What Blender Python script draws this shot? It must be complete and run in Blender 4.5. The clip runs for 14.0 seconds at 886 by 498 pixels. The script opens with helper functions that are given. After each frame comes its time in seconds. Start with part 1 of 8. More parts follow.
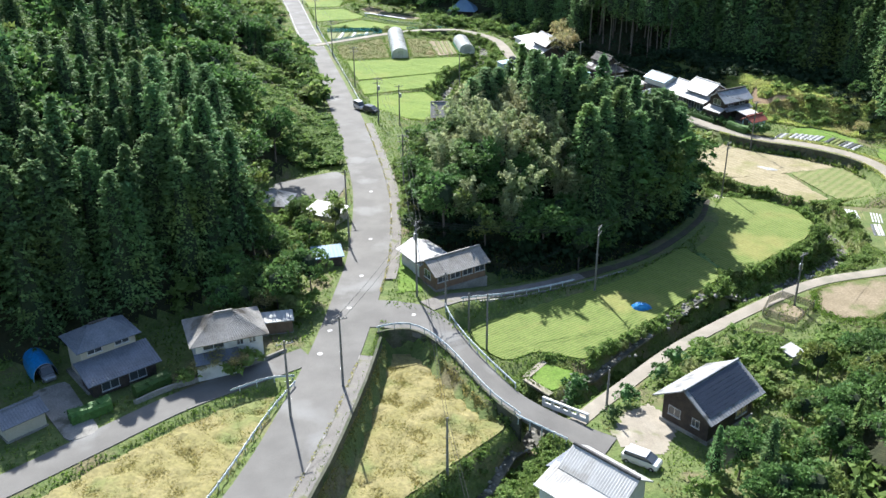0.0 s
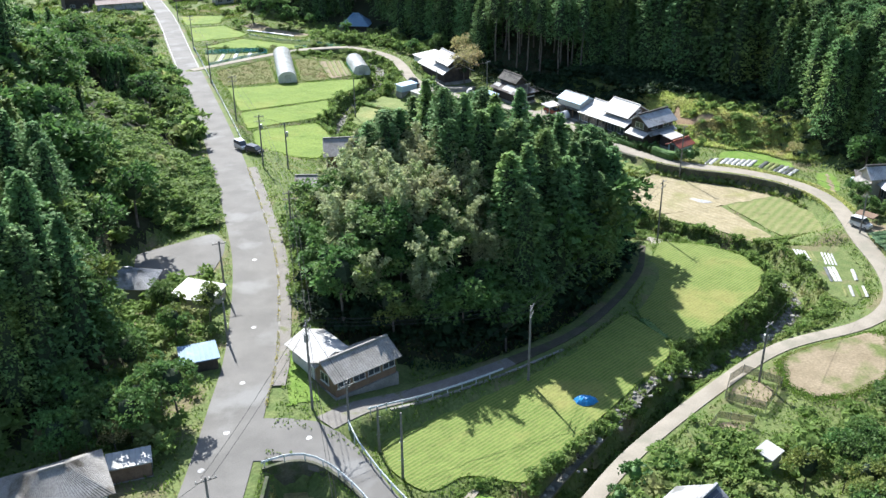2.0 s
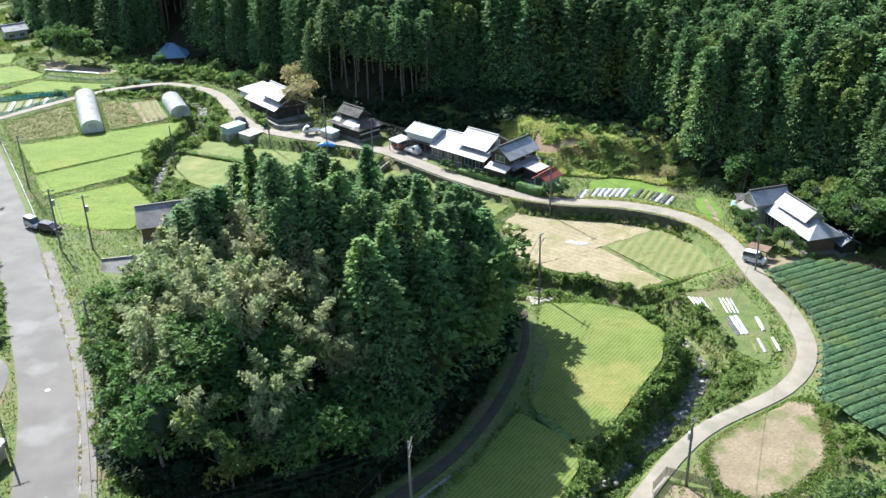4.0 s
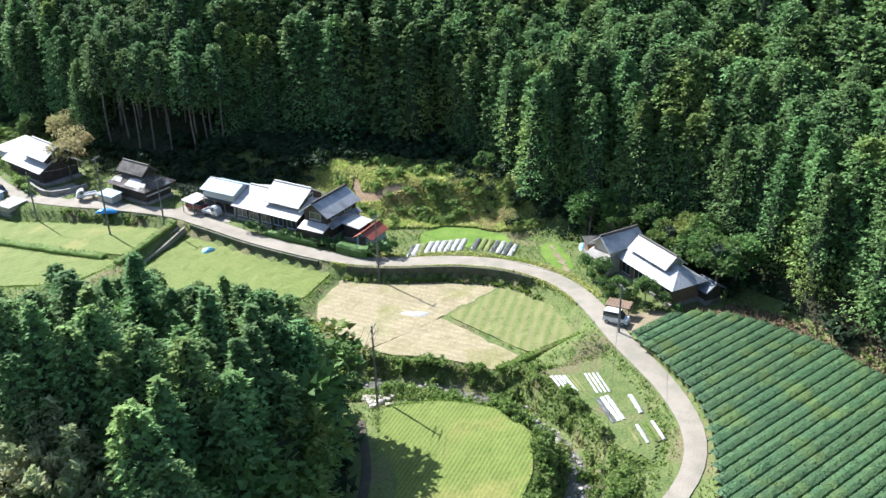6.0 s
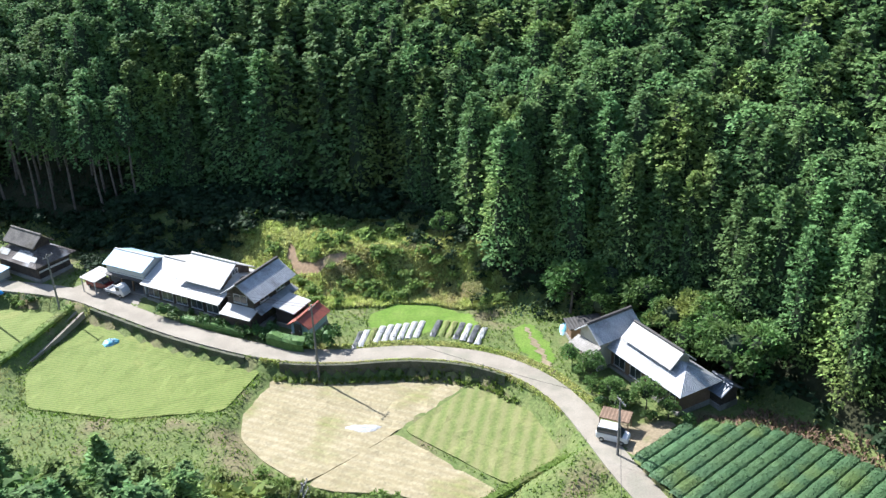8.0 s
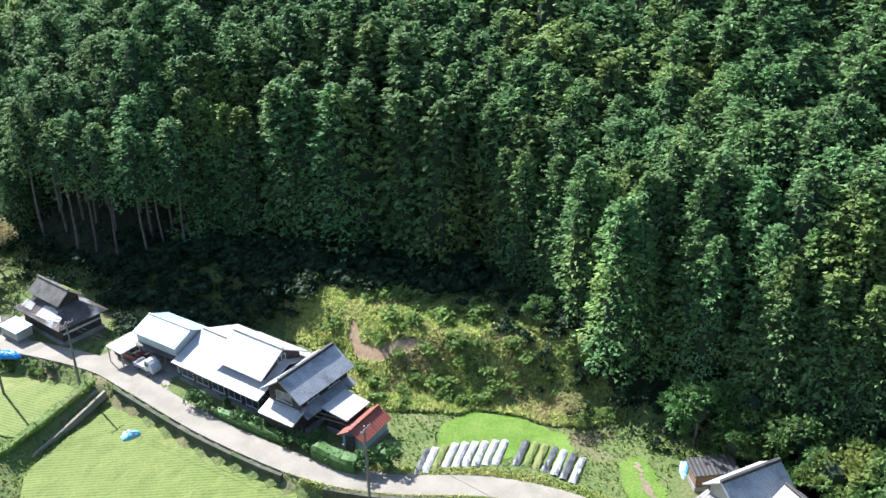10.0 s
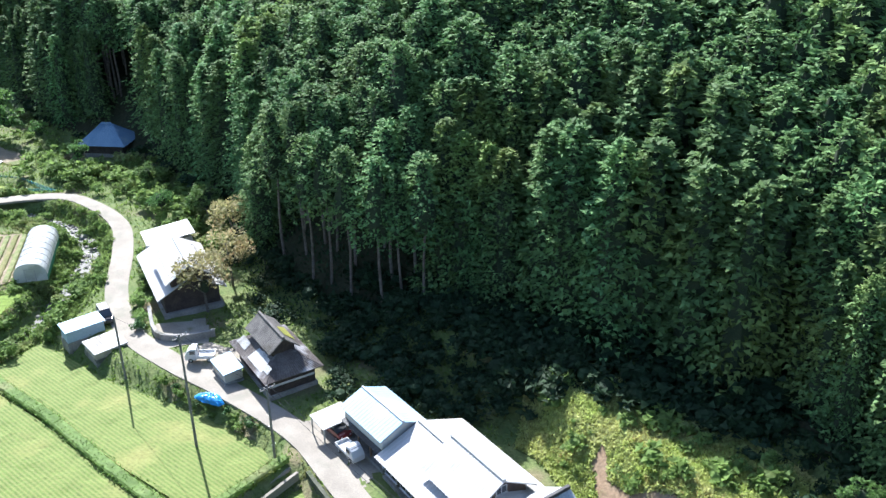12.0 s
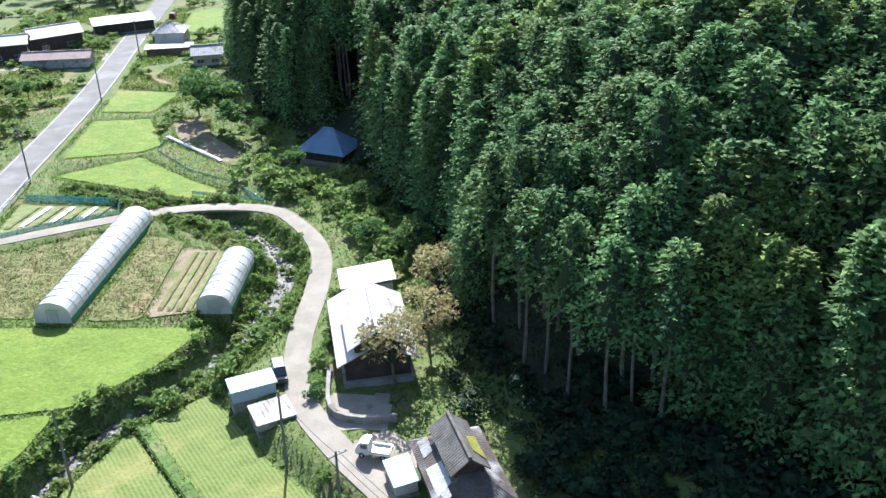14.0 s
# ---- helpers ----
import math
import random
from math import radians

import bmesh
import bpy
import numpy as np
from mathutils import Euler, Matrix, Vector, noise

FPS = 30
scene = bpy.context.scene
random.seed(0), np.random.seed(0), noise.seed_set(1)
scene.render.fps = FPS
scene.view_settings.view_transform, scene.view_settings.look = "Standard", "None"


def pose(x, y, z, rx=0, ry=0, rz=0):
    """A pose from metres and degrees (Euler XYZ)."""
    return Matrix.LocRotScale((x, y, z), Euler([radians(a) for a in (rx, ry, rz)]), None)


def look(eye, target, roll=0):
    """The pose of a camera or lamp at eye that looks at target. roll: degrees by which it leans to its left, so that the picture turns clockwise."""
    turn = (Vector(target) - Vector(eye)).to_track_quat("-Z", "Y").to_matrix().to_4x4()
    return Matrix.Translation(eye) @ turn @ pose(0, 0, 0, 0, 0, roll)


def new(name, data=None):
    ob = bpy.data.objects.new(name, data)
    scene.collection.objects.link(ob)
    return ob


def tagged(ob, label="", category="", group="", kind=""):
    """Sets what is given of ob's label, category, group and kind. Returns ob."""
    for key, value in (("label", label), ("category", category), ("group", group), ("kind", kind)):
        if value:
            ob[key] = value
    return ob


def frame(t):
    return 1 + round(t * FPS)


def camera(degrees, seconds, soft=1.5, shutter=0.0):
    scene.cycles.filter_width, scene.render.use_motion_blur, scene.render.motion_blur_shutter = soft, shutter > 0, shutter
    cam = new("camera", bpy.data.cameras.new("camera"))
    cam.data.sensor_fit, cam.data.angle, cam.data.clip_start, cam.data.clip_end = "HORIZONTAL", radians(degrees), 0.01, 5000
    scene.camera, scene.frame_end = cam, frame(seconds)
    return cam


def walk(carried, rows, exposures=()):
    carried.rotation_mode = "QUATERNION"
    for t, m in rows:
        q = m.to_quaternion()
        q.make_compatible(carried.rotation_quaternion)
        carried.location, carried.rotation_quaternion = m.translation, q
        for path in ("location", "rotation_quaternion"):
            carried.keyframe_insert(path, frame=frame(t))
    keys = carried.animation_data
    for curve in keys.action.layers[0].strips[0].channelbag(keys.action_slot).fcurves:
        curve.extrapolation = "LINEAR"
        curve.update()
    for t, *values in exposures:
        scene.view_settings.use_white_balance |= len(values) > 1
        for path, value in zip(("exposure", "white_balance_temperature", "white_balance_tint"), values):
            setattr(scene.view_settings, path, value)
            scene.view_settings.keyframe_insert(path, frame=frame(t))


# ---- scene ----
cam = camera(50.90, 14.0, soft=1.5)
PATH = [
    (0, (1.739, -1.469, 64.349), (2.754, 7.507, 60.059), -0.3),
    (0.5, (2.473, 4.848, 64.160), (3.723, 13.794, 59.870), -0.3),
    (1, (3.487, 11.181, 63.927), (4.962, 20.090, 59.632), -0.4),
    (1.5, (4.655, 17.526, 63.773), (6.380, 26.390, 59.478), -0.5),
    (2, (5.993, 23.822, 63.574), (7.992, 32.626, 59.275), -0.5),
    (2.5, (7.502, 30.200, 63.257), (9.796, 38.932, 58.958), -0.6),
    (3, (9.121, 36.437, 63.073), (11.761, 45.067, 58.768), -0.7),
    (3.2, (9.974, 38.823, 63.042), (12.764, 47.409, 58.742), -1.0),
    (5.5, (22.013, 65.205, 62.443), (26.783, 72.865, 58.133), -1.7),
    (6, (25.993, 70.284, 62.259), (31.092, 77.723, 57.940), -2.1),
    (6.5, (29.962, 75.597, 62.018), (35.381, 82.801, 57.688), -2.4),
    (7, (34.043, 80.868, 61.506), (39.519, 88.039, 57.195), -2.4),
    (7.2, (35.667, 82.908, 61.399), (41.148, 90.079, 57.094), -2.4),
    (9.3, (52.319, 105.512, 61.054), (57.559, 112.852, 56.734), -1.7),
    (9.5, (53.888, 107.538, 61.031), (58.987, 114.972, 56.702), -1.9),
    (10, (57.927, 112.648, 60.769), (62.567, 120.379, 56.444), -1.7),
    (10.5, (61.656, 118.255, 60.819), (65.711, 126.294, 56.469), -1.5),
    (11, (64.824, 124.250, 60.811), (68.224, 132.575, 56.436), -1.3),
    (11.5, (67.361, 130.279, 60.553), (70.036, 138.859, 56.168), -1.0),
    (12, (69.540, 136.582, 60.383), (71.435, 145.352, 55.968), -0.9),
    (12.5, (71.130, 143.065, 60.176), (72.300, 151.944, 55.727), -0.9),
    (13, (72.330, 149.417, 59.964), (72.891, 158.336, 55.477), -1.1),
    (13.5, (73.115, 155.864, 59.634), (73.075, 164.786, 55.117), -1.3),
    (14, (73.375, 162.705, 59.139), (72.735, 171.587, 54.591), -1.6),
]
walk(cam, [(t, look(eye, target, roll)) for t, eye, target, roll in PATH], exposures=((0, 1.29, 6200, 10), (3, 1.31, 6150, 10), (7, 1.39, 6050, 12), (9.5, 1.43, 6000, 12), (10.8, 1.6, 5800, 13), (12, 1.6, 5800, 13), (14, 1.42, 5850, 13)))

# ---- world, sun, exposure ----
SUN_AZ, SUN_EL = radians(-9.0), radians(42.0)
world = bpy.data.worlds.new("world")
scene.world = world
world.use_nodes = True
sky = world.node_tree.nodes.new("ShaderNodeTexSky")
sky.sky_type, sky.sun_disc = "NISHITA", False
sky.sun_elevation, sky.sun_rotation = SUN_EL, SUN_AZ
bg = world.node_tree.nodes["Background"]
bg.inputs["Strength"].default_value = 0.105
world.node_tree.links.new(sky.outputs[0], bg.inputs["Color"])
sun = new("sun", bpy.data.lights.new("sun", "SUN"))
sun.data.energy, sun.data.angle, sun.data.color = 4.9, radians(0.6), (1.0, 0.975, 0.93)
SUN_DIR = Vector((math.sin(SUN_AZ) * math.cos(SUN_EL), math.cos(SUN_AZ) * math.cos(SUN_EL), math.sin(SUN_EL)))
sun.matrix_world = look((60, 150, 200), Vector((60, 150, 200)) - SUN_DIR)

rng = np.random.default_rng(7)


# ---- materials ----
DULL = 0.76  # scales down all colours but see-through ones, to offset the raised exposure


def mat(name, c1, c2, scale=0.4, rough=0.85, fine=6.0, bump=0.0, bump_scale=8.0, metallic=0.0, c3=None, c3_scale=0.08,
        c3_at=0.55, per=0.0, gloss=0.3, through_light=0.0, grain=0.5):
    """Two mottled colours, large stains, fine grain and relief. per: how far single pieces differ."""
    m = bpy.data.materials.new(name)
    m.use_nodes = True
    if not through_light:
        c1, c2, c3 = (tuple(DULL * v for v in c) if c else None for c in (c1, c2, c3))
    nt = m.node_tree
    N, L = nt.nodes, nt.links
    b = N["Principled BSDF"]
    b.inputs["Roughness"].default_value = rough
    b.inputs["Metallic"].default_value = metallic
    b.inputs["Specular IOR Level"].default_value = gloss
    geo = N.new("ShaderNodeNewGeometry")

    def noise_tex(s, detail=4.0):
        t = N.new("ShaderNodeTexNoise")
        t.inputs["Scale"].default_value, t.inputs["Detail"].default_value = s, detail
        L.new(geo.outputs["Position"], t.inputs["Vector"])
        return t

    def ramp(sock, lo, hi):
        r = N.new("ShaderNodeMapRange")
        r.inputs["From Min"].default_value, r.inputs["From Max"].default_value = lo, hi
        L.new(sock, r.inputs["Value"])
        return r.outputs["Result"]

    def mix(a, c, fac):
        x = N.new("ShaderNodeMix")
        x.data_type = "RGBA"
        if isinstance(fac, float):
            x.inputs["Factor"].default_value = fac
        else:
            L.new(fac, x.inputs["Factor"])
        for i, v in ((6, a), (7, c)):
            if isinstance(v, tuple):
                x.inputs[i].default_value = (*v, 1)
            else:
                L.new(v, x.inputs[i])
        return x.outputs[2]

    col = mix(c1, c2, ramp(noise_tex(scale).outputs["Fac"], 0.35, 0.65))
    if c3:
        col = mix(col, c3, ramp(noise_tex(c3_scale).outputs["Fac"], c3_at, c3_at + 0.12))
    g = ramp(noise_tex(fine, 2.0).outputs["Fac"], 0.25, 0.75)
    hsv = N.new("ShaderNodeHueSaturation")
    L.new(col, hsv.inputs["Color"])
    v = N.new("ShaderNodeMapRange")
    v.inputs["To Min"].default_value, v.inputs["To Max"].default_value = 1 - grain * 0.5, 1 + grain * 0.5
    L.new(g, v.inputs["Value"])
    val = v.outputs["Result"]
    if per:
        info = N.new("ShaderNodeObjectInfo")
        for src, amt in ((info.outputs["Random"], per * 0.6), (geo.outputs["Random Per Island"], per)):
            r = N.new("ShaderNodeMapRange")
            r.inputs["To Min"].default_value, r.inputs["To Max"].default_value = 1 - amt, 1 + amt
            L.new(src, r.inputs["Value"])
            mul = N.new("ShaderNodeMath")
            mul.operation = "MULTIPLY"
            L.new(val, mul.inputs[0])
            L.new(r.outputs["Result"], mul.inputs[1])
            val = mul.outputs[0]
        h = N.new("ShaderNodeMapRange")
        h.inputs["To Min"].default_value, h.inputs["To Max"].default_value = 0.5 - 0.03 * per, 0.5 + 0.03 * per
        L.new(info.outputs["Random"], h.inputs["Value"])
        L.new(h.outputs["Result"], hsv.inputs["Hue"])
    L.new(val, hsv.inputs["Value"])
    L.new(hsv.outputs["Color"], b.inputs["Base Color"])
    if bump:
        bp = N.new("ShaderNodeBump")
        bp.inputs["Strength"].default_value, bp.inputs["Distance"].default_value = 0.7, bump
        L.new(noise_tex(bump_scale, 3.0).outputs["Fac"], bp.inputs["Height"])
        L.new(bp.outputs["Normal"], b.inputs["Normal"])
    if through_light:
        tr = N.new("ShaderNodeBsdfTranslucent")
        L.new(hsv.outputs["Color"], tr.inputs["Color"])
        ms = N.new("ShaderNodeMixShader")
        ms.inputs["Fac"].default_value = through_light
        L.new(b.outputs[0], ms.inputs[1])
        L.new(tr.outputs[0], ms.inputs[2])
        L.new(ms.outputs[0], N["Material Output"].inputs["Surface"])
    return m


def field_mat(name, c1, c2, angle, pitch, line, depth, **kw):
    """As mat(), with mown or planted lines every pitch metres at an angle."""
    m = mat(name, c1, c2, **kw)
    N, L = m.node_tree.nodes, m.node_tree.links
    b = N["Principled BSDF"]
    geo = N.new("ShaderNodeNewGeometry")
    rot = N.new("ShaderNodeVectorRotate")
    rot.rotation_type = "Z_AXIS"
    rot.inputs["Angle"].default_value = -radians(angle)
    L.new(geo.outputs["Position"], rot.inputs["Vector"])
    w = N.new("ShaderNodeTexWave")
    w.bands_direction = "Y"
    w.inputs["Scale"].default_value = 0.314 / pitch
    w.inputs["Distortion"].default_value = 1.6
    w.inputs["Detail"].default_value = 3.0
    w.inputs["Detail Scale"].default_value = 4.5
    L.new(rot.outputs["Vector"], w.inputs["Vector"])
    src = b.inputs["Base Color"].links[0].from_socket
    fac = N.new("ShaderNodeMath")
    fac.operation = "MULTIPLY"
    fac.inputs[1].default_value = depth
    L.new(w.outputs["Fac"], fac.inputs[0])
    x = N.new("ShaderNodeMix")
    x.data_type = "RGBA"
    L.new(fac.outputs[0], x.inputs["Factor"])
    L.new(src, x.inputs[6])
    x.inputs[7].default_value = (*(DULL * v for v in line), 1)
    L.new(x.outputs[2], b.inputs["Base Color"])
    return m


M_SOIL = mat("grassy_ground", (0.115, 0.165, 0.045), (0.165, 0.2, 0.065), 0.6, 0.95, 3.0, 0.2, 3.0, c3=(0.2, 0.175, 0.09), c3_scale=0.16, c3_at=0.54)
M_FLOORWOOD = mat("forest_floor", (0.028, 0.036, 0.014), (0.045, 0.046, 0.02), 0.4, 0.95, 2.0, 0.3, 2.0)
M_ASPHALT = mat("asphalt", (0.16, 0.152, 0.138), (0.205, 0.195, 0.177), 0.25, 0.85, 12.0, 0.01, 30.0, c3=(0.25, 0.245, 0.23), c3_scale=0.15, grain=0.25)
M_WALK = mat("old_asphalt_pavement", (0.2, 0.185, 0.165), (0.26, 0.24, 0.21), 0.5, 0.9, 8.0, 0.01, 20.0, c3=(0.16, 0.17, 0.08), c3_scale=0.5, c3_at=0.58)
# the knoll's shade over the path, put into this dark colour
M_SHADE_TRACK = mat("track_in_painted_shade", (0.075, 0.068, 0.05), (0.11, 0.1, 0.07), 0.6, 0.95, 6.0, 0.03, 10.0, c3=(0.06, 0.085, 0.03), c3_scale=0.4)
M_LANE = mat("pale_concrete_lane", (0.3, 0.265, 0.21), (0.37, 0.33, 0.265), 0.4, 0.9, 8.0, 0.01, 20.0, c3=(0.28, 0.26, 0.2), c3_scale=0.3, grain=0.3)
M_GRAVEL = mat("bare_gravel_yard", (0.33, 0.29, 0.225), (0.42, 0.375, 0.3), 0.5, 0.95, 9.0, 0.03, 15.0, c3=(0.18, 0.2, 0.08), c3_scale=0.3, c3_at=0.56)
M_CONC = mat("weathered_concrete", (0.26, 0.25, 0.22), (0.36, 0.34, 0.31), 0.6, 0.9, 6.0, 0.02, 12.0, c3=(0.14, 0.14, 0.11), c3_scale=0.5)
M_RICE = field_mat("stubble_green", (0.095, 0.165, 0.018), (0.13, 0.2, 0.03), 31.0, 0.44, (0.275, 0.285, 0.08), 0.6, scale=0.35, fine=2.5, bump=0.1, bump_scale=4.0, c3=(0.24, 0.235, 0.06), c3_scale=0.1, c3_at=0.56)
M_RICE2 = field_mat("stubble_green_across", (0.1, 0.165, 0.022), (0.135, 0.195, 0.035), -28.0, 0.43, (0.27, 0.28, 0.08), 0.6, scale=0.35, fine=2.5, bump=0.1, bump_scale=4.0, c3=(0.25, 0.25, 0.07), c3_scale=0.1, c3_at=0.57)
M_RICE3 = field_mat("stubble_green_long", (0.1, 0.165, 0.022), (0.135, 0.195, 0.035), -53.0, 0.43, (0.265, 0.275, 0.08), 0.6, scale=0.35, fine=2.5, bump=0.1, bump_scale=4.0, c3=(0.25, 0.25, 0.07), c3_scale=0.12, c3_at=0.56)
M_RICEFAR = mat("bright_rice", (0.135, 0.21, 0.022), (0.175, 0.25, 0.032), 0.2, 0.9, 2.0, 0.15, 3.0, c3=(0.21, 0.25, 0.04), c3_scale=0.09)
M_DRY = mat("dry_tall_grass", (0.33, 0.285, 0.125), (0.28, 0.25, 0.095), 0.35, 0.95, 2.5, 0.1, 2.0, c3=(0.21, 0.235, 0.08), c3_scale=0.15, c3_at=0.55)
M_DRYBLADE = mat("dry_blades", (0.38, 0.33, 0.12), (0.3, 0.28, 0.095), 0.4, 0.8, 2.5, c3=(0.2, 0.23, 0.075), c3_scale=0.15, c3_at=0.55, per=0.18, through_light=0.55)
M_STRAW = field_mat("pale_straw", (0.33, 0.285, 0.165), (0.4, 0.345, 0.215), -62.0, 1.1, (0.3, 0.24, 0.13), 0.55, scale=0.3, fine=3.0, bump=0.08, bump_scale=5.0, c3=(0.24, 0.24, 0.09), c3_scale=0.13, c3_at=0.54)
M_WEEDY = field_mat("weedy_green_plot", (0.14, 0.19, 0.045), (0.2, 0.225, 0.07), 40.0, 1.5, (0.29, 0.265, 0.12), 0.55, scale=0.35, fine=3.0, bump=0.1, bump_scale=4.0)
M_WEEDS = mat("green_brown_weeds", (0.17, 0.19, 0.06), (0.24, 0.22, 0.09), 0.3, 0.95, 2.5, 0.12, 2.5, c3=(0.3, 0.24, 0.12), c3_scale=0.2, c3_at=0.56)
M_WEEDBLADE = mat("weed_blades", (0.15, 0.19, 0.06), (0.22, 0.22, 0.09), 0.4, 0.8, 2.5, c3=(0.27, 0.22, 0.11), c3_scale=0.2, c3_at=0.56, per=0.2, through_light=0.35)
M_MOSSWALL = mat("mossy_dark_stone", (0.085, 0.09, 0.06), (0.14, 0.14, 0.1), 0.9, 0.95, 5.0, 0.06, 5.0, c3=(0.06, 0.09, 0.03), c3_scale=0.4)
M_BARE = mat("bare_brown_earth", (0.25, 0.2, 0.125), (0.32, 0.26, 0.17), 0.3, 0.95, 3.0, 0.08, 4.0, c3=(0.14, 0.17, 0.05), c3_scale=0.2, c3_at=0.54)
M_OCHRE = mat("reddish_earth", (0.3, 0.2, 0.12), (0.36, 0.26, 0.16), 0.6, 0.95, 3.0, 0.08, 4.0, c3=(0.2, 0.2, 0.08), c3_scale=0.4, c3_at=0.56)
M_LAWN = mat("bright_lawn", (0.12, 0.22, 0.025), (0.17, 0.26, 0.045), 0.4, 0.95, 4.0, 0.1, 5.0)
M_STONE = mat("river_stones", (0.26, 0.245, 0.21), (0.37, 0.35, 0.31), 0.9, 0.9, 4.0, 0.05, 6.0, per=0.35)
M_WATER = mat("shallow_water", (0.1, 0.1, 0.08), (0.2, 0.19, 0.155), 0.9, 0.6, 4.0, 0.05, 3.0, gloss=0.2)
M_CEDAR = mat("cedar_foliage", (0.105, 0.2, 0.072), (0.148, 0.245, 0.084), 0.12, 0.7, 1.5, c3=(0.2, 0.28, 0.08), c3_scale=0.08, c3_at=0.54, per=0.34, gloss=0.12, through_light=0.3)
# near-black core inside tree crowns; the crown's inner shade is painted here
M_CORE_SHADE = mat("crown_core_shade", (0.03, 0.05, 0.024), (0.042, 0.06, 0.03), 0.8, 0.95)
M_BROAD = mat("broadleaf_foliage", (0.08, 0.165, 0.045), (0.125, 0.21, 0.06), 0.15, 0.65, 1.5, c3=(0.17, 0.2, 0.05), c3_scale=0.09, c3_at=0.56, per=0.3, gloss=0.2, through_light=0.42)
M_BAMBOO = mat("bamboo_foliage", (0.27, 0.34, 0.15), (0.36, 0.39, 0.2), 0.2, 0.65, 1.5, c3=(0.38, 0.37, 0.2), c3_scale=0.15, c3_at=0.57, per=0.2, gloss=0.2, through_light=0.45)
M_SHRUB = mat("shrub_foliage", (0.15, 0.235, 0.06), (0.21, 0.3, 0.09), 0.3, 0.7, 2.0, c3=(0.27, 0.29, 0.12), c3_scale=0.15, c3_at=0.57, per=0.25, gloss=0.15, through_light=0.5)
M_TERRACE = mat("sunlit_terrace_weeds", (0.36, 0.42, 0.12), (0.46, 0.46, 0.18), 0.3, 0.7, 2.0, c3=(0.4, 0.35, 0.18), c3_scale=0.14, c3_at=0.54, per=0.25, gloss=0.15, through_light=0.5)
M_AUTUMN = mat("autumn_foliage", (0.36, 0.31, 0.15), (0.29, 0.29, 0.12), 0.5, 0.6, 2.0, c3=(0.38, 0.28, 0.14), c3_scale=0.4, per=0.25, through_light=0.5)
M_HEDGE = mat("clipped_hedge", (0.05, 0.115, 0.028), (0.085, 0.16, 0.04), 0.6, 0.6, 3.0, per=0.35, through_light=0.15)
# leaf colour cut to near black: the deep shade under the wood is painted in
M_SHADELEAF = mat("shade_painted_foliage", (0.017, 0.038, 0.017), (0.028, 0.055, 0.022), 0.5, 0.7, 3.0, per=0.3, gloss=0.15, through_light=0.2)
M_TEA = mat("tea_leaves", (0.055, 0.112, 0.05), (0.072, 0.132, 0.054), 0.4, 0.6, 4.0, 0.05, 7.0, c3=(0.09, 0.14, 0.045), c3_scale=0.2, c3_at=0.56, per=0.12, gloss=0.2, through_light=0.08)
M_TALL = mat("tall_grass", (0.1, 0.175, 0.025), (0.16, 0.235, 0.045), 0.3, 0.7, 2.0, c3=(0.23, 0.23, 0.085), c3_scale=0.2, per=0.25, through_light=0.5)
M_BARK = mat("bark", (0.12, 0.1, 0.08), (0.2, 0.17, 0.14), 1.5, 0.95, 6.0, 0.03, 8.0, per=0.2)
M_TILE = mat("grey_clay_tile", (0.29, 0.29, 0.295), (0.4, 0.4, 0.4), 0.8, 0.5, 6.0, 0.015, 10.0, c3=(0.15, 0.15, 0.14), c3_scale=0.6, gloss=0.5)
M_TILE_PALE = mat("pale_silver_tile", (0.44, 0.45, 0.46), (0.54, 0.55, 0.56), 0.8, 0.45, 6.0, 0.015, 10.0, c3=(0.34, 0.34, 0.34), c3_scale=0.5, gloss=0.5)
M_TILE_OLD = mat("worn_grey_tile", (0.27, 0.25, 0.22), (0.36, 0.34, 0.31), 0.7, 0.7, 6.0, 0.02, 8.0, c3=(0.15, 0.13, 0.1), c3_scale=0.35, gloss=0.4)
M_TILE_BLUE = mat("slate_blue_tile", (0.13, 0.15, 0.18), (0.19, 0.21, 0.25), 0.7, 0.45, 6.0, 0.015, 10.0, gloss=0.5)
M_WHITE_ROOF = mat("pale_metal_roof", (0.52, 0.51, 0.485), (0.62, 0.61, 0.585), 0.3, 0.55, 4.0, metallic=0.0, c3=(0.44, 0.42, 0.38), c3_scale=0.3, gloss=0.3, grain=0.1)
M_TIN = mat("streaked_tin", (0.4, 0.4, 0.38), (0.52, 0.52, 0.5), 0.5, 0.6, 5.0, c3=(0.26, 0.24, 0.2), c3_scale=0.6, c3_at=0.52, gloss=0.2)
M_BLUE_ROOF = mat("pale_blue_metal_roof", (0.34, 0.51, 0.66), (0.41, 0.57, 0.7), 0.3, 0.55, 4.0, c3=(0.54, 0.6, 0.63), c3_scale=0.3, gloss=0.3, grain=0.1)
M_BLUE2 = mat("blue_metal_roof", (0.17, 0.28, 0.41), (0.22, 0.34, 0.46), 0.3, 0.6, 4.0, c3=(0.32, 0.4, 0.47), c3_scale=0.4, gloss=0.25, grain=0.15)
M_RED_ROOF = mat("rust_red_metal_roof", (0.34, 0.09, 0.06), (0.4, 0.13, 0.09), 0.5, 0.5, 5.0, c3=(0.24, 0.08, 0.06), c3_scale=0.5, grain=0.2)
M_PINK = mat("faded_rusty_roof", (0.33, 0.25, 0.22), (0.4, 0.31, 0.28), 0.5, 0.7, 4.0, c3=(0.28, 0.2, 0.17), c3_scale=0.3, gloss=0.2)
M_RUST = mat("rusty_tin", (0.12, 0.1, 0.088), (0.18, 0.155, 0.135), 0.7, 0.75, 5.0, c3=(0.44, 0.43, 0.42), c3_scale=0.35, c3_at=0.56, gloss=0.2)
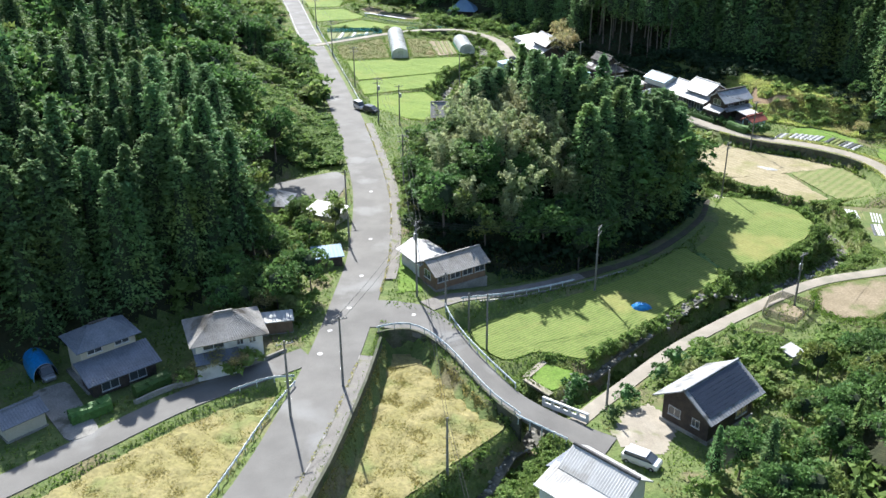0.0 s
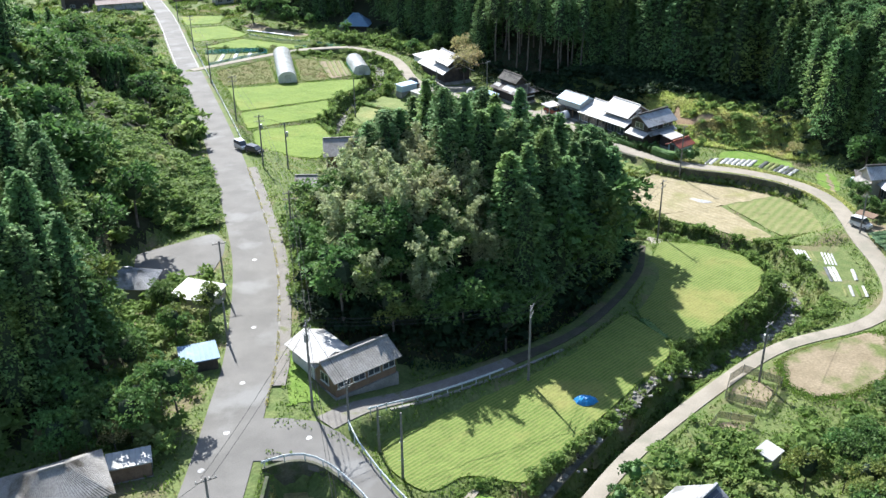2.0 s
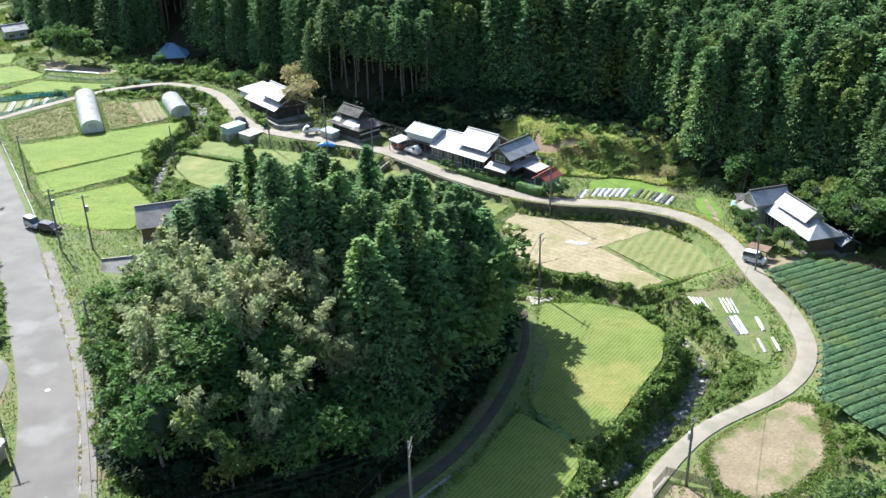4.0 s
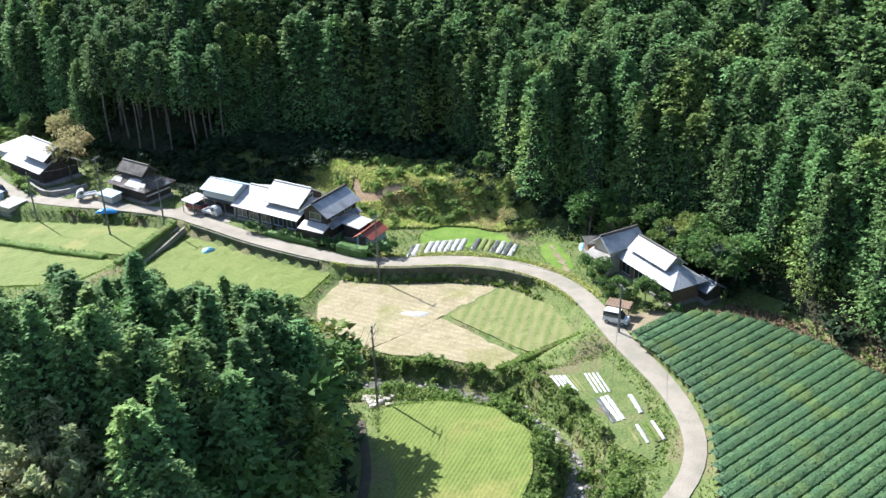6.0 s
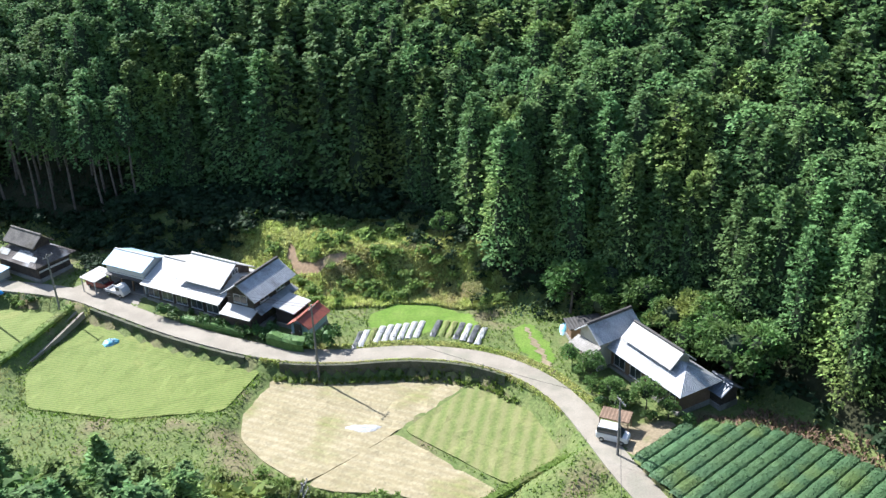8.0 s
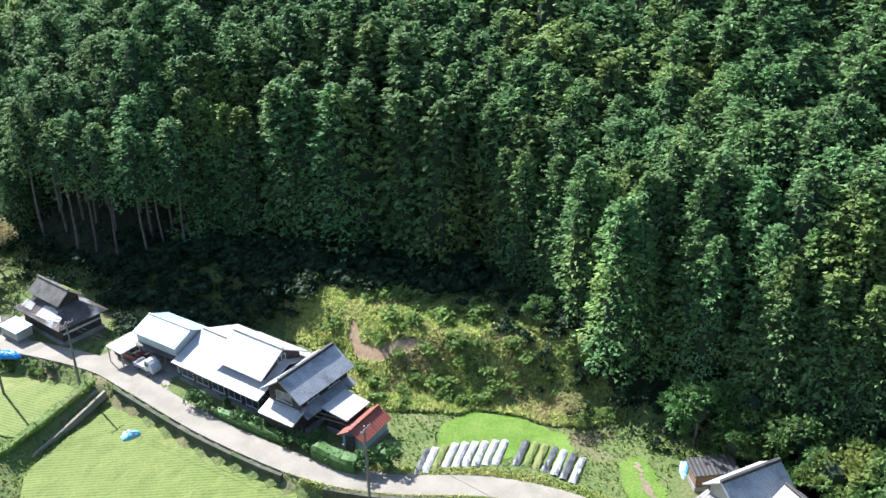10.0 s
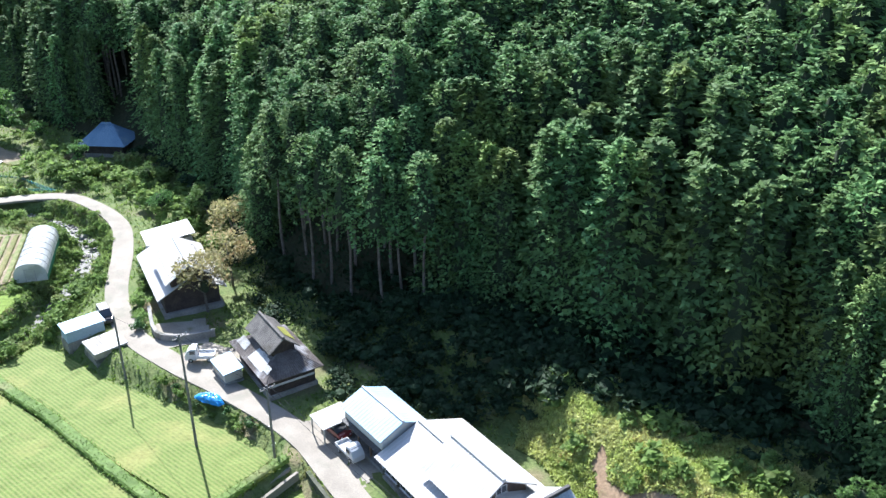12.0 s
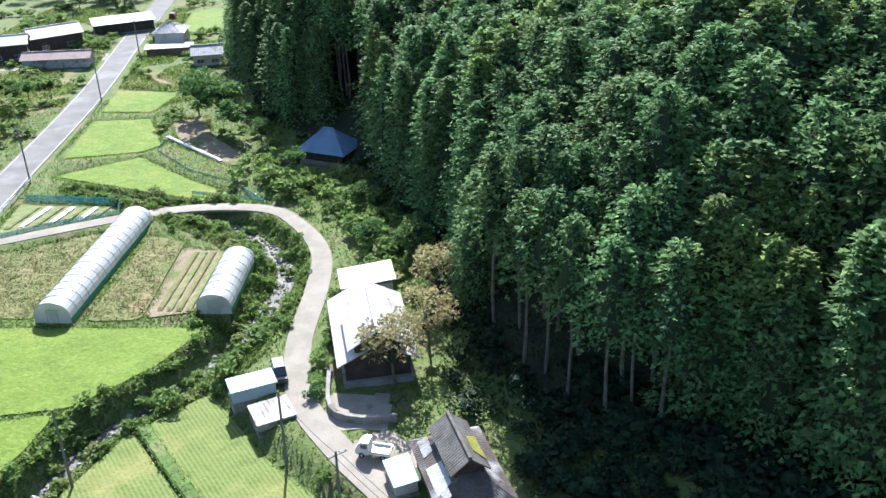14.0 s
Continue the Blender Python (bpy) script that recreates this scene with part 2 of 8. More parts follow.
M_OLDROOF = mat("dark_weathered_thatch", (0.12, 0.112, 0.1), (0.19, 0.175, 0.155), 0.8, 0.9, 5.0, 0.03, 6.0, c3=(0.09, 0.08, 0.06), c3_scale=0.4)
M_MOSS = mat("yellow_moss", (0.3, 0.29, 0.05), (0.2, 0.22, 0.05), 0.9, 0.95, 5.0, 0.03, 6.0)
M_SOLAR = mat("dark_blue_solar_panel", (0.028, 0.034, 0.05), (0.035, 0.042, 0.06), 0.5, 0.18, 4.0, gloss=0.6, grain=0.1)
M_WALL_W = mat("white_plaster", (0.68, 0.67, 0.63), (0.76, 0.75, 0.71), 0.5, 0.85, 5.0, c3=(0.56, 0.54, 0.5), c3_scale=0.5, grain=0.1)
M_WALL_C = mat("cream_plaster", (0.55, 0.5, 0.4), (0.62, 0.57, 0.46), 0.5, 0.85, 5.0, c3=(0.45, 0.4, 0.32), c3_scale=0.5, grain=0.1)
M_WALL_D = mat("dark_charred_boards", (0.05, 0.04, 0.035), (0.09, 0.07, 0.055), 1.2, 0.8, 6.0, 0.02, 8.0)
M_WALL_B = mat("brown_boards", (0.2, 0.13, 0.085), (0.27, 0.18, 0.12), 1.0, 0.8, 6.0, 0.02, 8.0)
M_WALL_BLUE = mat("pale_blue_siding", (0.42, 0.55, 0.62), (0.5, 0.62, 0.68), 0.5, 0.7, 5.0, grain=0.15)
M_TRIM = mat("dark_trim", (0.07, 0.065, 0.06), (0.1, 0.095, 0.09), 1.0, 0.6)
M_ALU = mat("pale_aluminium", (0.6, 0.61, 0.62), (0.68, 0.69, 0.7), 1.0, 0.4, metallic=0.3)
M_PANE = mat("window_glass", (0.05, 0.06, 0.07), (0.08, 0.09, 0.1), 0.6, 0.08, gloss=0.8, grain=0.1)
M_POLE = mat("concrete_pole", (0.2, 0.19, 0.18), (0.26, 0.25, 0.23), 1.0, 0.85)
M_WIRE = mat("black_cable", (0.03, 0.03, 0.03), (0.04, 0.04, 0.04), 1.0, 0.6)
M_INSUL = mat("white_insulator", (0.5, 0.5, 0.48), (0.58, 0.58, 0.56), 1.0, 0.4)
M_STEEL = mat("galvanised_steel", (0.48, 0.5, 0.5), (0.58, 0.6, 0.6), 1.5, 0.45, metallic=0.5)
M_RAIL = mat("pale_guardrail", (0.55, 0.62, 0.63), (0.66, 0.7, 0.7), 1.2, 0.5)
M_PAINT = mat("road_paint", (0.6, 0.59, 0.56), (0.72, 0.71, 0.68), 0.8, 0.7, c3=(0.32, 0.31, 0.3), c3_scale=1.2, c3_at=0.5)
M_TARP = mat("blue_tarpaulin", (0.02, 0.25, 0.62), (0.04, 0.33, 0.72), 0.8, 0.35, 3.0, 0.06, 2.5, gloss=0.5)
M_TARP2 = mat("pale_blue_tarpaulin", (0.1, 0.5, 0.65), (0.5, 0.7, 0.76), 1.4, 0.4, 3.0, 0.06, 2.5, gloss=0.5)
M_NET = mat("turquoise_netting", (0.08, 0.42, 0.46), (0.15, 0.5, 0.52), 1.0, 0.7)
M_GREENNET = mat("green_mesh", (0.06, 0.3, 0.17), (0.1, 0.36, 0.22), 1.0, 0.7)
M_FILM = mat("white_greenhouse_film", (0.62, 0.64, 0.62), (0.72, 0.73, 0.71), 0.5, 0.35, c3=(0.5, 0.52, 0.47), c3_scale=0.4, gloss=0.5, through_light=0.45, grain=0.08)
M_MULCH = mat("white_mulch_film", (0.54, 0.55, 0.54), (0.66, 0.66, 0.65), 1.2, 0.4, 4.0, 0.04, 4.0)
M_MULCH_D = mat("black_mulch_film", (0.08, 0.085, 0.09), (0.16, 0.165, 0.17), 1.2, 0.35, 4.0, 0.04, 4.0)
M_CAR_W = mat("white_car_paint", (0.75, 0.75, 0.74), (0.8, 0.8, 0.79), 0.5, 0.2, gloss=0.6, grain=0.05)
M_CAR_S = mat("silver_car_paint", (0.4, 0.41, 0.43), (0.46, 0.47, 0.49), 0.5, 0.25, metallic=0.5, gloss=0.6, grain=0.05)
M_CAR_D = mat("dark_car_paint", (0.03, 0.035, 0.04), (0.045, 0.05, 0.06), 0.5, 0.2, gloss=0.6, grain=0.05)
M_CAR_R = mat("red_car_paint", (0.2, 0.03, 0.03), (0.24, 0.04, 0.035), 0.5, 0.25, gloss=0.6, grain=0.05)
M_TYRE = mat("tyre_rubber", (0.02, 0.02, 0.02), (0.03, 0.03, 0.03), 1.0, 0.85)


# ---- mesh helpers ----
def mesh_np(name, V, F, material, tail=0, second=None):
    """A mesh from arrays of vertices and of triangles or quads; the last tail faces take the second material."""
    V, F = np.asarray(V, np.float32), np.asarray(F, np.int32)
    me = bpy.data.meshes.new(name)
    n, k = F.shape
    me.vertices.add(len(V))
    me.vertices.foreach_set("co", V.ravel())
    me.loops.add(n * k)
    me.loops.foreach_set("vertex_index", F.ravel())
    me.polygons.add(n)
    me.polygons.foreach_set("loop_start", np.arange(0, n * k, k, dtype=np.int32))
    me.polygons.foreach_set("use_smooth", np.zeros(n, bool))
    me.update(calc_edges=True)
    me.materials.append(material)
    if second is not None:
        me.materials.append(second)
        idx = np.zeros(n, np.int32)
        if isinstance(tail, np.ndarray):
            idx[:] = tail
        elif tail:
            idx[-tail:] = 1
        me.polygons.foreach_set("material_index", idx)
    return me


def put(name, me, parent=None, m=None, label=""):
    ob = new(name, me)
    if parent is not None:
        ob.parent = parent
    if m is not None:
        ob.matrix_basis = m
    if label:
        tagged(ob, label)
    return ob


def stack(bits):
    """Joins (V, F) pairs."""
    Vs, Fs, n = [], [], 0
    for V, F in bits:
        Vs.append(np.asarray(V, float))
        Fs.append(np.asarray(F, int) + n)
        n += len(V)
    return np.concatenate(Vs), np.concatenate(Fs)


def box(x0, x1, y0, y1, z0, z1, bevel=0.0):
    """A box as quads, its upright edges and rim chamfered by bevel."""
    if bevel <= 0:
        V = [(x, y, z) for z in (z0, z1) for x, y in ((x0, y0), (x1, y0), (x1, y1), (x0, y1))]
        F = [(3, 2, 1, 0), (4, 5, 6, 7), (0, 1, 5, 4), (1, 2, 6, 5), (2, 3, 7, 6), (3, 0, 4, 7)]
        return np.array(V, float), np.array(F)
    b = bevel
    ring = [(x0 + b, y0), (x1 - b, y0), (x1, y0 + b), (x1, y1 - b), (x1 - b, y1), (x0 + b, y1), (x0, y1 - b), (x0, y0 + b)]
    ring2 = [(x0 + b, y0 + b), (x1 - b, y0 + b), (x1 - b, y0 + b), (x1 - b, y1 - b), (x1 - b, y1 - b), (x0 + b, y1 - b), (x0 + b, y1 - b), (x0 + b, y0 + b)]
    V = [(x, y, z0) for x, y in ring] + [(x, y, z1 - b) for x, y in ring] + [(x, y, z1) for x, y in ring2]
    F = [(i + 8 * k, (i + 1) % 8 + 8 * k, (i + 1) % 8 + 8 * (k + 1), i + 8 * (k + 1)) for k in (0, 1) for i in range(8)]
    F += [(17, 19, 21, 23), (7, 4, 3, 0), (6, 5, 4, 7), (3, 2, 1, 0)]
    return np.array(V, float), np.array(F)


def tube(points, radii, sides=6, cap=True):
    """A tapered tube along points, as quads."""
    P = np.asarray(points, float)
    R = np.broadcast_to(np.asarray(radii, float), (len(P),))
    T = np.gradient(P, axis=0)
    T /= np.linalg.norm(T, axis=1, keepdims=True) + 1e-9
    ref = np.where(np.abs(T[:, 2:3]) > 0.9, np.array([[1.0, 0, 0]]), np.array([[0, 0, 1.0]]))
    A = np.cross(T, ref)
    A /= np.linalg.norm(A, axis=1, keepdims=True) + 1e-9
    B = np.cross(T, A)
    a = np.linspace(0, 2 * np.pi, sides, endpoint=False)
    V = (P[:, None] + R[:, None, None] * (np.cos(a)[None, :, None] * A[:, None] + np.sin(a)[None, :, None] * B[:, None])).reshape(-1, 3)
    F = [(k * sides + i, k * sides + (i + 1) % sides, (k + 1) * sides + (i + 1) % sides, (k + 1) * sides + i) for k in range(len(P) - 1) for i in range(sides)]
    if cap:
        n = len(V)
        V = np.concatenate([V, P[:1], P[-1:]])
        F += [(n, (i + 1) % sides, i, i) for i in range(0)]
        last = (len(P) - 1) * sides
        F += [(last + i, last + (i + 1) % sides, n + 1, n + 1) for i in range(0)]
        for i in range(0, sides, 2):
            F.append((n + 1, last + i, last + (i + 1) % sides, last + (i + 2) % sides))
            F.append((n, (i + 2) % sides, (i + 1) % sides, i))
    return V, np.array(F)


def part(name, bits, material, parent, label=""):
    """One mesh object under a thing or a part."""
    V, F = stack(bits) if isinstance(bits, list) else bits
    return put(name, mesh_np(name, V, F, material), parent, label=label)


def thing(name, m, label, category, group="", kind=""):
    ob = new(name)
    ob.empty_display_size = 0.3
    ob.matrix_basis = m
    return tagged(ob, label, category, group, kind)


# ---- the lie of the land ----
def resample(pts, step):
    """Points every step metres on a smooth curve through pts (any number of columns)."""
    P = np.asarray(pts, float)
    Q = np.concatenate([[2 * P[0] - P[1]], P, [2 * P[-1] - P[-2]]])
    out = []
    for i in range(1, len(Q) - 2):
        p0, p1, p2, p3 = Q[i - 1:i + 3]
        n = max(2, int(np.linalg.norm((p2 - p1)[:2]) / step))
        for t in np.linspace(0, 1, n, endpoint=False):
            out.append(0.5 * (2 * p1 + (p2 - p0) * t + (2 * p0 - 5 * p1 + 4 * p2 - p3) * t * t + (3 * p1 - p0 - 3 * p2 + p3) * t ** 3))
    out.append(P[-1])
    return np.array(out)


def line_dist(x, y, line):
    """Distance to a polyline, and the third column carried to the nearest spot."""
    best = np.full(x.shape, 1e9)
    z = np.zeros(x.shape)
    for a, b in zip(line[:-1], line[1:]):
        dx, dy = b[0] - a[0], b[1] - a[1]
        t = np.clip(((x - a[0]) * dx + (y - a[1]) * dy) / (dx * dx + dy * dy + 1e-9), 0, 1)
        d = np.hypot(x - a[0] - t * dx, y - a[1] - t * dy)
        near = d < best
        best = np.where(near, d, best)
        if len(a) > 2:
            z = np.where(near, a[2] + t * (b[2] - a[2]), z)
    return best, z


def poly_dist(x, y, poly):
    """Distance to a polygon's edge, positive inside."""
    P = np.asarray(poly, float)
    ins = np.zeros(x.shape, bool)
    for a, b in zip(P, np.roll(P, -1, axis=0)):
        hit = ((a[1] > y) != (b[1] > y)) & (x < (b[0] - a[0]) * (y - a[1]) / (b[1] - a[1] + 1e-12) + a[0])
        ins ^= hit
    d, _ = line_dist(x, y, np.concatenate([P[:, :2], P[:1, :2]]))
    return np.where(ins, d, -d)


def smooth(t):
    t = np.clip(t, 0, 1)
    return t * t * (3 - 2 * t)


def wobble(x, y, s):
    """A gentle unevenness between -1 and 1 with hollows about 1/s metres across."""
    return (np.sin(x * s * 6.3 + 1.7 * np.sin(y * s * 4.1)) + np.sin(y * s * 5.7 + 2.1 * np.sin(x * s * 3.3 + 1.0)) + np.sin((x + y) * s * 3.9 + 0.7)) / 3


ROAD = resample([(-62, -40, 7.2), (-26, 30, 6.8), (-14, 55, 6.6), (-7.2, 69, 6.4), (-2.4, 84, 6.2), (0.9, 97.5, 6.0), (3.2, 109, 6.0), (5.2, 121, 5.8), (6.6, 144, 5.4), (5.7, 165, 4.9), (3.8, 192, 4.0), (1.0, 221, 2.9), (-3.6, 263, 1.6), (-7.8, 300, 0.8), (-13.6, 350, 0.4), (-22, 400, 0.3), (-34, 480, 0.3)], 4.0)
SIDE = resample([(4.5, 102.8, 6.0), (9.0, 101.6, 5.9), (12.4, 98.2, 5.6), (14.6, 94.0, 5.2), (16.3, 89.9, 4.9), (18.4, 84.9, 4.6), (21.2, 81.4, 4.2), (24.4, 78.4, 3.8), (28, 75.5, 3.4)], 2.0)
LANE = resample([(24.2, 78.6, 3.7), (28.5, 83.3, 3.0), (34.6, 89.5, 2.0), (43.8, 97.7, 1.3), (58.3, 107.4, 0.7), (71.0, 114.2, 0.4), (84.8, 116.8, 0.4), (92.6, 121.5, 0.5), (97.4, 129.5, 0.6), (100.6, 140.0, 0.8), (104.5, 151.0, 0.8), (105.2, 158.5, 0.8), (103.2, 165.5, 0.7), (98.0, 172.2, 0.6), (90.4, 177.9, 0.5), (84.6, 184.4, 0.5), (78.6, 196.5, 0.6), (74.2, 208.5, 0.8), (71.0, 216.5, 0.9), (64.0, 226.0, 1.0), (58.0, 233.0, 1.0), (52.4, 241.5, 1.0), (50.0, 252.0, 1.1), (49.8, 264.5, 1.2), (48.6, 274.5, 1.3), (44.0, 283.0, 1.4), (38.0, 288.3, 1.5), (27.0, 288.4, 1.6), (16.5, 284.5, 1.6), (4.0, 278.0, 1.5), (-4.5, 273.0, 1.5)], 2.0)
PATH_HILL = resample([(11.5, 104.0, 5.9), (15.5, 106.4, 5.6), (21.0, 108.7, 4.6), (28.0, 111.5, 3.9), (37.0, 115.4, 3.5), (45.0, 119.9, 3.0), (53.0, 127.0, 2.4), (61.0, 136.5, 1.6), (66.0, 146.0, 0.8)], 2.0)
BRANCH = resample([(-3.6, 93.6, 6.0), (-7.0, 91.8, 5.9), (-12.0, 89.4, 5.7), (-18.4, 85.8, 5.5), (-26.0, 79.8, 5.3), (-32.0, 75.0, 5.2), (-45, 65, 5.0)], 2.0)
BANK = resample([(4, 62, 2.0), (15, 75.4, 1.6), (27, 89, 1.3), (41, 100.7, 0.9), (56, 112.2, 0.2), (75, 122, -0.4), (84, 131, -1.2), (84.6, 141, -1.7), (80, 152.5, -1.6), (72, 158, -1.4), (58, 170, -1.2), (42, 186, -1.0), (28, 205, -0.8), (27.5, 219, -0.8), (31, 235.5, -0.6), (38, 247.8, -0.4), (43.5, 262, 0.0), (44, 273, 0.4), (36, 283.5, 0.6), (22, 291.5, 0.8), (8, 298, 0.6)], 4.0)
RIVER = BANK[:, :2]

EAST = [(14, 470), (4, 395), (13, 358), (31, 324), (48, 304), (60, 282), (66, 264), (68.5, 252), (73, 243), (80, 236), (92, 230), (104, 216.5), (112, 204), (116, 190), (115.6, 182), (116, 174), (121, 164), (124.5, 157), (124, 148), (122.5, 140), (121, 130), (120, 118), (113, 104), (100, 97), (84, 94), (70, 91), (58, 84), (50, 70), (44, 52), (40, 20), (36, -80), (600, -80), (600, 470)]
WEST = [(-2.5, 164), (-3.5, 182), (-6, 205), (-11, 235), (-17, 256), (-45, 268), (-90, 262), (-500, 262), (-500, 60), (-64, 78), (-42, 92), (-30, 100), (-19, 106), (-11, 112), (-7, 124), (-11, 139), (-13, 150), (-6, 158)]
SHELF = [(93, 210), (95.5, 200), (97, 193), (102, 188), (108, 182.5), (112, 177.5), (117, 175), (125, 177), (122, 200), (108, 222), (95, 233), (84, 237), (79, 234), (86, 222)]
KNOLL = [(13, 122), (22, 116.5), (36, 119), (52, 130), (61, 140), (66, 151), (63, 160), (52, 170), (40, 174), (28, 170), (18, 164), (13, 150)]

# name, outline, material, level (None: as the land lies), wave of the surface
FIELDS = {
    "rice_1": ([(17.0, 103.2), (17.2, 98.6), (19.2, 95.2), (20.8, 94.2), (24.6, 96.2), (29.8, 93.3), (40, 101), (54.3, 112), (55.6, 116), (53, 123), (46, 117.6), (38, 112.8), (28, 108.6)], 3.0),
    "rice_2": ([(57.3, 116.8), (61.4, 118), (75, 127.2), (79.3, 132.4), (78.9, 138.5), (74.8, 143.4), (69, 146), (64, 139.5), (56.3, 126), (55.6, 121)], 1.2),
    "lawn": ([(22.4, 90.4), (25.2, 93.3), (28.4, 90.4), (24.4, 87.0)], 2.9),
    "dry_1": ([(5.4, 97.4), (8.6, 97.4), (10.8, 95.8), (12.8, 92.6), (14.5, 88.4), (16.6, 83.4), (18.2, 81.0), (11.5, 75.5), (5.1, 70.0), (0, 64), (-6, 62), (-2.0, 72), (2.4, 86.6)], 3.0),
    "dry_2": ([(-36, 66), (-30, 71.5), (-16.6, 83.0), (-10.5, 86.6), (-6.6, 87.2), (-9.4, 80), (-13.6, 69), (-20, 55), (-40, 55)], 5.0),
    "straw_1": ([(77.4, 177.4), (80.6, 180.2), (85.0, 181.4), (91.6, 175.6), (99.0, 169.9), (102.2, 165.0), (96, 163.6), (88.5, 162.6), (81.2, 161.9), (76.0, 161.7), (74.8, 168), (74.8, 173)], -1.5),
    "straw_2": ([(88.4, 162.5), (90.8, 147.2), (86.4, 147.4), (82.4, 154.4), (78.0, 158.6), (76.2, 161.5), (81.0, 161.8)], -1.5),
    "weedy": ([(102.6, 164.3), (103.2, 157.5), (99.4, 147.2), (92, 147.6), (89.3, 162.2)], -1.35),
    "rice_3": ([(60.0, 201.8), (70.9, 210.0), (75.2, 201.3), (79.6, 191.4), (83.2, 183.2), (75.4, 178.2), (65.5, 184.8), (58.0, 194.2)], -0.8),
    "rice_4": ([(36.2, 238.9), (41.5, 244.6), (50.3, 233.8), (58.5, 226.6), (66.5, 218.6), (68.2, 214.6), (60.4, 208.6), (52.5, 218.0), (45.3, 228.0)], -0.8),
    "rice_5": ([(35, 238), (44.2, 227), (51.6, 217), (59, 207.4), (50, 205), (38, 213), (30.8, 226)], -0.9),
    "rice_6": ([(-2.0, 303.5), (9.6, 312.3), (20.9, 302.7), (36.4, 292.0), (25.6, 294), (8, 300)], 0.4),
    "rice_7": ([(-5.0, 311.7), (-6.4, 331.6), (4.4, 333.1), (11.4, 318.5), (9.0, 315.2)], 0.3),
    "rice_8": ([(-7.6, 337.7), (-9.4, 352.0), (4.9, 350.0), (3.2, 337.5)], 0.2),
    "rice_9": ([(-11.7, 402.7), (-15.4, 428), (-6.8, 431), (-0.5, 403)], 0.2),
    "rice_10": ([(6.6, 234.6), (4.2, 254.6), (25.0, 255.0), (38.0, 255.4), (34.8, 247.4), (28.4, 239.4)], 1.0),
    "rice_11": ([(7.6, 221.0), (6.6, 233.2), (27.2, 238.2), (26.4, 231.5), (24.2, 225.6)], 1.0),
    "rice_12": ([(9, 203.6), (8.7, 219.0), (22.6, 221.4), (25.2, 209.3), (20.7, 198.5)], 1.0),
    "weeds_1": ([(3.4, 257), (1.6, 272.5), (15.4, 281), (16.2, 257)], 1.0),
    "weeds_2": ([(22.8, 256.6), (22.8, 280), (28.5, 278), (29.5, 257)], 1.0),
    "veg_plot": ([(29.8, 257.4), (28.8, 276.5), (35.2, 275), (35.6, 259)], 1.0),
    "net_plot": ([(0.2, 277.5), (-1.4, 291), (14.5, 289.5), (15.5, 286.2)], 1.2),
    "brown_plot": ([(10.0, 329.5), (15.1, 332.7), (20.0, 321.6), (30, 311), (28, 307), (15.5, 317.3)], 0.8),
    "bare_1": ([(70, 112.2), (83.5, 115), (85.5, 112), (82, 106.5), (78.5, 103.2), (72.2, 101.2), (67.5, 101.8), (66.3, 106)], 1.0),
    "tea": ([(101.9, 139.3), (106.4, 140.6), (112.6, 138.4), (115.6, 134.6), (117.2, 129.5), (118.2, 122.5), (116.6, 112.0), (108.0, 104.4), (99.0, 101.8), (92.0, 101.4), (86.4, 105.6), (86.0, 112.4), (90.6, 117.0), (95.4, 121.8), (98.8, 127.6), (99.8, 130.6)], 1.2),
    "kitchen_plot": ([(88.9, 142.2), (97.6, 139.8), (95.4, 131.6), (91.2, 124.6), (87.0, 121.8), (85.7, 125.7), (88.2, 133.4)], 0.0),
}
HARD = {"yard_1": ([(70.5, 218), (74.6, 219), (80.5, 211.5), (76.5, 205.5), (73.8, 208)], 1.0), "drive": ([(-34.5, 90.5), (-28.0, 80.6), (-25.0, 82.2), (-31.0, 92.6)], 5.35), "parking": ([(-10.5, 143.5), (-10.5, 152.5), (0.6, 157.5), (2.2, 154), (2.0, 150), (0.2, 143.8)], 5.1)}
ROADS = [(ROAD, 3.5), (SIDE, 1.6), (LANE, 1.45), (PATH_HILL, 1.5), (BRANCH, 1.9)]
GUIDES = [ROAD[::2], LANE[::2], BANK]


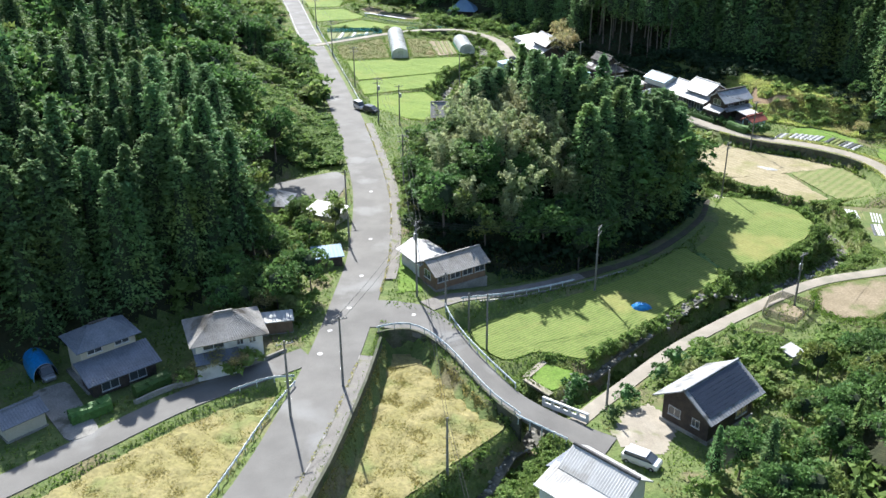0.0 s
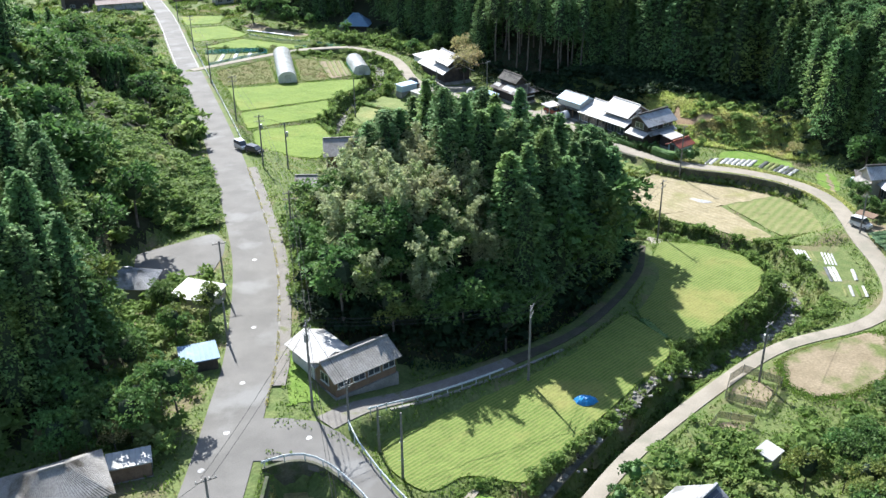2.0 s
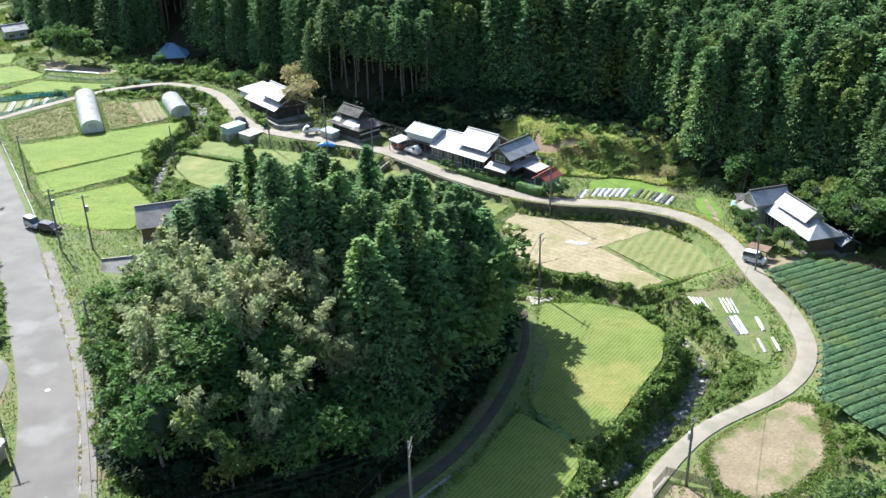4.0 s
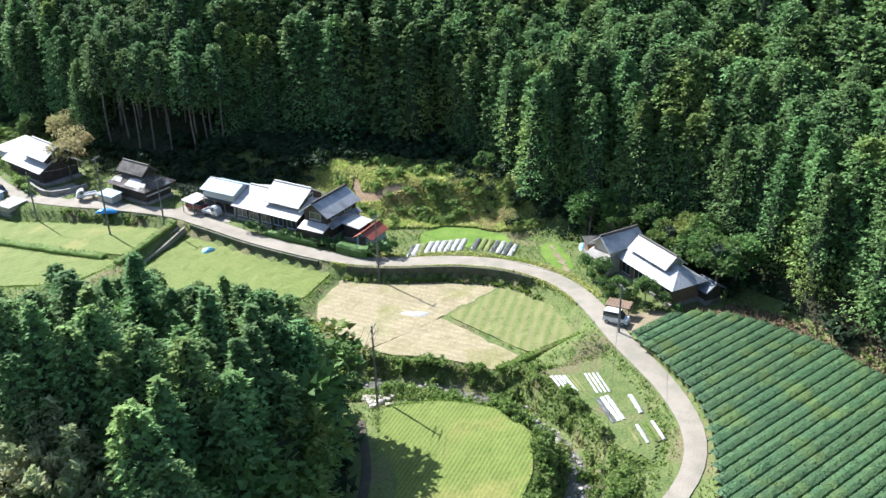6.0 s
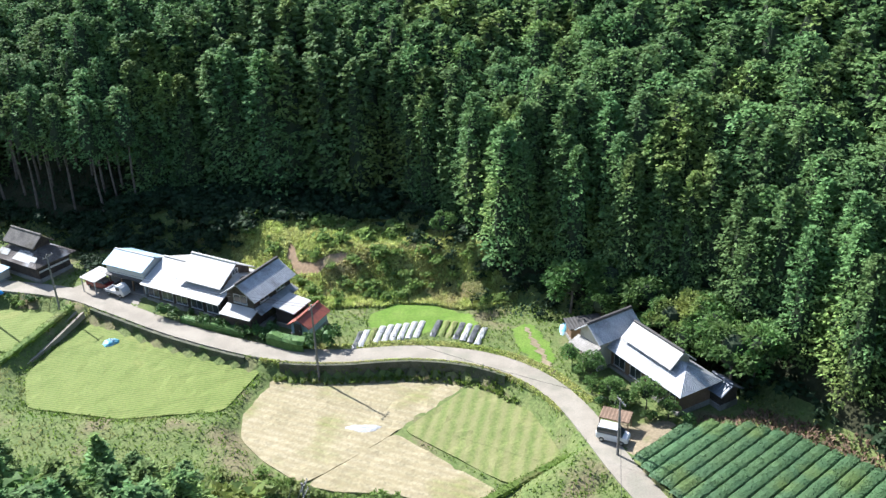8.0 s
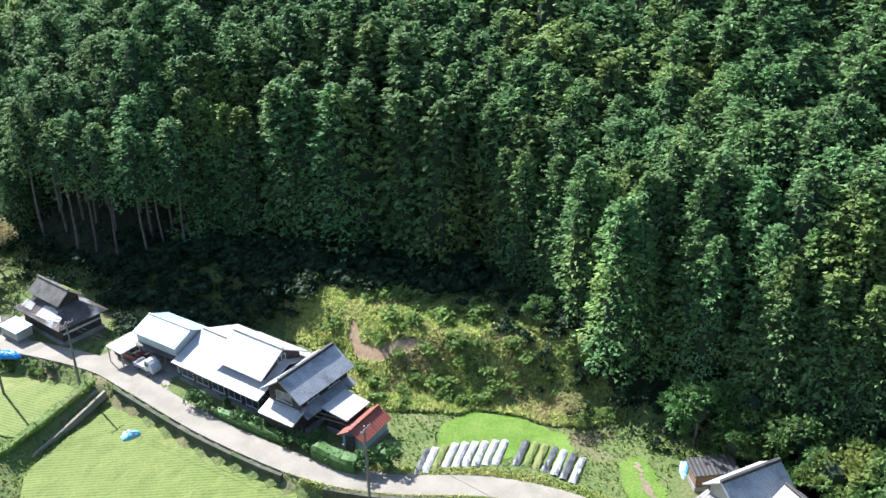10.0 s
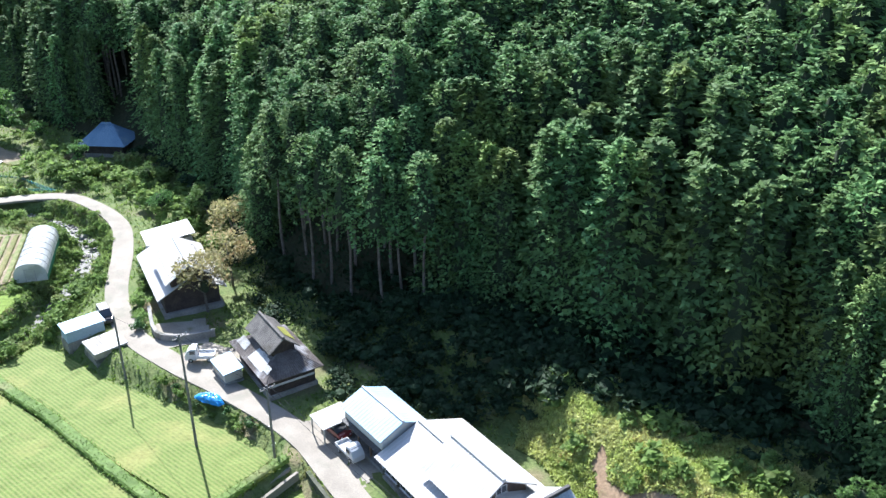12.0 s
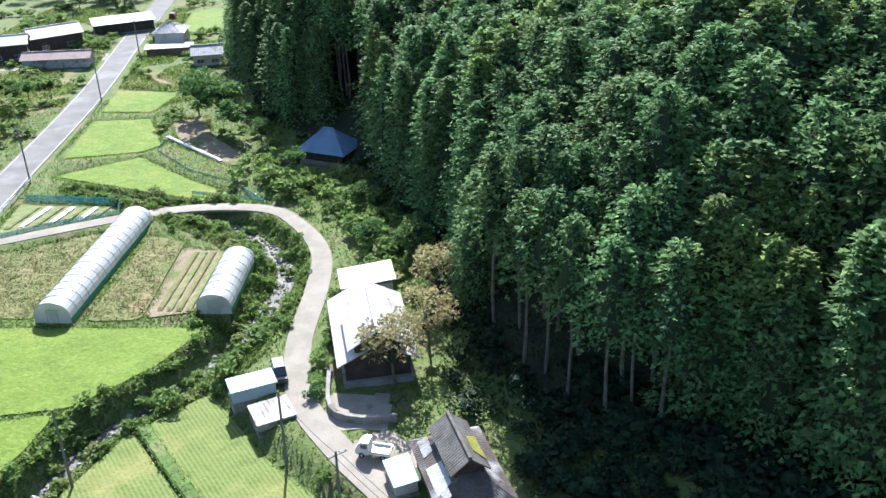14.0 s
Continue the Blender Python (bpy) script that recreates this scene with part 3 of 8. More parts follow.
def land(x, y, flat=True):
    """Height of the ground."""
    x, y = np.asarray(x, float), np.asarray(y, float)
    num = den = 0
    for g in GUIDES:
        d, z = line_dist(x, y, g)
        w = 1 / (d + 1.5) ** 3
        num, den = num + w * z, den + w
    z = num / den
    far = smooth((np.hypot(x - 40, y - 200) - 420) / 500)
    e, w, k = poly_dist(x, y, EAST), poly_dist(x, y, WEST), poly_dist(x, y, KNOLL)
    e, w, k = np.maximum(e, 0), np.maximum(w, 0), np.maximum(k, 0)
    z = z + 62 * (1 - np.exp(-e / 85)) * (1 + 0.22 * wobble(x, y, 0.012) * smooth(e / 30))
    z = z + 29 * (1 - np.exp(-w / 27)) * (1 + 0.2 * wobble(x, y, 0.014) * smooth(w / 25))
    z = z + 14 * (1 - np.exp(-k / 10)) + 4.8 * smooth((poly_dist(x, y, SHELF) + 0.5) / 6.5)
    z = z + 70 * far * (0.75 + 0.25 * wobble(x, y, 0.002)) + 0.12 * wobble(x, y, 0.11) + 0.05 * wobble(x, y, 0.31)
    if not flat:
        return z
    r, _ = line_dist(x, y, RIVER)
    up = smooth((y - 185) / 30)
    z = z - (2.3 - 0.9 * up) * smooth((4.6 - 1.2 * up - r) / (2.6 - 0.6 * up))
    for outline, level in list(FIELDS.values()) + list(HARD.values()):
        d = poly_dist(x, y, outline)
        z = np.where(d > -2.6, z + (level - 0.14 - z) * smooth((d + 2.6) / 2.4), z)
    for line, half in ROADS:
        d, h = line_dist(x, y, line)
        out, soft = (1.1, 0.8) if line is LANE else (2.0, 1.5)
        z = np.where(d < half + out, z + (h - 0.1 - z) * smooth((half + out - d) / soft) * smooth((r - 2.6) / 1.6), z)
    return z


def ground_at(x, y):
    return float(land(np.array([x]), np.array([y]))[0])


# ---- ground, fields, roads, river ----
def spread(lo, hi, step, reach):
    """Even steps between lo and hi, then ever longer ones out to reach."""
    mid = list(np.arange(lo, hi + step, step))
    a, b, s = [mid[0]], [mid[-1]], step
    while a[-1] > -reach:
        s *= 1.3
        a.append(a[-1] - s)
        b.append(b[-1] + s)
    return np.array(a[:0:-1] + mid + b[1:])


def build_ground():
    xs, ys = spread(-70, 150, 1.05, 2500), spread(50, 400, 1.05, 2500)
    X, Y = np.meshgrid(xs, ys)
    Z = land(X, Y)
    V = np.stack([X.ravel(), Y.ravel(), Z.ravel()], 1)
    nx, ny = len(xs), len(ys)
    i = np.arange(nx * ny).reshape(ny, nx)
    F = np.stack([i[:-1, :-1].ravel(), i[:-1, 1:].ravel(), i[1:, 1:].ravel(), i[1:, :-1].ravel()], 1)
    me = mesh_np("ground", V, F, M_SOIL)
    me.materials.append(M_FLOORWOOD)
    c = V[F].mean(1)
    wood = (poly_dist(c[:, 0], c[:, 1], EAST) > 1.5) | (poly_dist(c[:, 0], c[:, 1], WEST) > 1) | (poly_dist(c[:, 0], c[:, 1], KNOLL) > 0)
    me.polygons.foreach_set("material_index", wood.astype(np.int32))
    me.polygons.foreach_set("use_smooth", np.ones(len(F), bool))
    tagged(new("ground", me), "grassy valley floor rising into wooded hills", "ground", kind="structure")


def sheet(name, outline, level, material, label, category="field", rough=0.04, skirt=0.5, cell=1.0, kind="structure"):
    """A level patch of land with a short skirt that sinks into the ground."""
    from mathutils.geometry import delaunay_2d_cdt
    P = np.asarray(outline, float)
    rim = np.concatenate([a + np.linspace(0, 1, max(2, int(np.linalg.norm(b - a))), endpoint=False)[:, None] * (b - a) for a, b in zip(P, np.roll(P, -1, axis=0))])
    rim = 0.25 * np.roll(rim, 1, axis=0) + 0.5 * rim + 0.25 * np.roll(rim, -1, axis=0)
    lo, hi = rim.min(0), rim.max(0)
    gx, gy = np.meshgrid(np.arange(lo[0], hi[0], cell), np.arange(lo[1], hi[1], cell))
    gx, gy = gx.ravel() + rng.uniform(-0.2, 0.2, gx.size), gy.ravel() + rng.uniform(-0.2, 0.2, gy.size)
    keep = poly_dist(gx, gy, rim) > 0.5
    pts = [Vector(p) for p in rim] + [Vector(p) for p in np.stack([gx[keep], gy[keep]], 1)]
    n = len(rim)
    v2, _, f2, *_ = delaunay_2d_cdt(pts, [(i, (i + 1) % n) for i in range(n)], [], 1, 1e-5)
    V = np.array([(p.x, p.y) for p in v2])
    z = level + rough * wobble(V[:, 0], V[:, 1], 0.25) + rough * 0.6 * rng.normal(size=len(V))
    V = np.column_stack([V, z])
    F = np.array([f for f in f2 if len(f) == 3])
    a, b, c = V[F[:, 0]], V[F[:, 1]], V[F[:, 2]]
    flip = np.cross(b - a, c - a)[:, 2] < 0
    F[flip] = F[flip][:, ::-1]
    low = V[:n].copy()
    low[:, 2] -= skirt
    m = len(V)
    ring = [(i, m + i, (i + 1) % n) for i in range(n)] + [((i + 1) % n, m + i, m + (i + 1) % n) for i in range(n)]
    me = mesh_np(name, np.concatenate([V, low]), np.concatenate([F, np.array(ring)]), material)
    return tagged(new(name, me), label, category, kind=kind)


def ribbon(name, line, half, material, label, lift=0.0, thick=0.35, crown=0.04, shift=0.0, category="road", kind="structure", deep=True):
    """A strip along a line, with a slight crown and solid edges."""
    P = np.asarray(line, float)
    T = np.gradient(P[:, :2], axis=0)
    T /= np.linalg.norm(T, axis=1, keepdims=True)
    Nn = np.stack([T[:, 1], -T[:, 0]], 1)
    hw = np.broadcast_to(np.asarray(half, float), (len(P),))
    cols = [(-1, -thick), (-1, 0), (-0.5, crown * 0.75), (0, crown), (0.5, crown * 0.75), (1, 0), (1, -thick)] if deep else [(-1, 0), (1, 0)]
    V = np.concatenate([np.column_stack([P[:, :2] + Nn * (shift + o * hw)[:, None], P[:, 2] + lift + dz]) for o, dz in cols])
    n, k = len(P), len(cols)
    F = [(c * n + i, (c + 1) * n + i, (c + 1) * n + i + 1, c * n + i + 1) for c in range(k - 1) for i in range(n - 1)]
    F = np.array(F)[:, ::-1]
    me = mesh_np(name, V, F, material)
    return tagged(new(name, me), label, category, kind=kind)


build_ground()
LOOKS = {"rice": (M_RICE, "mown rice field with pale green stubble rows"), "lawn": (M_LAWN, "small bright green plot"), "dry": (M_DRY, "fallow field of tall dry yellow grass"),
         "straw": (M_STRAW, "harvested field of pale dry straw"), "weedy": (M_WEEDY, "weedy green field with faint rows"), "weeds": (M_WEEDS, "overgrown plot of brown weeds"),
         "veg": (M_BARE, "vegetable plot of tilled earth"), "net": (M_WEEDY, "vegetable plot fenced with netting"), "brown": (M_BARE, "bare brown field"), "bare": (M_BARE, "bare brown field"),
         "tea": (M_SOIL, "grassy earth under tea rows"), "kitchen": (M_SOIL, "grassy kitchen garden plot")}
for key, (outline, level) in FIELDS.items():
    material, label = LOOKS[key.split("_")[0]]
    if key in ("bare_1", "kitchen_plot"):
        continue
    if key in ("rice_4", "rice_5", "rice_3"):
        material = M_RICE2 if key == "rice_3" else M_RICE3
    if key in ("rice_6", "rice_7", "rice_8", "rice_9", "rice_10", "rice_11", "rice_12"):
        material, label = M_RICEFAR, "bright green rice field"
    sheet("field_" + key, outline, level, material, label, rough=0.08 if key.startswith("dry") else 0.05)


def drape(name, outline, material, label, category, lift=0.05, cell=0.4, kind="structure"):
    """A thin cover that follows the land, with a slightly ragged edge."""
    P = np.asarray(outline, float)
    lo, hi = P.min(0) - 0.5, P.max(0) + 0.5
    gx, gy = np.meshgrid(np.arange(lo[0], hi[0], cell), np.arange(lo[1], hi[1], cell))
    n = gx.shape[1]
    ins = poly_dist(gx.ravel(), gy.ravel(), outline) + 0.25 * wobble(gx.ravel(), gy.ravel(), 0.5) > 0
    ins = ins.reshape(gx.shape)
    q = ins[:-1, :-1] & ins[1:, :-1] & ins[:-1, 1:] & ins[1:, 1:]
    i = np.flatnonzero(np.pad(q, ((0, 1), (0, 1))).ravel())
    F = np.stack([i, i + 1, i + n + 1, i + n], 1)
    V = np.column_stack([gx.ravel(), gy.ravel(), land(gx.ravel(), gy.ravel()) + lift])
    use = np.unique(F)
    new_id = np.zeros(len(V), int)
    new_id[use] = np.arange(len(use))
    me = mesh_np(name, V[use], new_id[F], material)
    return tagged(new(name, me), label, category, kind=kind)


BARE_PATCH = [(68.6, 110.6), (71.2, 112.2), (76, 113.5), (83.2, 114.8), (85.2, 112.2), (82, 107.0), (78.6, 103.6), (72.4, 101.8), (68, 102.2), (66.4, 105.4)]
drape("field_bare_1", BARE_PATCH, M_BARE, "bare brown field", "field", 0.12)
drape("field_kitchen_plot", FIELDS["kitchen_plot"][0], M_SOIL, "grassy kitchen garden plot", "field", 0.12)
drape("yard_1", HARD["yard_1"][0], M_LANE, "pale concrete farmyard", "yard")
LAWN_1 = [(97.0, 180.6), (99.2, 183.4), (103.9, 184.0), (107.8, 179.4), (109.6, 173.8), (108.2, 171.0), (106.4, 169.0), (103, 173.5), (98, 176.5), (93.0, 178.6)]
LAWN_2 = [(107.4, 157.4), (110.2, 159.0), (112.4, 163.0), (113.6, 167.4), (110.8, 168.2), (108.6, 165.0), (106.9, 160.8)]
drape("lawn_1", LAWN_1, M_LAWN, "bright green lawn behind the vegetable beds", "lawn")
drape("lawn_2", LAWN_2, M_LAWN, "bright green lawn beside the farmhouse", "lawn")
drape("verge_lawn", [(7.9, 107.6), (11.9, 108.3), (11.2, 112), (10.6, 118), (10.2, 123), (9.2, 122.6), (8.4, 114)], M_LAWN, "mown green verge beside the junction", "verge", 0.09)
for edge in ([(21.9, 90.4, 2.95), (23.4, 92.0, 2.95), (24.9, 93.6, 2.95)], [(21.9, 90.2, 2.95), (23.0, 88.4, 2.95), (24.2, 86.6, 2.95)]):
    ribbon("plot_edge", resample(edge, 0.8), 0.42, M_GRAVEL, "pale worn edge of the small plot", thick=0.3, crown=0.0, category="path")
YARDS = [[(28.5, 78.0), (31.5, 82.5), (35.2, 84.5), (36.6, 82.0), (36.4, 78.0), (33.5, 74.0), (29.4, 74.4)], [(55.2, 236.4), (54.9, 242.6), (61.8, 243.0), (62.4, 236.2)], [(57.8, 233.8), (62.0, 237.2), (67.0, 233.0), (64.4, 228.2), (61.0, 229.4)], [(108, 139.6), (102.6, 140.6), (103.6, 147.6), (108.4, 146.6), (110.5, 141.5)]]
drape("garden_path", [(106.4, 157.0), (107.6, 156.6), (110.4, 161.6), (112.8, 167.0), (112.0, 167.4), (109.4, 162.4)], M_BARE, "worn earth path through the lawn", "path", 0.09)
OCHRE = [(96.9, 198.6), (97.6, 202.2), (99.2, 203.6), (99.4, 202.2), (98.6, 199.4), (99.6, 196.8), (103.4, 193.6), (102.6, 192.6), (98.6, 195.0)]
drape("ochre_track", OCHRE, M_OCHRE, "curved track of bare reddish earth on the slope", "track", 0.16, 0.3)
sheet("driveway", HARD["drive"][0], 5.35, M_CONC, "concrete driveway between the houses", "driveway", 0.015)
sheet("parking_lot", HARD["parking"][0], 5.1, M_ASPHALT, "grey asphalt parking lot", "parking lot", 0.015)
ribbon("road", ROAD, 3.05, M_ASPHALT, "grey two-lane asphalt road", shift=-0.45)
SOUTH, NORTH = ROAD[(ROAD[:, 1] > 50) & (ROAD[:, 1] < 97)], ROAD[(ROAD[:, 1] > 109) & (ROAD[:, 1] < 190)]
for strip in (SOUTH, NORTH):
    ribbon("pavement", strip, 0.72, M_WALK, "narrow weathered asphalt pavement beside the road", lift=0.1, thick=0.4, crown=0.0, shift=3.45, category="pavement")
    ribbon("kerb", strip, 0.09, M_CONC, "pale concrete kerb with weeds", lift=0.13, thick=0.4, crown=0.0, shift=2.66, category="kerb")
for side in (-3.1, 2.3):
    ribbon("edge_line", ROAD[(ROAD[:, 1] > 270) & (ROAD[:, 1] < 420)], 0.06, M_PAINT, "worn white edge line", lift=0.012, shift=side, category="road marking", deep=False)
ribbon("side_road", SIDE, np.interp(SIDE[:, 1], [75, 80, 93, 98, 102], [2.0, 1.5, 1.45, 2.2, 3.5]), M_ASPHALT, "grey asphalt side road", lift=0.004, thick=0.6)
ribbon("farm_lane", LANE, np.interp(np.arange(len(LANE)), [0, 34, 46, 112, 122], [0.95, 1.0, 1.5, 1.5, 1.2]), M_LANE, "pale concrete farm lane")
HALF = np.interp(PATH_HILL[:, 0], [11, 20, 32, 42, 66], [1.5, 1.1, 0.95, 0.65, 0.45])
k = int((PATH_HILL[:, 0] < 34).sum())
ribbon("hill_path", PATH_HILL[:k + 1], HALF[:k + 1], M_WALK, "narrow asphalt path under the knoll", lift=0.008)
# far stretch recoloured darker in place of the trees' shade
ribbon("wood_track", PATH_HILL[k:], HALF[k:], M_SHADE_TRACK, "dark track strewn with leaves along the wood", lift=0.008)
ribbon("branch_road", BRANCH, 1.9, M_ASPHALT, "narrow asphalt road past the houses", lift=0.006)
BED = BANK.copy()
BED[:, 2] = land(BED[:, 0], BED[:, 1]) + 0.12
ribbon("stream", BED, np.where(BED[:, 1] > 195, 1.5, 0.95), M_WATER, "shallow stream over stones", category="water", crown=0.0, thick=0.3)


# ---- houses ----
def slab(e0, e1, r1, r0, thick=0.12, pitch=0.3, rib=0.035):
    """A roof plane from its eave corners to its ridge corners, with ribs or tile rolls down the slope."""
    e0, e1, r1, r0 = (np.array(p, float) for p in (e0, e1, r1, r0))
    nrm = np.cross(e1 - e0, (r0 + r1) / 2 - (e0 + e1) / 2)
    nrm /= np.linalg.norm(nrm)
    if nrm[2] < 0:
        nrm = -nrm
    n = max(2, int(np.linalg.norm(e1 - e0) / pitch)) * 3
    t = np.linspace(0, 1, n + 1)
    up = rib * np.array([0.0, 1.0, 0.35])[np.arange(n + 1) % 3]
    eave, ridge = e0 + t[:, None] * (e1 - e0), r0 + t[:, None] * (r1 - r0)
    rows = [eave - thick * nrm, eave + up[:, None] * nrm, ridge + up[:, None] * nrm, ridge - thick * nrm]
    V = np.concatenate(rows)
    k = n + 1
    F = [(a * k + i, a * k + i + 1, b * k + i + 1, b * k + i) for a, b in ((0, 1), (1, 2), (2, 3), (3, 0)) for i in range(n)]
    F += [(0, k, 2 * k, 3 * k), (n, 3 * k + n, 2 * k + n, k + n)]
    return V, np.array(F)


def gable_bits(L, W, eave, ridge, over=0.6, gov=0.5, x0=0.0, y0=0.0, pitch=0.3, rib=0.035, sides=(-1, 1)):
    s = (ridge - eave) / (W / 2)
    a = L / 2 + gov
    return [slab((x0 - a, y0 + q * (W / 2 + over), eave - s * over), (x0 + a, y0 + q * (W / 2 + over), eave - s * over), (x0 + a, y0, ridge), (x0 - a, y0, ridge), pitch=pitch, rib=rib) for q in sides]


def hip_bits(L, W, eave, ridge, over=0.6, x0=0.0, y0=0.0, pitch=0.3, rib=0.035, k=1.0):
    s = (ridge - eave) / (W / 2)
    a, b, ze, h = L / 2 + over, W / 2 + over, eave - s * over, max(0.2, L / 2 - k * W / 2)
    c = [(x0 - a, y0 - b, ze), (x0 + a, y0 - b, ze), (x0 + a, y0 + b, ze), (x0 - a, y0 + b, ze)]
    r0, r1 = (x0 - h, y0, ridge), (x0 + h, y0, ridge)
    return [slab(c[0], c[1], r1, r0, pitch=pitch, rib=rib), slab(c[2], c[3], r0, r1, pitch=pitch, rib=rib), slab(c[1], c[2], r1, r1, pitch=pitch, rib=rib), slab(c[3], c[0], r0, r0, pitch=pitch, rib=rib)]


def gable_walls(L, W, base, eave, ridge, x0=0.0, y0=0.0):
    a, b = L / 2, W / 2
    V = [(x0 + sx * a, y0 + y, z) for sx in (-1, 1) for y, z in ((-b, base), (b, base), (b, eave), (0, ridge), (-b, eave))]
    F = [(0, 5, 9, 4), (6, 1, 2, 7), (1, 0, 4, 2), (2, 4, 3, 3), (5, 6, 7, 9), (9, 7, 8, 8)]
    V = np.array(V, float)
    V = np.concatenate([V, V[[3, 8]] + [0, 0.001, 0]])
    F[3], F[5] = (2, 4, 3, 10), (9, 7, 11, 8)
    return V, np.array(F)


def window(parent, x, y, z, w, h, facing, frame_mat=None, sill=True):
    """A framed window on a wall that faces 'x', '-x', 'y' or '-y': frame, two panes and a sill."""
    turn = {"-y": 0, "x": 90, "y": 180, "-x": 270}[facing]
    m = pose(x, y, z, 0, 0, turn)
    t = 0.06
    V = [(sx * (w / 2 - q), y0, sz * (h / 2 - q)) for y0 in (-0.07, 0.02) for q in (0.0, t) for sx, sz in ((-1, -1), (1, -1), (1, 1), (-1, 1))]
    F = [f for i in range(4) for j in [(i + 1) % 4] for f in ((i, j, 4 + j, 4 + i), (8 + j, 8 + i, 12 + i, 12 + j), (i, 8 + i, 8 + j, j), (4 + j, 12 + j, 12 + i, 4 + i))]
    ob = put("window", mesh_np("window", np.array(V), np.array(F), frame_mat or M_ALU), parent, m)
    put("mullion", mesh_np("mullion", *box(-t / 2, t / 2, -0.06, 0.02, -h / 2 + t, h / 2 - t), frame_mat or M_ALU), ob)
    if sill:
        put("sill", mesh_np("sill", *box(-w / 2 - 0.08, w / 2 + 0.08, -0.14, 0.0, -h / 2 - 0.06, -h / 2 - 0.002), frame_mat or M_ALU), ob)
    for s in (-1, 1):
        lo, hi = (-w / 2 + t, -t / 2) if s < 0 else (t / 2, w / 2 - t)
        put("pane", mesh_np("pane", *box(lo, hi, -0.03, 0.0, -h / 2 + t, h / 2 - t), M_PANE), ob)
    return ob


def door(parent, x, y, z, w, h, facing, material):
    turn = {"-y": 0, "x": 90, "y": 180, "-x": 270}[facing]
    bits = [box(-w / 2, w / 2, -0.07, 0.02, 0, h, 0.02), box(-w / 2 - 0.08, -w / 2, -0.1, 0.02, 0, h + 0.08), box(w / 2, w / 2 + 0.08, -0.1, 0.02, 0, h + 0.08)]
    V, F = stack(bits)
    ob = put("door", mesh_np("door", V, F, material), parent, pose(x, y, z, 0, 0, turn))
    put("handle", mesh_np("handle", *box(w / 2 - 0.18, w / 2 - 0.14, -0.12, -0.07, 0.9, 1.1), M_STEEL), ob)


def ridge_cap(parent, x0, x1, y, z, material, r=0.16):
    part("ridge_cap", box(x0, x1, y - r, y + r, z - 0.1, z + r, 0.06), material, parent)


def house_frame(name, cx, cy, ang, z0, label, category="house"):
    return thing(name, pose(cx, cy, z0, 0, 0, ang), label, category)


def plinth(parent, L, W, down=1.2, x0=0.0, y0=0.0):
    part("foundation", box(x0 - L / 2 - 0.1, x0 + L / 2 + 0.1, y0 - W / 2 - 0.1, y0 + W / 2 + 0.1, -down, 0.28, 0.02), M_CONC, parent)


def simple_house(name, label, cx, cy, ang, L, W, z0, eave, ridge, walls, roof, roof_kind="gable", over=0.6, gov=0.5, wins=(), doors=(), pitch=0.3, rib=0.035, cap=None, category="house", down=1.2):
    h = house_frame(name, cx, cy, ang, z0, label, category)
    plinth(h, L, W, down)
    if roof_kind == "gable":
        part("wall", gable_walls(L, W, 0.2, eave - 0.05, ridge - 0.12), walls, h)
        part("roof", gable_bits(L, W, eave, ridge, over, gov, pitch=pitch, rib=rib), roof, h)
        ridge_cap(h, -L / 2 - gov, L / 2 + gov, 0, ridge + 0.02, cap or roof)
    elif roof_kind == "hip":
        part("wall", box(-L / 2, L / 2, -W / 2, W / 2, 0.2, eave - 0.02), walls, h)
        part("roof", hip_bits(L, W, eave, ridge, over, pitch=pitch, rib=rib), roof, h)
        ridge_cap(h, -(L - W) / 2, (L - W) / 2, 0, ridge + 0.02, cap or roof)
    elif roof_kind == "shed":
        part("wall", [box(-L / 2, L / 2, -W / 2, W / 2, 0.2, eave - 0.1)], walls, h)
        part("roof", [slab((-L / 2 - gov, -W / 2 - over, eave), (L / 2 + gov, -W / 2 - over, eave), (L / 2 + gov, W / 2 + over, ridge), (-L / 2 - gov, W / 2 + over, ridge), pitch=pitch, rib=rib)], roof, h)
    for w in wins:
        window(h, *w)
    for d in doors:
        door(h, *d)
    return h


def skirt_roof(parent, L, depth, z_low, z_high, y_wall, side, material, x0=0.0, name="lower_roof", axis="x", pitch=0.3, rib=0.035):
    """A lean-to roof along one long side."""
    y0, y1 = y_wall, y_wall + side * depth
    pts = [(x0 - L / 2, y1, z_low), (x0 + L / 2, y1, z_low), (x0 + L / 2, y0, z_high), (x0 - L / 2, y0, z_high)]
    if axis == "y":
        pts = [(b, a, c) for a, b, c in pts]
    part(name, slab(*pts, pitch=pitch, rib=rib), material, parent)


# farmhouse with the white roofs: local x runs along the ridge, local -y faces the lane
fh = house_frame("farmhouse", 85.3, 202.9, -67.5, 0.9, "large farmhouse with stepped pale metal roofs and dark walls")
plinth(fh, 13.2, 9.0)
part("wall", gable_walls(13.2, 8.6, 0.2, 2.85, 4.45), M_WALL_D, fh)
part("lower_roof", gable_bits(13.2, 8.6, 2.9, 4.55, 0.9, 0.45, pitch=0.45, rib=0.03), M_WHITE_ROOF, fh, "pale ribbed metal roof")
part("upper_wall", gable_walls(6.9, 5.6, 3.4, 4.5, 6.1, x0=2.4), M_WALL_D, fh)
part("upper_roof", gable_bits(6.9, 5.6, 4.55, 6.2, 0.9, 0.5, x0=2.4, pitch=0.45, rib=0.03), M_WHITE_ROOF, fh, "pale ribbed metal roof")
ridge_cap(fh, -1.55, 6.35, 0, 6.22, M_WHITE_ROOF)
ridge_cap(fh, -7.05, -1.1, 0, 4.58, M_WHITE_ROOF)
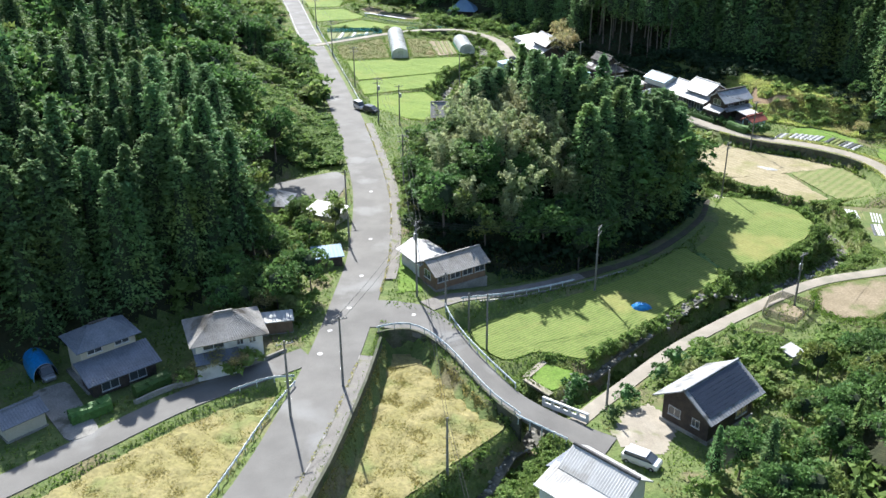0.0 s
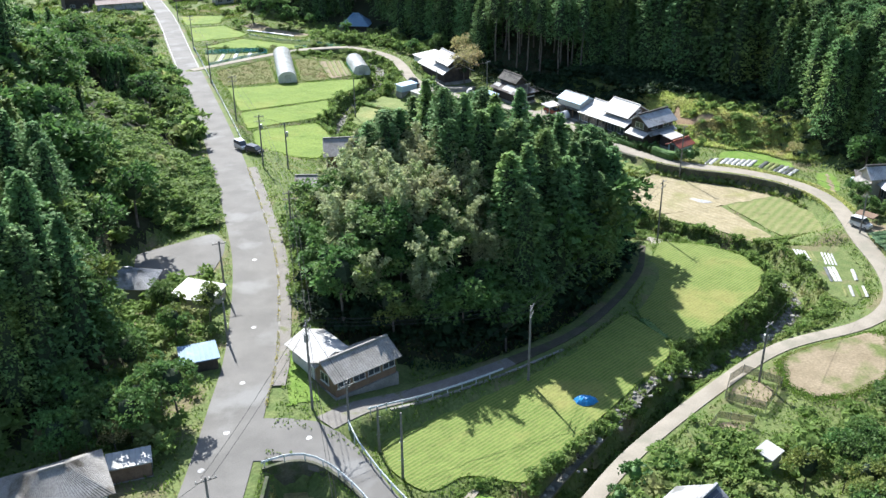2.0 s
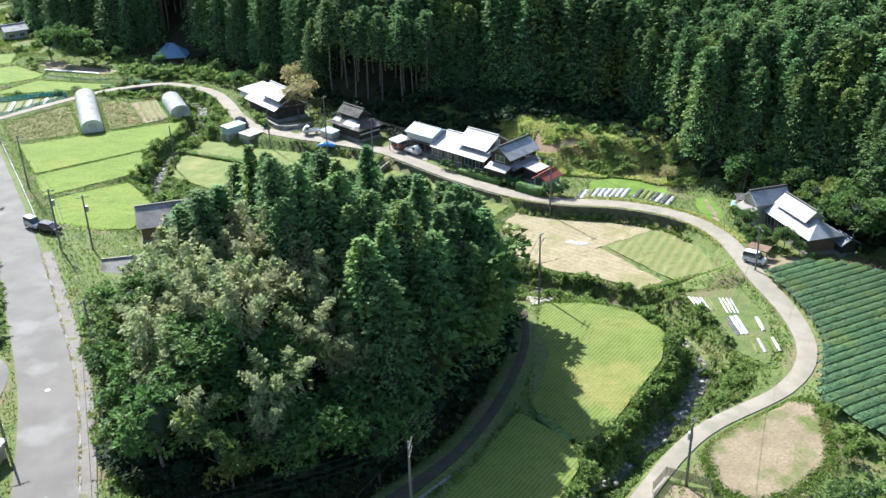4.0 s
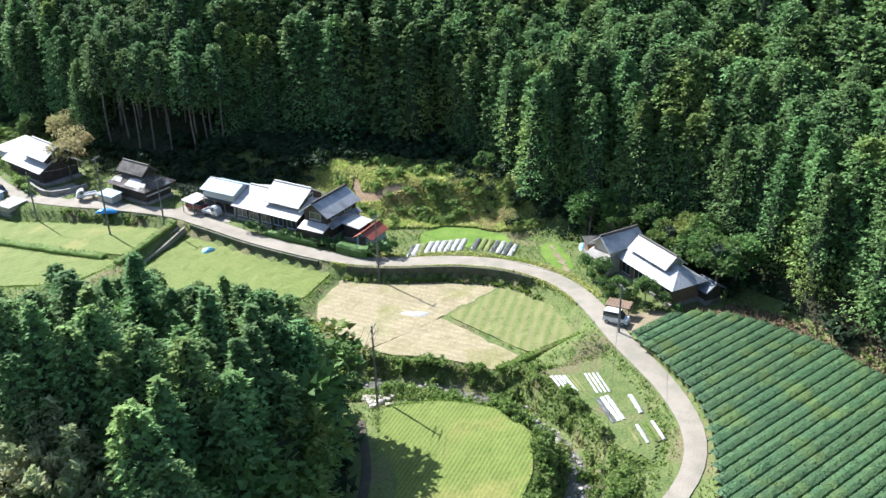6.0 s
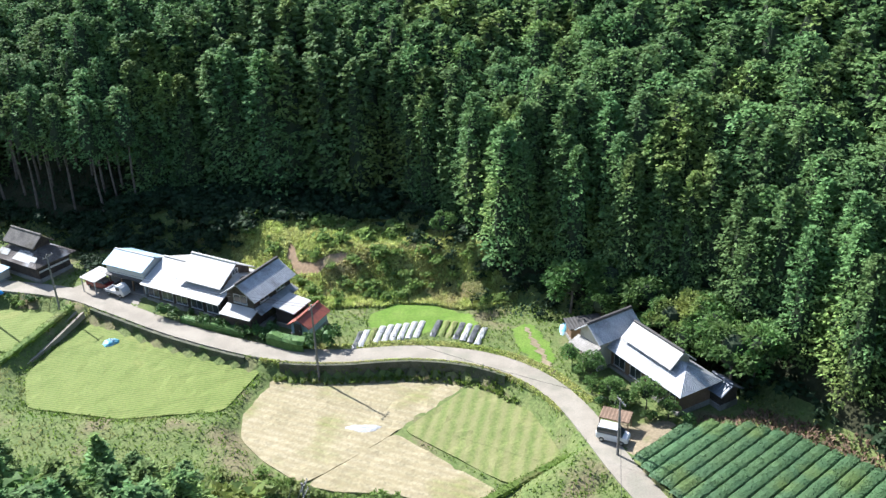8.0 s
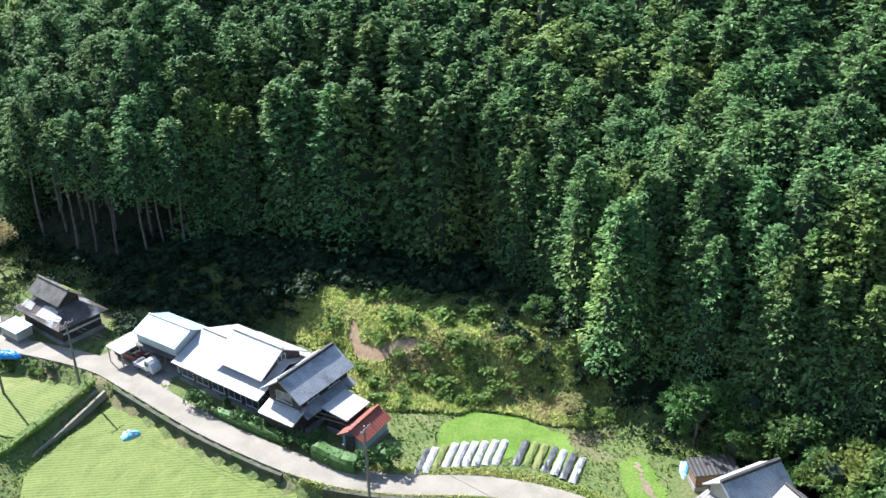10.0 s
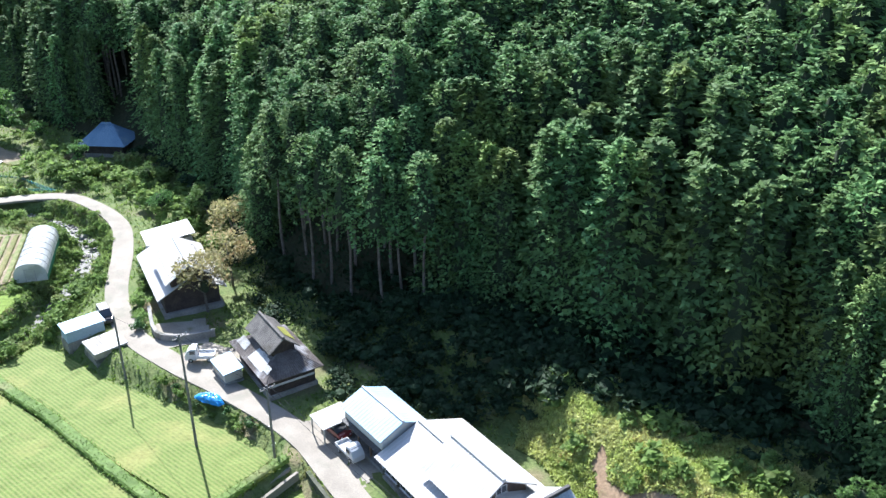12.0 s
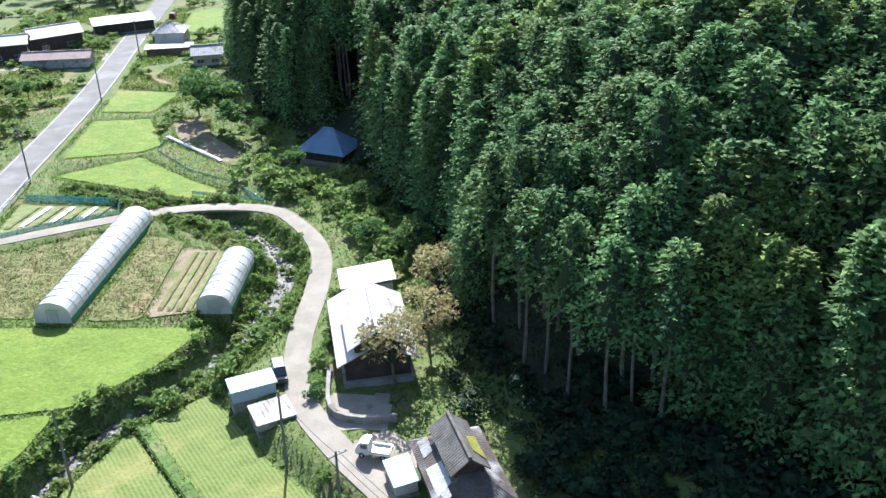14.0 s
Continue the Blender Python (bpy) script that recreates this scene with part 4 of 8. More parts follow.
for x in (-5.5, -2.9, -0.3, 2.4, 5.2):
    window(fh, x, -4.3, 1.55, 2.0, 1.9, "-y")
window(fh, 5.86, 0.0, 4.9, 1.2, 0.8, "x")

barn = house_frame("warehouse", 79.5, 212.2, -66.0, 1.0, "two-storey storehouse with pale blue metal roof and open bays", "storehouse")
plinth(barn, 7.0, 5.0, 0.8)
part("wall", gable_walls(6.9, 4.8, 2.4, 3.95, 4.9), M_WALL_W, barn)
part("roof", gable_bits(6.9, 4.8, 4.0, 5.0, 0.4, 0.3, pitch=0.45, rib=0.03), M_BLUE_ROOF, barn)
ridge_cap(barn, -3.75, 3.75, 0, 5.02, M_WHITE_ROOF, 0.12)
part("back_wall", box(-3.45, 3.45, 2.1, 2.4, 0.1, 2.4), M_WALL_W, barn)
for x in (-3.45, 3.25):
    part("side_wall", box(x, x + 0.2, -2.4, 2.1, 0.1, 2.4), M_WALL_W, barn)
for x in (-3.3, -1.1, 1.1, 3.15):
    part("post", box(x - 0.09, x + 0.09, -2.4, -2.22, 0.1, 2.4), M_WALL_B, barn)
skirt_roof(barn, 6.9, 0.5, 2.35, 2.5, -2.4, -1, M_TRIM, pitch=0.45, rib=0.03)

cp = house_frame("carport", 74.7, 215.5, 25.0, 1.0, "low carport with pale metal roof beside the storehouse", "carport")
part("roof", slab((-1.9, -1.35, 1.9), (1.9, -1.35, 1.9), (1.9, 1.35, 2.2), (-1.9, 1.35, 2.2), pitch=0.45, rib=0.03), M_WHITE_ROOF, cp)
for x, y in ((-1.75, -1.2), (1.75, -1.2), (-1.75, 1.2), (1.75, 1.2)):
    part("post", box(x - 0.06, x + 0.06, y - 0.06, y + 0.06, -0.2, 1.95), M_STEEL, cp)

th = house_frame("tiled_house", 88.9, 193.5, 23.5, 0.8, "two-storey house with grey tiled roof and dark board walls")
plinth(th, 7.6, 5.0)
part("wall", gable_walls(7.6, 4.4, 0.2, 4.6, 6.0), M_WALL_D, th)
part("roof", gable_bits(7.6, 4.4, 4.6, 6.1, 0.7, 0.6), M_TILE_PALE, th)
ridge_cap(th, -4.4, 4.4, 0, 6.15, M_TRIM, 0.2)
part("porch", box(-5.4, -3.8, -2.6, 2.2, 0.0, 2.2), M_WALL_D, th)
skirt_roof(th, 5.0, 1.9, 2.1, 2.8, -3.8, -1, M_WHITE_ROOF, x0=-0.2, axis="y", name="porch_roof")
skirt_roof(th, 8.0, 1.2, 2.3, 2.9, -2.2, -1, M_TILE)
for x in (-1.8, 1.6):
    window(th, x, -2.2, 3.7, 1.7, 1.1, "-y")
    window(th, x, 2.2, 3.7, 1.7, 1.1, "y")
window(th, -3.8, 0, 3.8, 2.2, 1.2, "-x")

simple_house("small_white_shed", "small lean-to shed with white roof", 91.0, 188.8, 25.0, 3.4, 2.8, 0.8, 2.2, 2.7, M_WALL_D, M_WHITE_ROOF, "shed", 0.3, 0.3, pitch=0.4, category="shed")
simple_house("red_roof_shed", "small shed with rust red metal roof and pale blue walls", 91.5, 185.5, 27.0, 4.4, 2.6, 0.7, 1.8, 2.6, M_WALL_BLUE, M_RED_ROOF, "gable", 0.4, 0.4, doors=[(-2.6, 0, 0.1, 0.9, 1.9, "-x", M_WALL_D)], pitch=0.4, category="shed")

# farmhouse by the tea field
rh = house_frame("long_farmhouse", 114.9, 147.8, 81.5, 0.9, "long farmhouse with stepped pale tiled roofs beside the tea field")
plinth(rh, 11.8, 4.8)
# board brown instead of cream: the eaves' shade is put into the wall colour
part("wall", box(-5.9, 5.9, -2.25, 2.25, 0.2, 3.2), M_WALL_B, rh)
part("lower_roof", hip_bits(11.8, 4.5, 3.3, 4.6, 0.85, k=0.7), M_TILE_PALE, rh)
part("upper_wall", gable_walls(7.2, 2.6, 3.6, 4.7, 5.7, x0=0.3), M_WALL_C, rh)
part("upper_roof", gable_bits(7.2, 2.6, 4.8, 5.9, 0.6, 0.5, x0=0.3), M_WHITE_ROOF, rh)
ridge_cap(rh, -3.8, 4.4, 0, 5.93, M_TRIM)
for x in (-4.4, -1.6, 1.2, 4.0):
    window(rh, x, 2.25, 1.5, 1.9, 1.8, "y")
rt = house_frame("tile_wing", 114.7, 155.2, -6.0, 0.9, "farmhouse wing with grey ribbed tile roof")
plinth(rt, 6.0, 3.4)
part("wall", gable_walls(5.8, 3.4, 0.2, 4.2, 5.4), M_WALL_C, rt)
part("roof", gable_bits(5.8, 3.4, 4.25, 5.6, 0.55, 0.5), M_TILE_PALE, rt)
ridge_cap(rt, -3.4, 3.4, 0, 5.65, M_TRIM, 0.2)
skirt_roof(rt, 4.0, 1.6, 2.6, 3.2, -2.9, -1, M_TILE_OLD, axis="y", name="porch_roof")
window(rt, 0, -1.7, 3.2, 2.2, 1.2, "-y")
simple_house("blue_shed", "low shed with dark and pale blue metal roof", 116.2, 160.6, -25.0, 4.0, 1.8, 0.9, 1.8, 2.1, M_WALL_B, M_TRIM, "shed", 0.3, 0.3, pitch=0.4, category="shed")
simple_house("bath_house", "small tiled annexe with cream walls", 117.4, 141.0, 81.5, 2.2, 2.4, 0.9, 2.0, 2.7, M_WALL_D, M_TILE_BLUE, "gable", 0.5, 0.5, category="house")

# old dark house and its neighbour up the lane
dk = house_frame("old_house", 69.7, 228.0, -70.0, 1.2, "old farmhouse with worn dark roof patched with tin and blue sheet")
plinth(dk, 9.2, 5.6)
part("wall", box(-4.5, 4.5, -2.7, 2.7, 0.2, 2.8), M_WALL_D, dk)
part("lower_roof", hip_bits(9.0, 5.4, 2.9, 4.6, 0.8), M_RUST, dk, "rusty patched tin roof")
part("upper_wall", gable_walls(6.2, 2.6, 3.4, 4.8, 5.7, x0=-0.4), M_WALL_D, dk)
part("upper_roof", gable_bits(6.2, 2.6, 4.85, 5.9, 0.55, 0.4, x0=-0.4), M_OLDROOF, dk, "brown weathered tile roof")
ridge_cap(dk, -3.9, 3.1, 0, 5.93, M_OLDROOF)
part("tin_patch", slab((-0.5, -3.1, 2.72), (3.4, -3.1, 2.72), (2.8, -1.7, 3.6), (-0.2, -1.7, 3.6), thick=0.02, pitch=0.5, rib=0.02), M_WHITE_ROOF, dk, "crumpled pale tin sheet")
part("moss_patch", slab((-1.2, 1.75, 4.63), (2.0, 1.75, 4.63), (1.4, 0.7, 5.42), (-0.6, 0.7, 5.42), thick=0.02, pitch=0.5, rib=0.03), M_MOSS, dk, "yellow-green moss")
for x0, x1, y0, y1 in ((-4.2, -1.8, -2.9, -2.0), (0.6, 2.2, -2.5, -1.6), (3.0, 4.4, -2.8, -2.1)):
    k = (4.6 - 2.9) / 2.7
    part("tin_patch", slab((x0, y0, 4.6 + k * y0 + 0.1), (x1, y0, 4.6 + k * y0 + 0.1), (x1 - 0.2, y1, 4.6 + k * y1 + 0.1), (x0 + 0.15, y1, 4.6 + k * y1 + 0.1), thick=0.02, pitch=0.4, rib=0.02), M_TIN, dk, "streaked tin sheet")
for z in (1.2, 2.2):
    part("wall_beam", box(4.5, 4.56, -2.6, 2.6, z, z + 0.25), M_WALL_W, dk, "pale weathered board")
part("tarpaulin_patch", slab((3.8, -1.4, 3.0), (4.7, -1.4, 2.62), (4.7, -0.3, 2.62), (3.8, -0.3, 3.0), thick=0.02, pitch=0.6, rib=0.02), M_TARP, dk, "blue sheet patch")
ha = house_frame("shrine_house", 58.6, 251.2, -76.0, 1.3, "farmhouse with broad white metal roofs")
plinth(ha, 14.0, 7.4)
part("wall", gable_walls(13.0, 7.0, 0.2, 3.0, 4.9), M_WALL_D, ha)
part("lower_roof", gable_bits(13.0, 7.0, 3.0, 4.9, 0.9, 0.7, pitch=0.45, rib=0.03), M_WHITE_ROOF, ha)
part("upper_wall", gable_walls(8.2, 4.8, 3.9, 5.2, 6.5, x0=2.8), M_WALL_D, ha)
part("upper_roof", gable_bits(8.2, 4.8, 5.1, 6.7, 0.8, 0.6, x0=2.8, pitch=0.45, rib=0.03), M_WHITE_ROOF, ha)
ridge_cap(ha, -1.9, 7.5, 0, 6.75, M_WHITE_ROOF)
simple_house("back_annexe", "annexe with flat pale roof behind the farmhouse", 56.6, 262.6, -76.0, 4.4, 6.0, 1.3, 2.9, 3.5, M_WALL_W, M_WHITE_ROOF, "shed", 0.4, 0.4, pitch=0.45)
simple_house("blue_grey_shed", "pale blue-grey prefabricated shed", 46.9, 242.6, 27.0, 4.6, 2.2, 0.6, 1.8, 2.0, M_WALL_BLUE, M_BLUE_ROOF, "shed", 0.2, 0.2, pitch=0.5, category="shed")
simple_house("tin_shed", "low shed with streaked tin roof", 49.8, 239.0, 30.0, 3.8, 3.2, 0.1, 1.2, 1.4, M_WALL_C, M_TIN, "shed", 0.2, 0.2, pitch=0.5, category="shed")
simple_house("white_shed", "small shed with white and blue patched roof", 64.2, 228.8, -68.0, 3.6, 2.1, 1.0, 1.5, 1.7, M_WALL_C, M_BLUE_ROOF, "shed", 0.2, 0.2, pitch=0.5, category="shed")
simple_house("blue_roof_house", "house with hipped blue roof at the wood's edge", 44.2, 309.0, -20.0, 7.4, 5.4, 1.6, 2.8, 5.2, M_WALL_D, M_BLUE2, "hip", 0.9, 0.6)

# houses along the road
hc = house_frame("roadside_house", 15.9, 112.3, 26.0, 5.4, "low house with grey tiled roof, white tin wing and board walls")
plinth(hc, 8.2, 4.6, 2.5)
part("wall", gable_walls(8.0, 4.4, 0.2, 2.8, 3.8), M_WALL_B, hc)
part("roof", gable_bits(8.0, 4.4, 2.8, 3.9, 0.6, 0.5), M_TILE_OLD, hc)
ridge_cap(hc, -4.5, 4.5, 0, 3.94, M_TILE_OLD)
for x in (-3.0, -1.0, 1.0, 3.0):
    window(hc, x, -2.2, 1.8, 1.6, 1.0, "-y")
window(hc, -4.0, 0, 1.8, 1.6, 1.2, "-x")
part("wing_wall", box(-4.0, 0.2, 2.2, 7.0, -1.0, 2.8), M_WALL_W, hc)
part("wing_roof", [slab((-4.6, 1.0, 2.7), (-4.6, 7.6, 2.7), (-1.9, 7.6, 3.8), (-1.9, 1.0, 3.8), pitch=0.45, rib=0.03), slab((0.8, 1.0, 2.7), (0.8, 7.6, 2.7), (-1.9, 7.6, 3.8), (-1.9, 1.0, 3.8), pitch=0.45, rib=0.03)], M_WHITE_ROOF, hc, "pale tin roof")

hl = house_frame("white_house", -13.0, 94.9, 15.0, 5.6, "two-storey white house with hipped grey tile roof")
plinth(hl, 7.4, 5.6)
part("wall", box(-3.8, 3.8, -2.8, 2.8, 0.2, 4.6), M_WALL_W, hl)
part("roof", hip_bits(7.6, 5.6, 4.6, 6.2, 0.7), M_TILE_OLD, hl)
ridge_cap(hl, -1.1, 1.1, 0, 6.22, M_TILE_OLD)
skirt_roof(hl, 5.0, 1.6, 2.3, 2.9, -2.8, -1, M_TILE_BLUE, x0=-1.6)
part("porch", box(-4.0, 0.8, -4.0, -2.8, 0.0, 2.3), M_WALL_W, hl)
for x in (1.2, 2.6):
    window(hl, x, -2.8, 3.6, 0.8, 1.0, "-y")
window(hl, -1.8, -2.8, 3.7, 2.4, 1.0, "-y")
window(hl, 3.8, 0, 3.6, 1.6, 1.0, "x")
hb = house_frame("slate_house", -26.6, 94.2, 34.0, 5.2, "two-storey house with slate blue tiled roofs and cream walls")
plinth(hb, 7.4, 6.4)
part("wall", box(-3.2, 3.2, -1.2, 3.0, 0.2, 4.9), M_WALL_C, hb)
part("roof", hip_bits(6.4, 4.2, 4.95, 6.3, 0.6, y0=0.9), M_TILE_BLUE, hb)
ridge_cap(hb, -1.1, 1.1, 0.9, 6.32, M_TRIM, 0.14)
part("lower_wall", box(-3.6, 3.8, -4.6, -1.4, 0.2, 2.3), M_WALL_D, hb)
skirt_roof(hb, 8.6, 4.0, 2.1, 3.3, -1.2, -1, M_TILE_BLUE, x0=0.1)
for x in (-1.6, 1.6):
    window(hb, x, -1.2, 4.15, 1.7, 0.9, "-y")
    window(hb, x, -4.6, 1.4, 2.0, 1.5, "-y")

sb = house_frame("solar_house", 40.5, 80.6, 33.0, 2.6, "dark timber house with solar panels on its metal roof")
plinth(sb, 8.2, 6.2)
part("wall", gable_walls(8.1, 6.0, 0.2, 3.7, 5.5), M_WALL_D, sb)
part("roof", gable_bits(8.1, 6.0, 3.7, 5.6, 0.9, 0.9, pitch=0.45, rib=0.03), M_TILE, sb, "grey metal roof")
ridge_cap(sb, -4.95, 4.95, 0, 5.62, M_TILE)
for i in range(8):
    a, b = (i + 0.06) / 8, (i + 0.94) / 8
    y0, y1, z0, z1 = -3.3 + 3.1 * a, -3.3 + 3.1 * b, 3.51 + 1.963 * a, 3.51 + 1.963 * b
    part("solar_panel", slab((-4.4, y0, z0 + 0.1), (4.4, y0, z0 + 0.1), (4.4, y1, z1 + 0.1), (-4.4, y1, z1 + 0.1), thick=0.04, pitch=1.45, rib=0.004), M_SOLAR, sb, "dark blue solar panel")
window(sb, -4.05, 1.4, 1.8, 1.6, 1.1, "-x")
window(sb, -4.05, -1.4, 1.8, 1.0, 1.0, "-x")
window(sb, 2.0, -3.0, 1.6, 2.0, 1.2, "-y")

nh = house_frame("bridge_house", 25.2, 68.0, -52.0, 3.2, "house with pale ribbed tile roof near the bridge")
plinth(nh, 7.0, 4.0)
part("wall", gable_walls(6.8, 3.6, 0.2, 3.4, 4.5), M_WALL_W, nh)
part("roof", gable_bits(6.8, 3.6, 3.4, 4.6, 0.6, 0.5), M_WHITE_ROOF, nh, "pale ribbed tiles")
ridge_cap(nh, -3.9, 3.9, 0, 4.65, M_TRIM)
part("wing_wall", box(-4.4, 1.6, -4.4, -1.8, 0.2, 2.3), M_WALL_W, nh)
skirt_roof(nh, 7.2, 3.4, 2.1, 3.1, -1.8, -1, M_WHITE_ROOF, x0=-1.0)
part("end_wall", box(-5.2, -3.4, -1.6, 1.4, 0.2, 2.2), M_WALL_W, nh)
skirt_roof(nh, 4.2, 2.2, 2.1, 2.9, -3.4, -1, M_TILE_BLUE, axis="y", name="porch_roof")
window(nh, -3.4, 0, 3.2, 1.4, 0.7, "-x")
window(nh, -1.4, -4.4, 1.4, 1.8, 1.2, "-y")

simple_house("parking_house", "house with grey ribbed tile roof below the parking lot", -10.2, 139.6, -14.0, 6.0, 4.6, 4.6, 3.2, 4.6, M_WALL_C, M_TILE, "hip", 0.6, 0.5)
simple_house("white_roof_shed", "low shed with plain white roof", -1.4, 134.4, -32.0, 5.4, 4.2, 4.9, 2.4, 2.7, M_WALL_C, M_WHITE_ROOF, "shed", 0.3, 0.3, pitch=0.5, category="shed")
simple_house("blue_tin_shed", "roadside shed with blue and white tin roof", -1.2, 118.6, 8.0, 3.8, 3.0, 5.3, 2.1, 2.4, M_WALL_D, M_BLUE2, "shed", 0.3, 0.3, pitch=0.5, category="shed")
simple_house("carport_roof", "carport with pale corrugated roof", -7.5, 100.2, 6.0, 3.8, 2.0, 5.7, 2.0, 2.2, M_WALL_B, M_WHITE_ROOF, "shed", 0.2, 0.2, pitch=0.5, category="carport")
simple_house("brown_barn", "long barn with grey tiled hip roof", 29.4, 194.0, -6.0, 15.0, 6.0, 1.2, 3.0, 5.0, M_WALL_B, M_TILE_OLD, "gable", 0.7, 0.6, category="barn")
simple_house("stream_shed", "low outbuilding with tiled and white roofs", 19.0, 178.0, -12.0, 8.0, 4.4, 1.6, 2.6, 3.6, M_WALL_W, M_TILE_OLD, "gable", 0.5, 0.4, category="shed")
FAR = [("far_house", "distant two-storey house with pale roof and dark walls", -45.0, 376.5, 20, 9.0, 6.5, 4.4, 5.8, M_WALL_D, M_WHITE_ROOF, "gable"),
       ("far_house", "distant house with broad pale roof and dark walls", -38.5, 387.0, 38, 12.0, 7.0, 4.0, 5.6, M_WALL_D, M_WHITE_ROOF, "gable"),
       ("far_barn", "long low barn with rusty pink roof", -30.0, 370.0, 8, 15.0, 5.0, 2.6, 3.6, M_TIN, M_PINK, "gable"),
       ("far_barn", "long dark barn with flat grey roof", -27.5, 404.5, 28, 15.0, 6.5, 2.8, 3.4, M_WALL_D, M_TILE, "shed"),
       ("far_house", "distant house with grey hipped roof and pale walls", -8.6, 387.5, 6, 7.0, 6.4, 4.4, 6.2, M_WALL_W, M_TILE, "hip"),
       ("far_wall_shed", "long low shed with pale roof beside the road", -7.2, 380.6, 12, 10.5, 2.4, 1.8, 2.2, M_WALL_B, M_TIN, "shed"),
       ("far_house", "distant low house with grey tiled roof at the wood", 5.0, 371.5, 14, 6.5, 5.0, 3.0, 4.4, M_WALL_C, M_TILE, "gable"),
       ("far_house", "distant house with pitched grey roof among trees", -48, 300, 30, 9, 7, 4, 5.8, M_WALL_C, M_TILE, "gable"),
       ("far_house", "distant house with pale roof among trees", -62, 322, 10, 10, 7, 3.6, 5.2, M_WALL_W, M_WHITE_ROOF, "gable")]
for name, label, x, y, a, L, W, e, r, wl, rf, kind in FAR:
    simple_house(name, label, x, y, a, L, W, ground_at(x, y) + 0.05, e, r, wl, rf, kind, 0.5, 0.5, wins=[(-L / 4, -W / 2, 1.3, 1.6, 1.0, "-y"), (L / 4, -W / 2, 1.3, 1.6, 1.0, "-y"), (L / 2, 0, 1.3, 1.4, 1.0, "x")] if e > 2.9 else (), pitch=0.45, category="barn" if "barn" in name else ("shed" if "shed" in name else "house"))
drape("far_yard", [(-46, 366), (-24, 365), (-20.5, 378), (-30, 396), (-46, 392)], M_GRAVEL, "pale gravel yard between the far houses", "yard", 0.05, 1.0)
drape("far_meadow", [(-10.8, 362.0), (1.0, 370.0), (7.0, 358.0), (5.0, 352.5), (-9.0, 353.6)], M_WEEDS, "rough yellow-green meadow beside the road", "meadow", 0.06, 0.8)
drape("far_bank", [(-19, 330), (-17.6, 345), (-24, 366), (-46, 362), (-50, 335), (-34, 322)], M_WEEDS, "rough weedy bank below the road", "bank", 0.06, 1.0)
simple_house("corner_shed", "small shed with grey tiled roof at the driveway", -33.6, 84.0, 40.0, 4.2, 3.2, 5.1, 2.2, 3.0, M_WALL_C, M_TILE_BLUE, "gable", 0.4, 0.4, category="shed")


# ---- trees ----
def tufts(C, D, size, wide, spread_up=0.35, r=rng):
    """Leaf sprays at points C, pointing along D: a triangle each."""
    n = len(C)
    D = D / (np.linalg.norm(D, axis=1, keepdims=True) + 1e-9)
    D = D + r.normal(0, 0.35, (n, 3))
    D /= np.linalg.norm(D, axis=1, keepdims=True)
    S = np.cross(D, np.array([0, 0, 1.0]) + r.normal(0, spread_up, (n, 3)))
    S /= np.linalg.norm(S, axis=1, keepdims=True) + 1e-9
    U = np.cross(S, D)
    l = size * r.uniform(0.6, 1.3, (n, 1))
    w = wide * r.uniform(0.6, 1.3, (n, 1))
    V = np.stack([C - D * l * 0.45 + S * w * 0.5, C - D * l * 0.45 - S * w * 0.5, C + D * l * 0.55 - U * l * 0.1], 1).reshape(-1, 3)
    return V, np.arange(3 * n).reshape(n, 3)


def ball(cx, cy, cz, rx, rz, seg=7, rows=4):
    """A low dark core that keeps a crown from being seen through."""
    V = [(cx, cy, cz + rz)]
    for i in range(1, rows):
        a = np.pi * i / rows
        V += [(cx + rx * np.sin(a) * np.cos(b), cy + rx * np.sin(a) * np.sin(b), cz + rz * np.cos(a)) for b in np.linspace(0, 2 * np.pi, seg, endpoint=False)]
    V.append((cx, cy, cz - rz))
    F = [(0, 1 + i, 1 + (i + 1) % seg) for i in range(seg)]
    for k in range(rows - 2):
        a, b = 1 + k * seg, 1 + (k + 1) * seg
        for i in range(seg):
            j = (i + 1) % seg
            F += [(a + i, b + i, b + j), (a + i, b + j, a + j)]
    last, e = len(V) - 1, 1 + (rows - 2) * seg
    F += [(last, e + (i + 1) % seg, e + i) for i in range(seg)]
    return np.array(V, float), np.array(F)


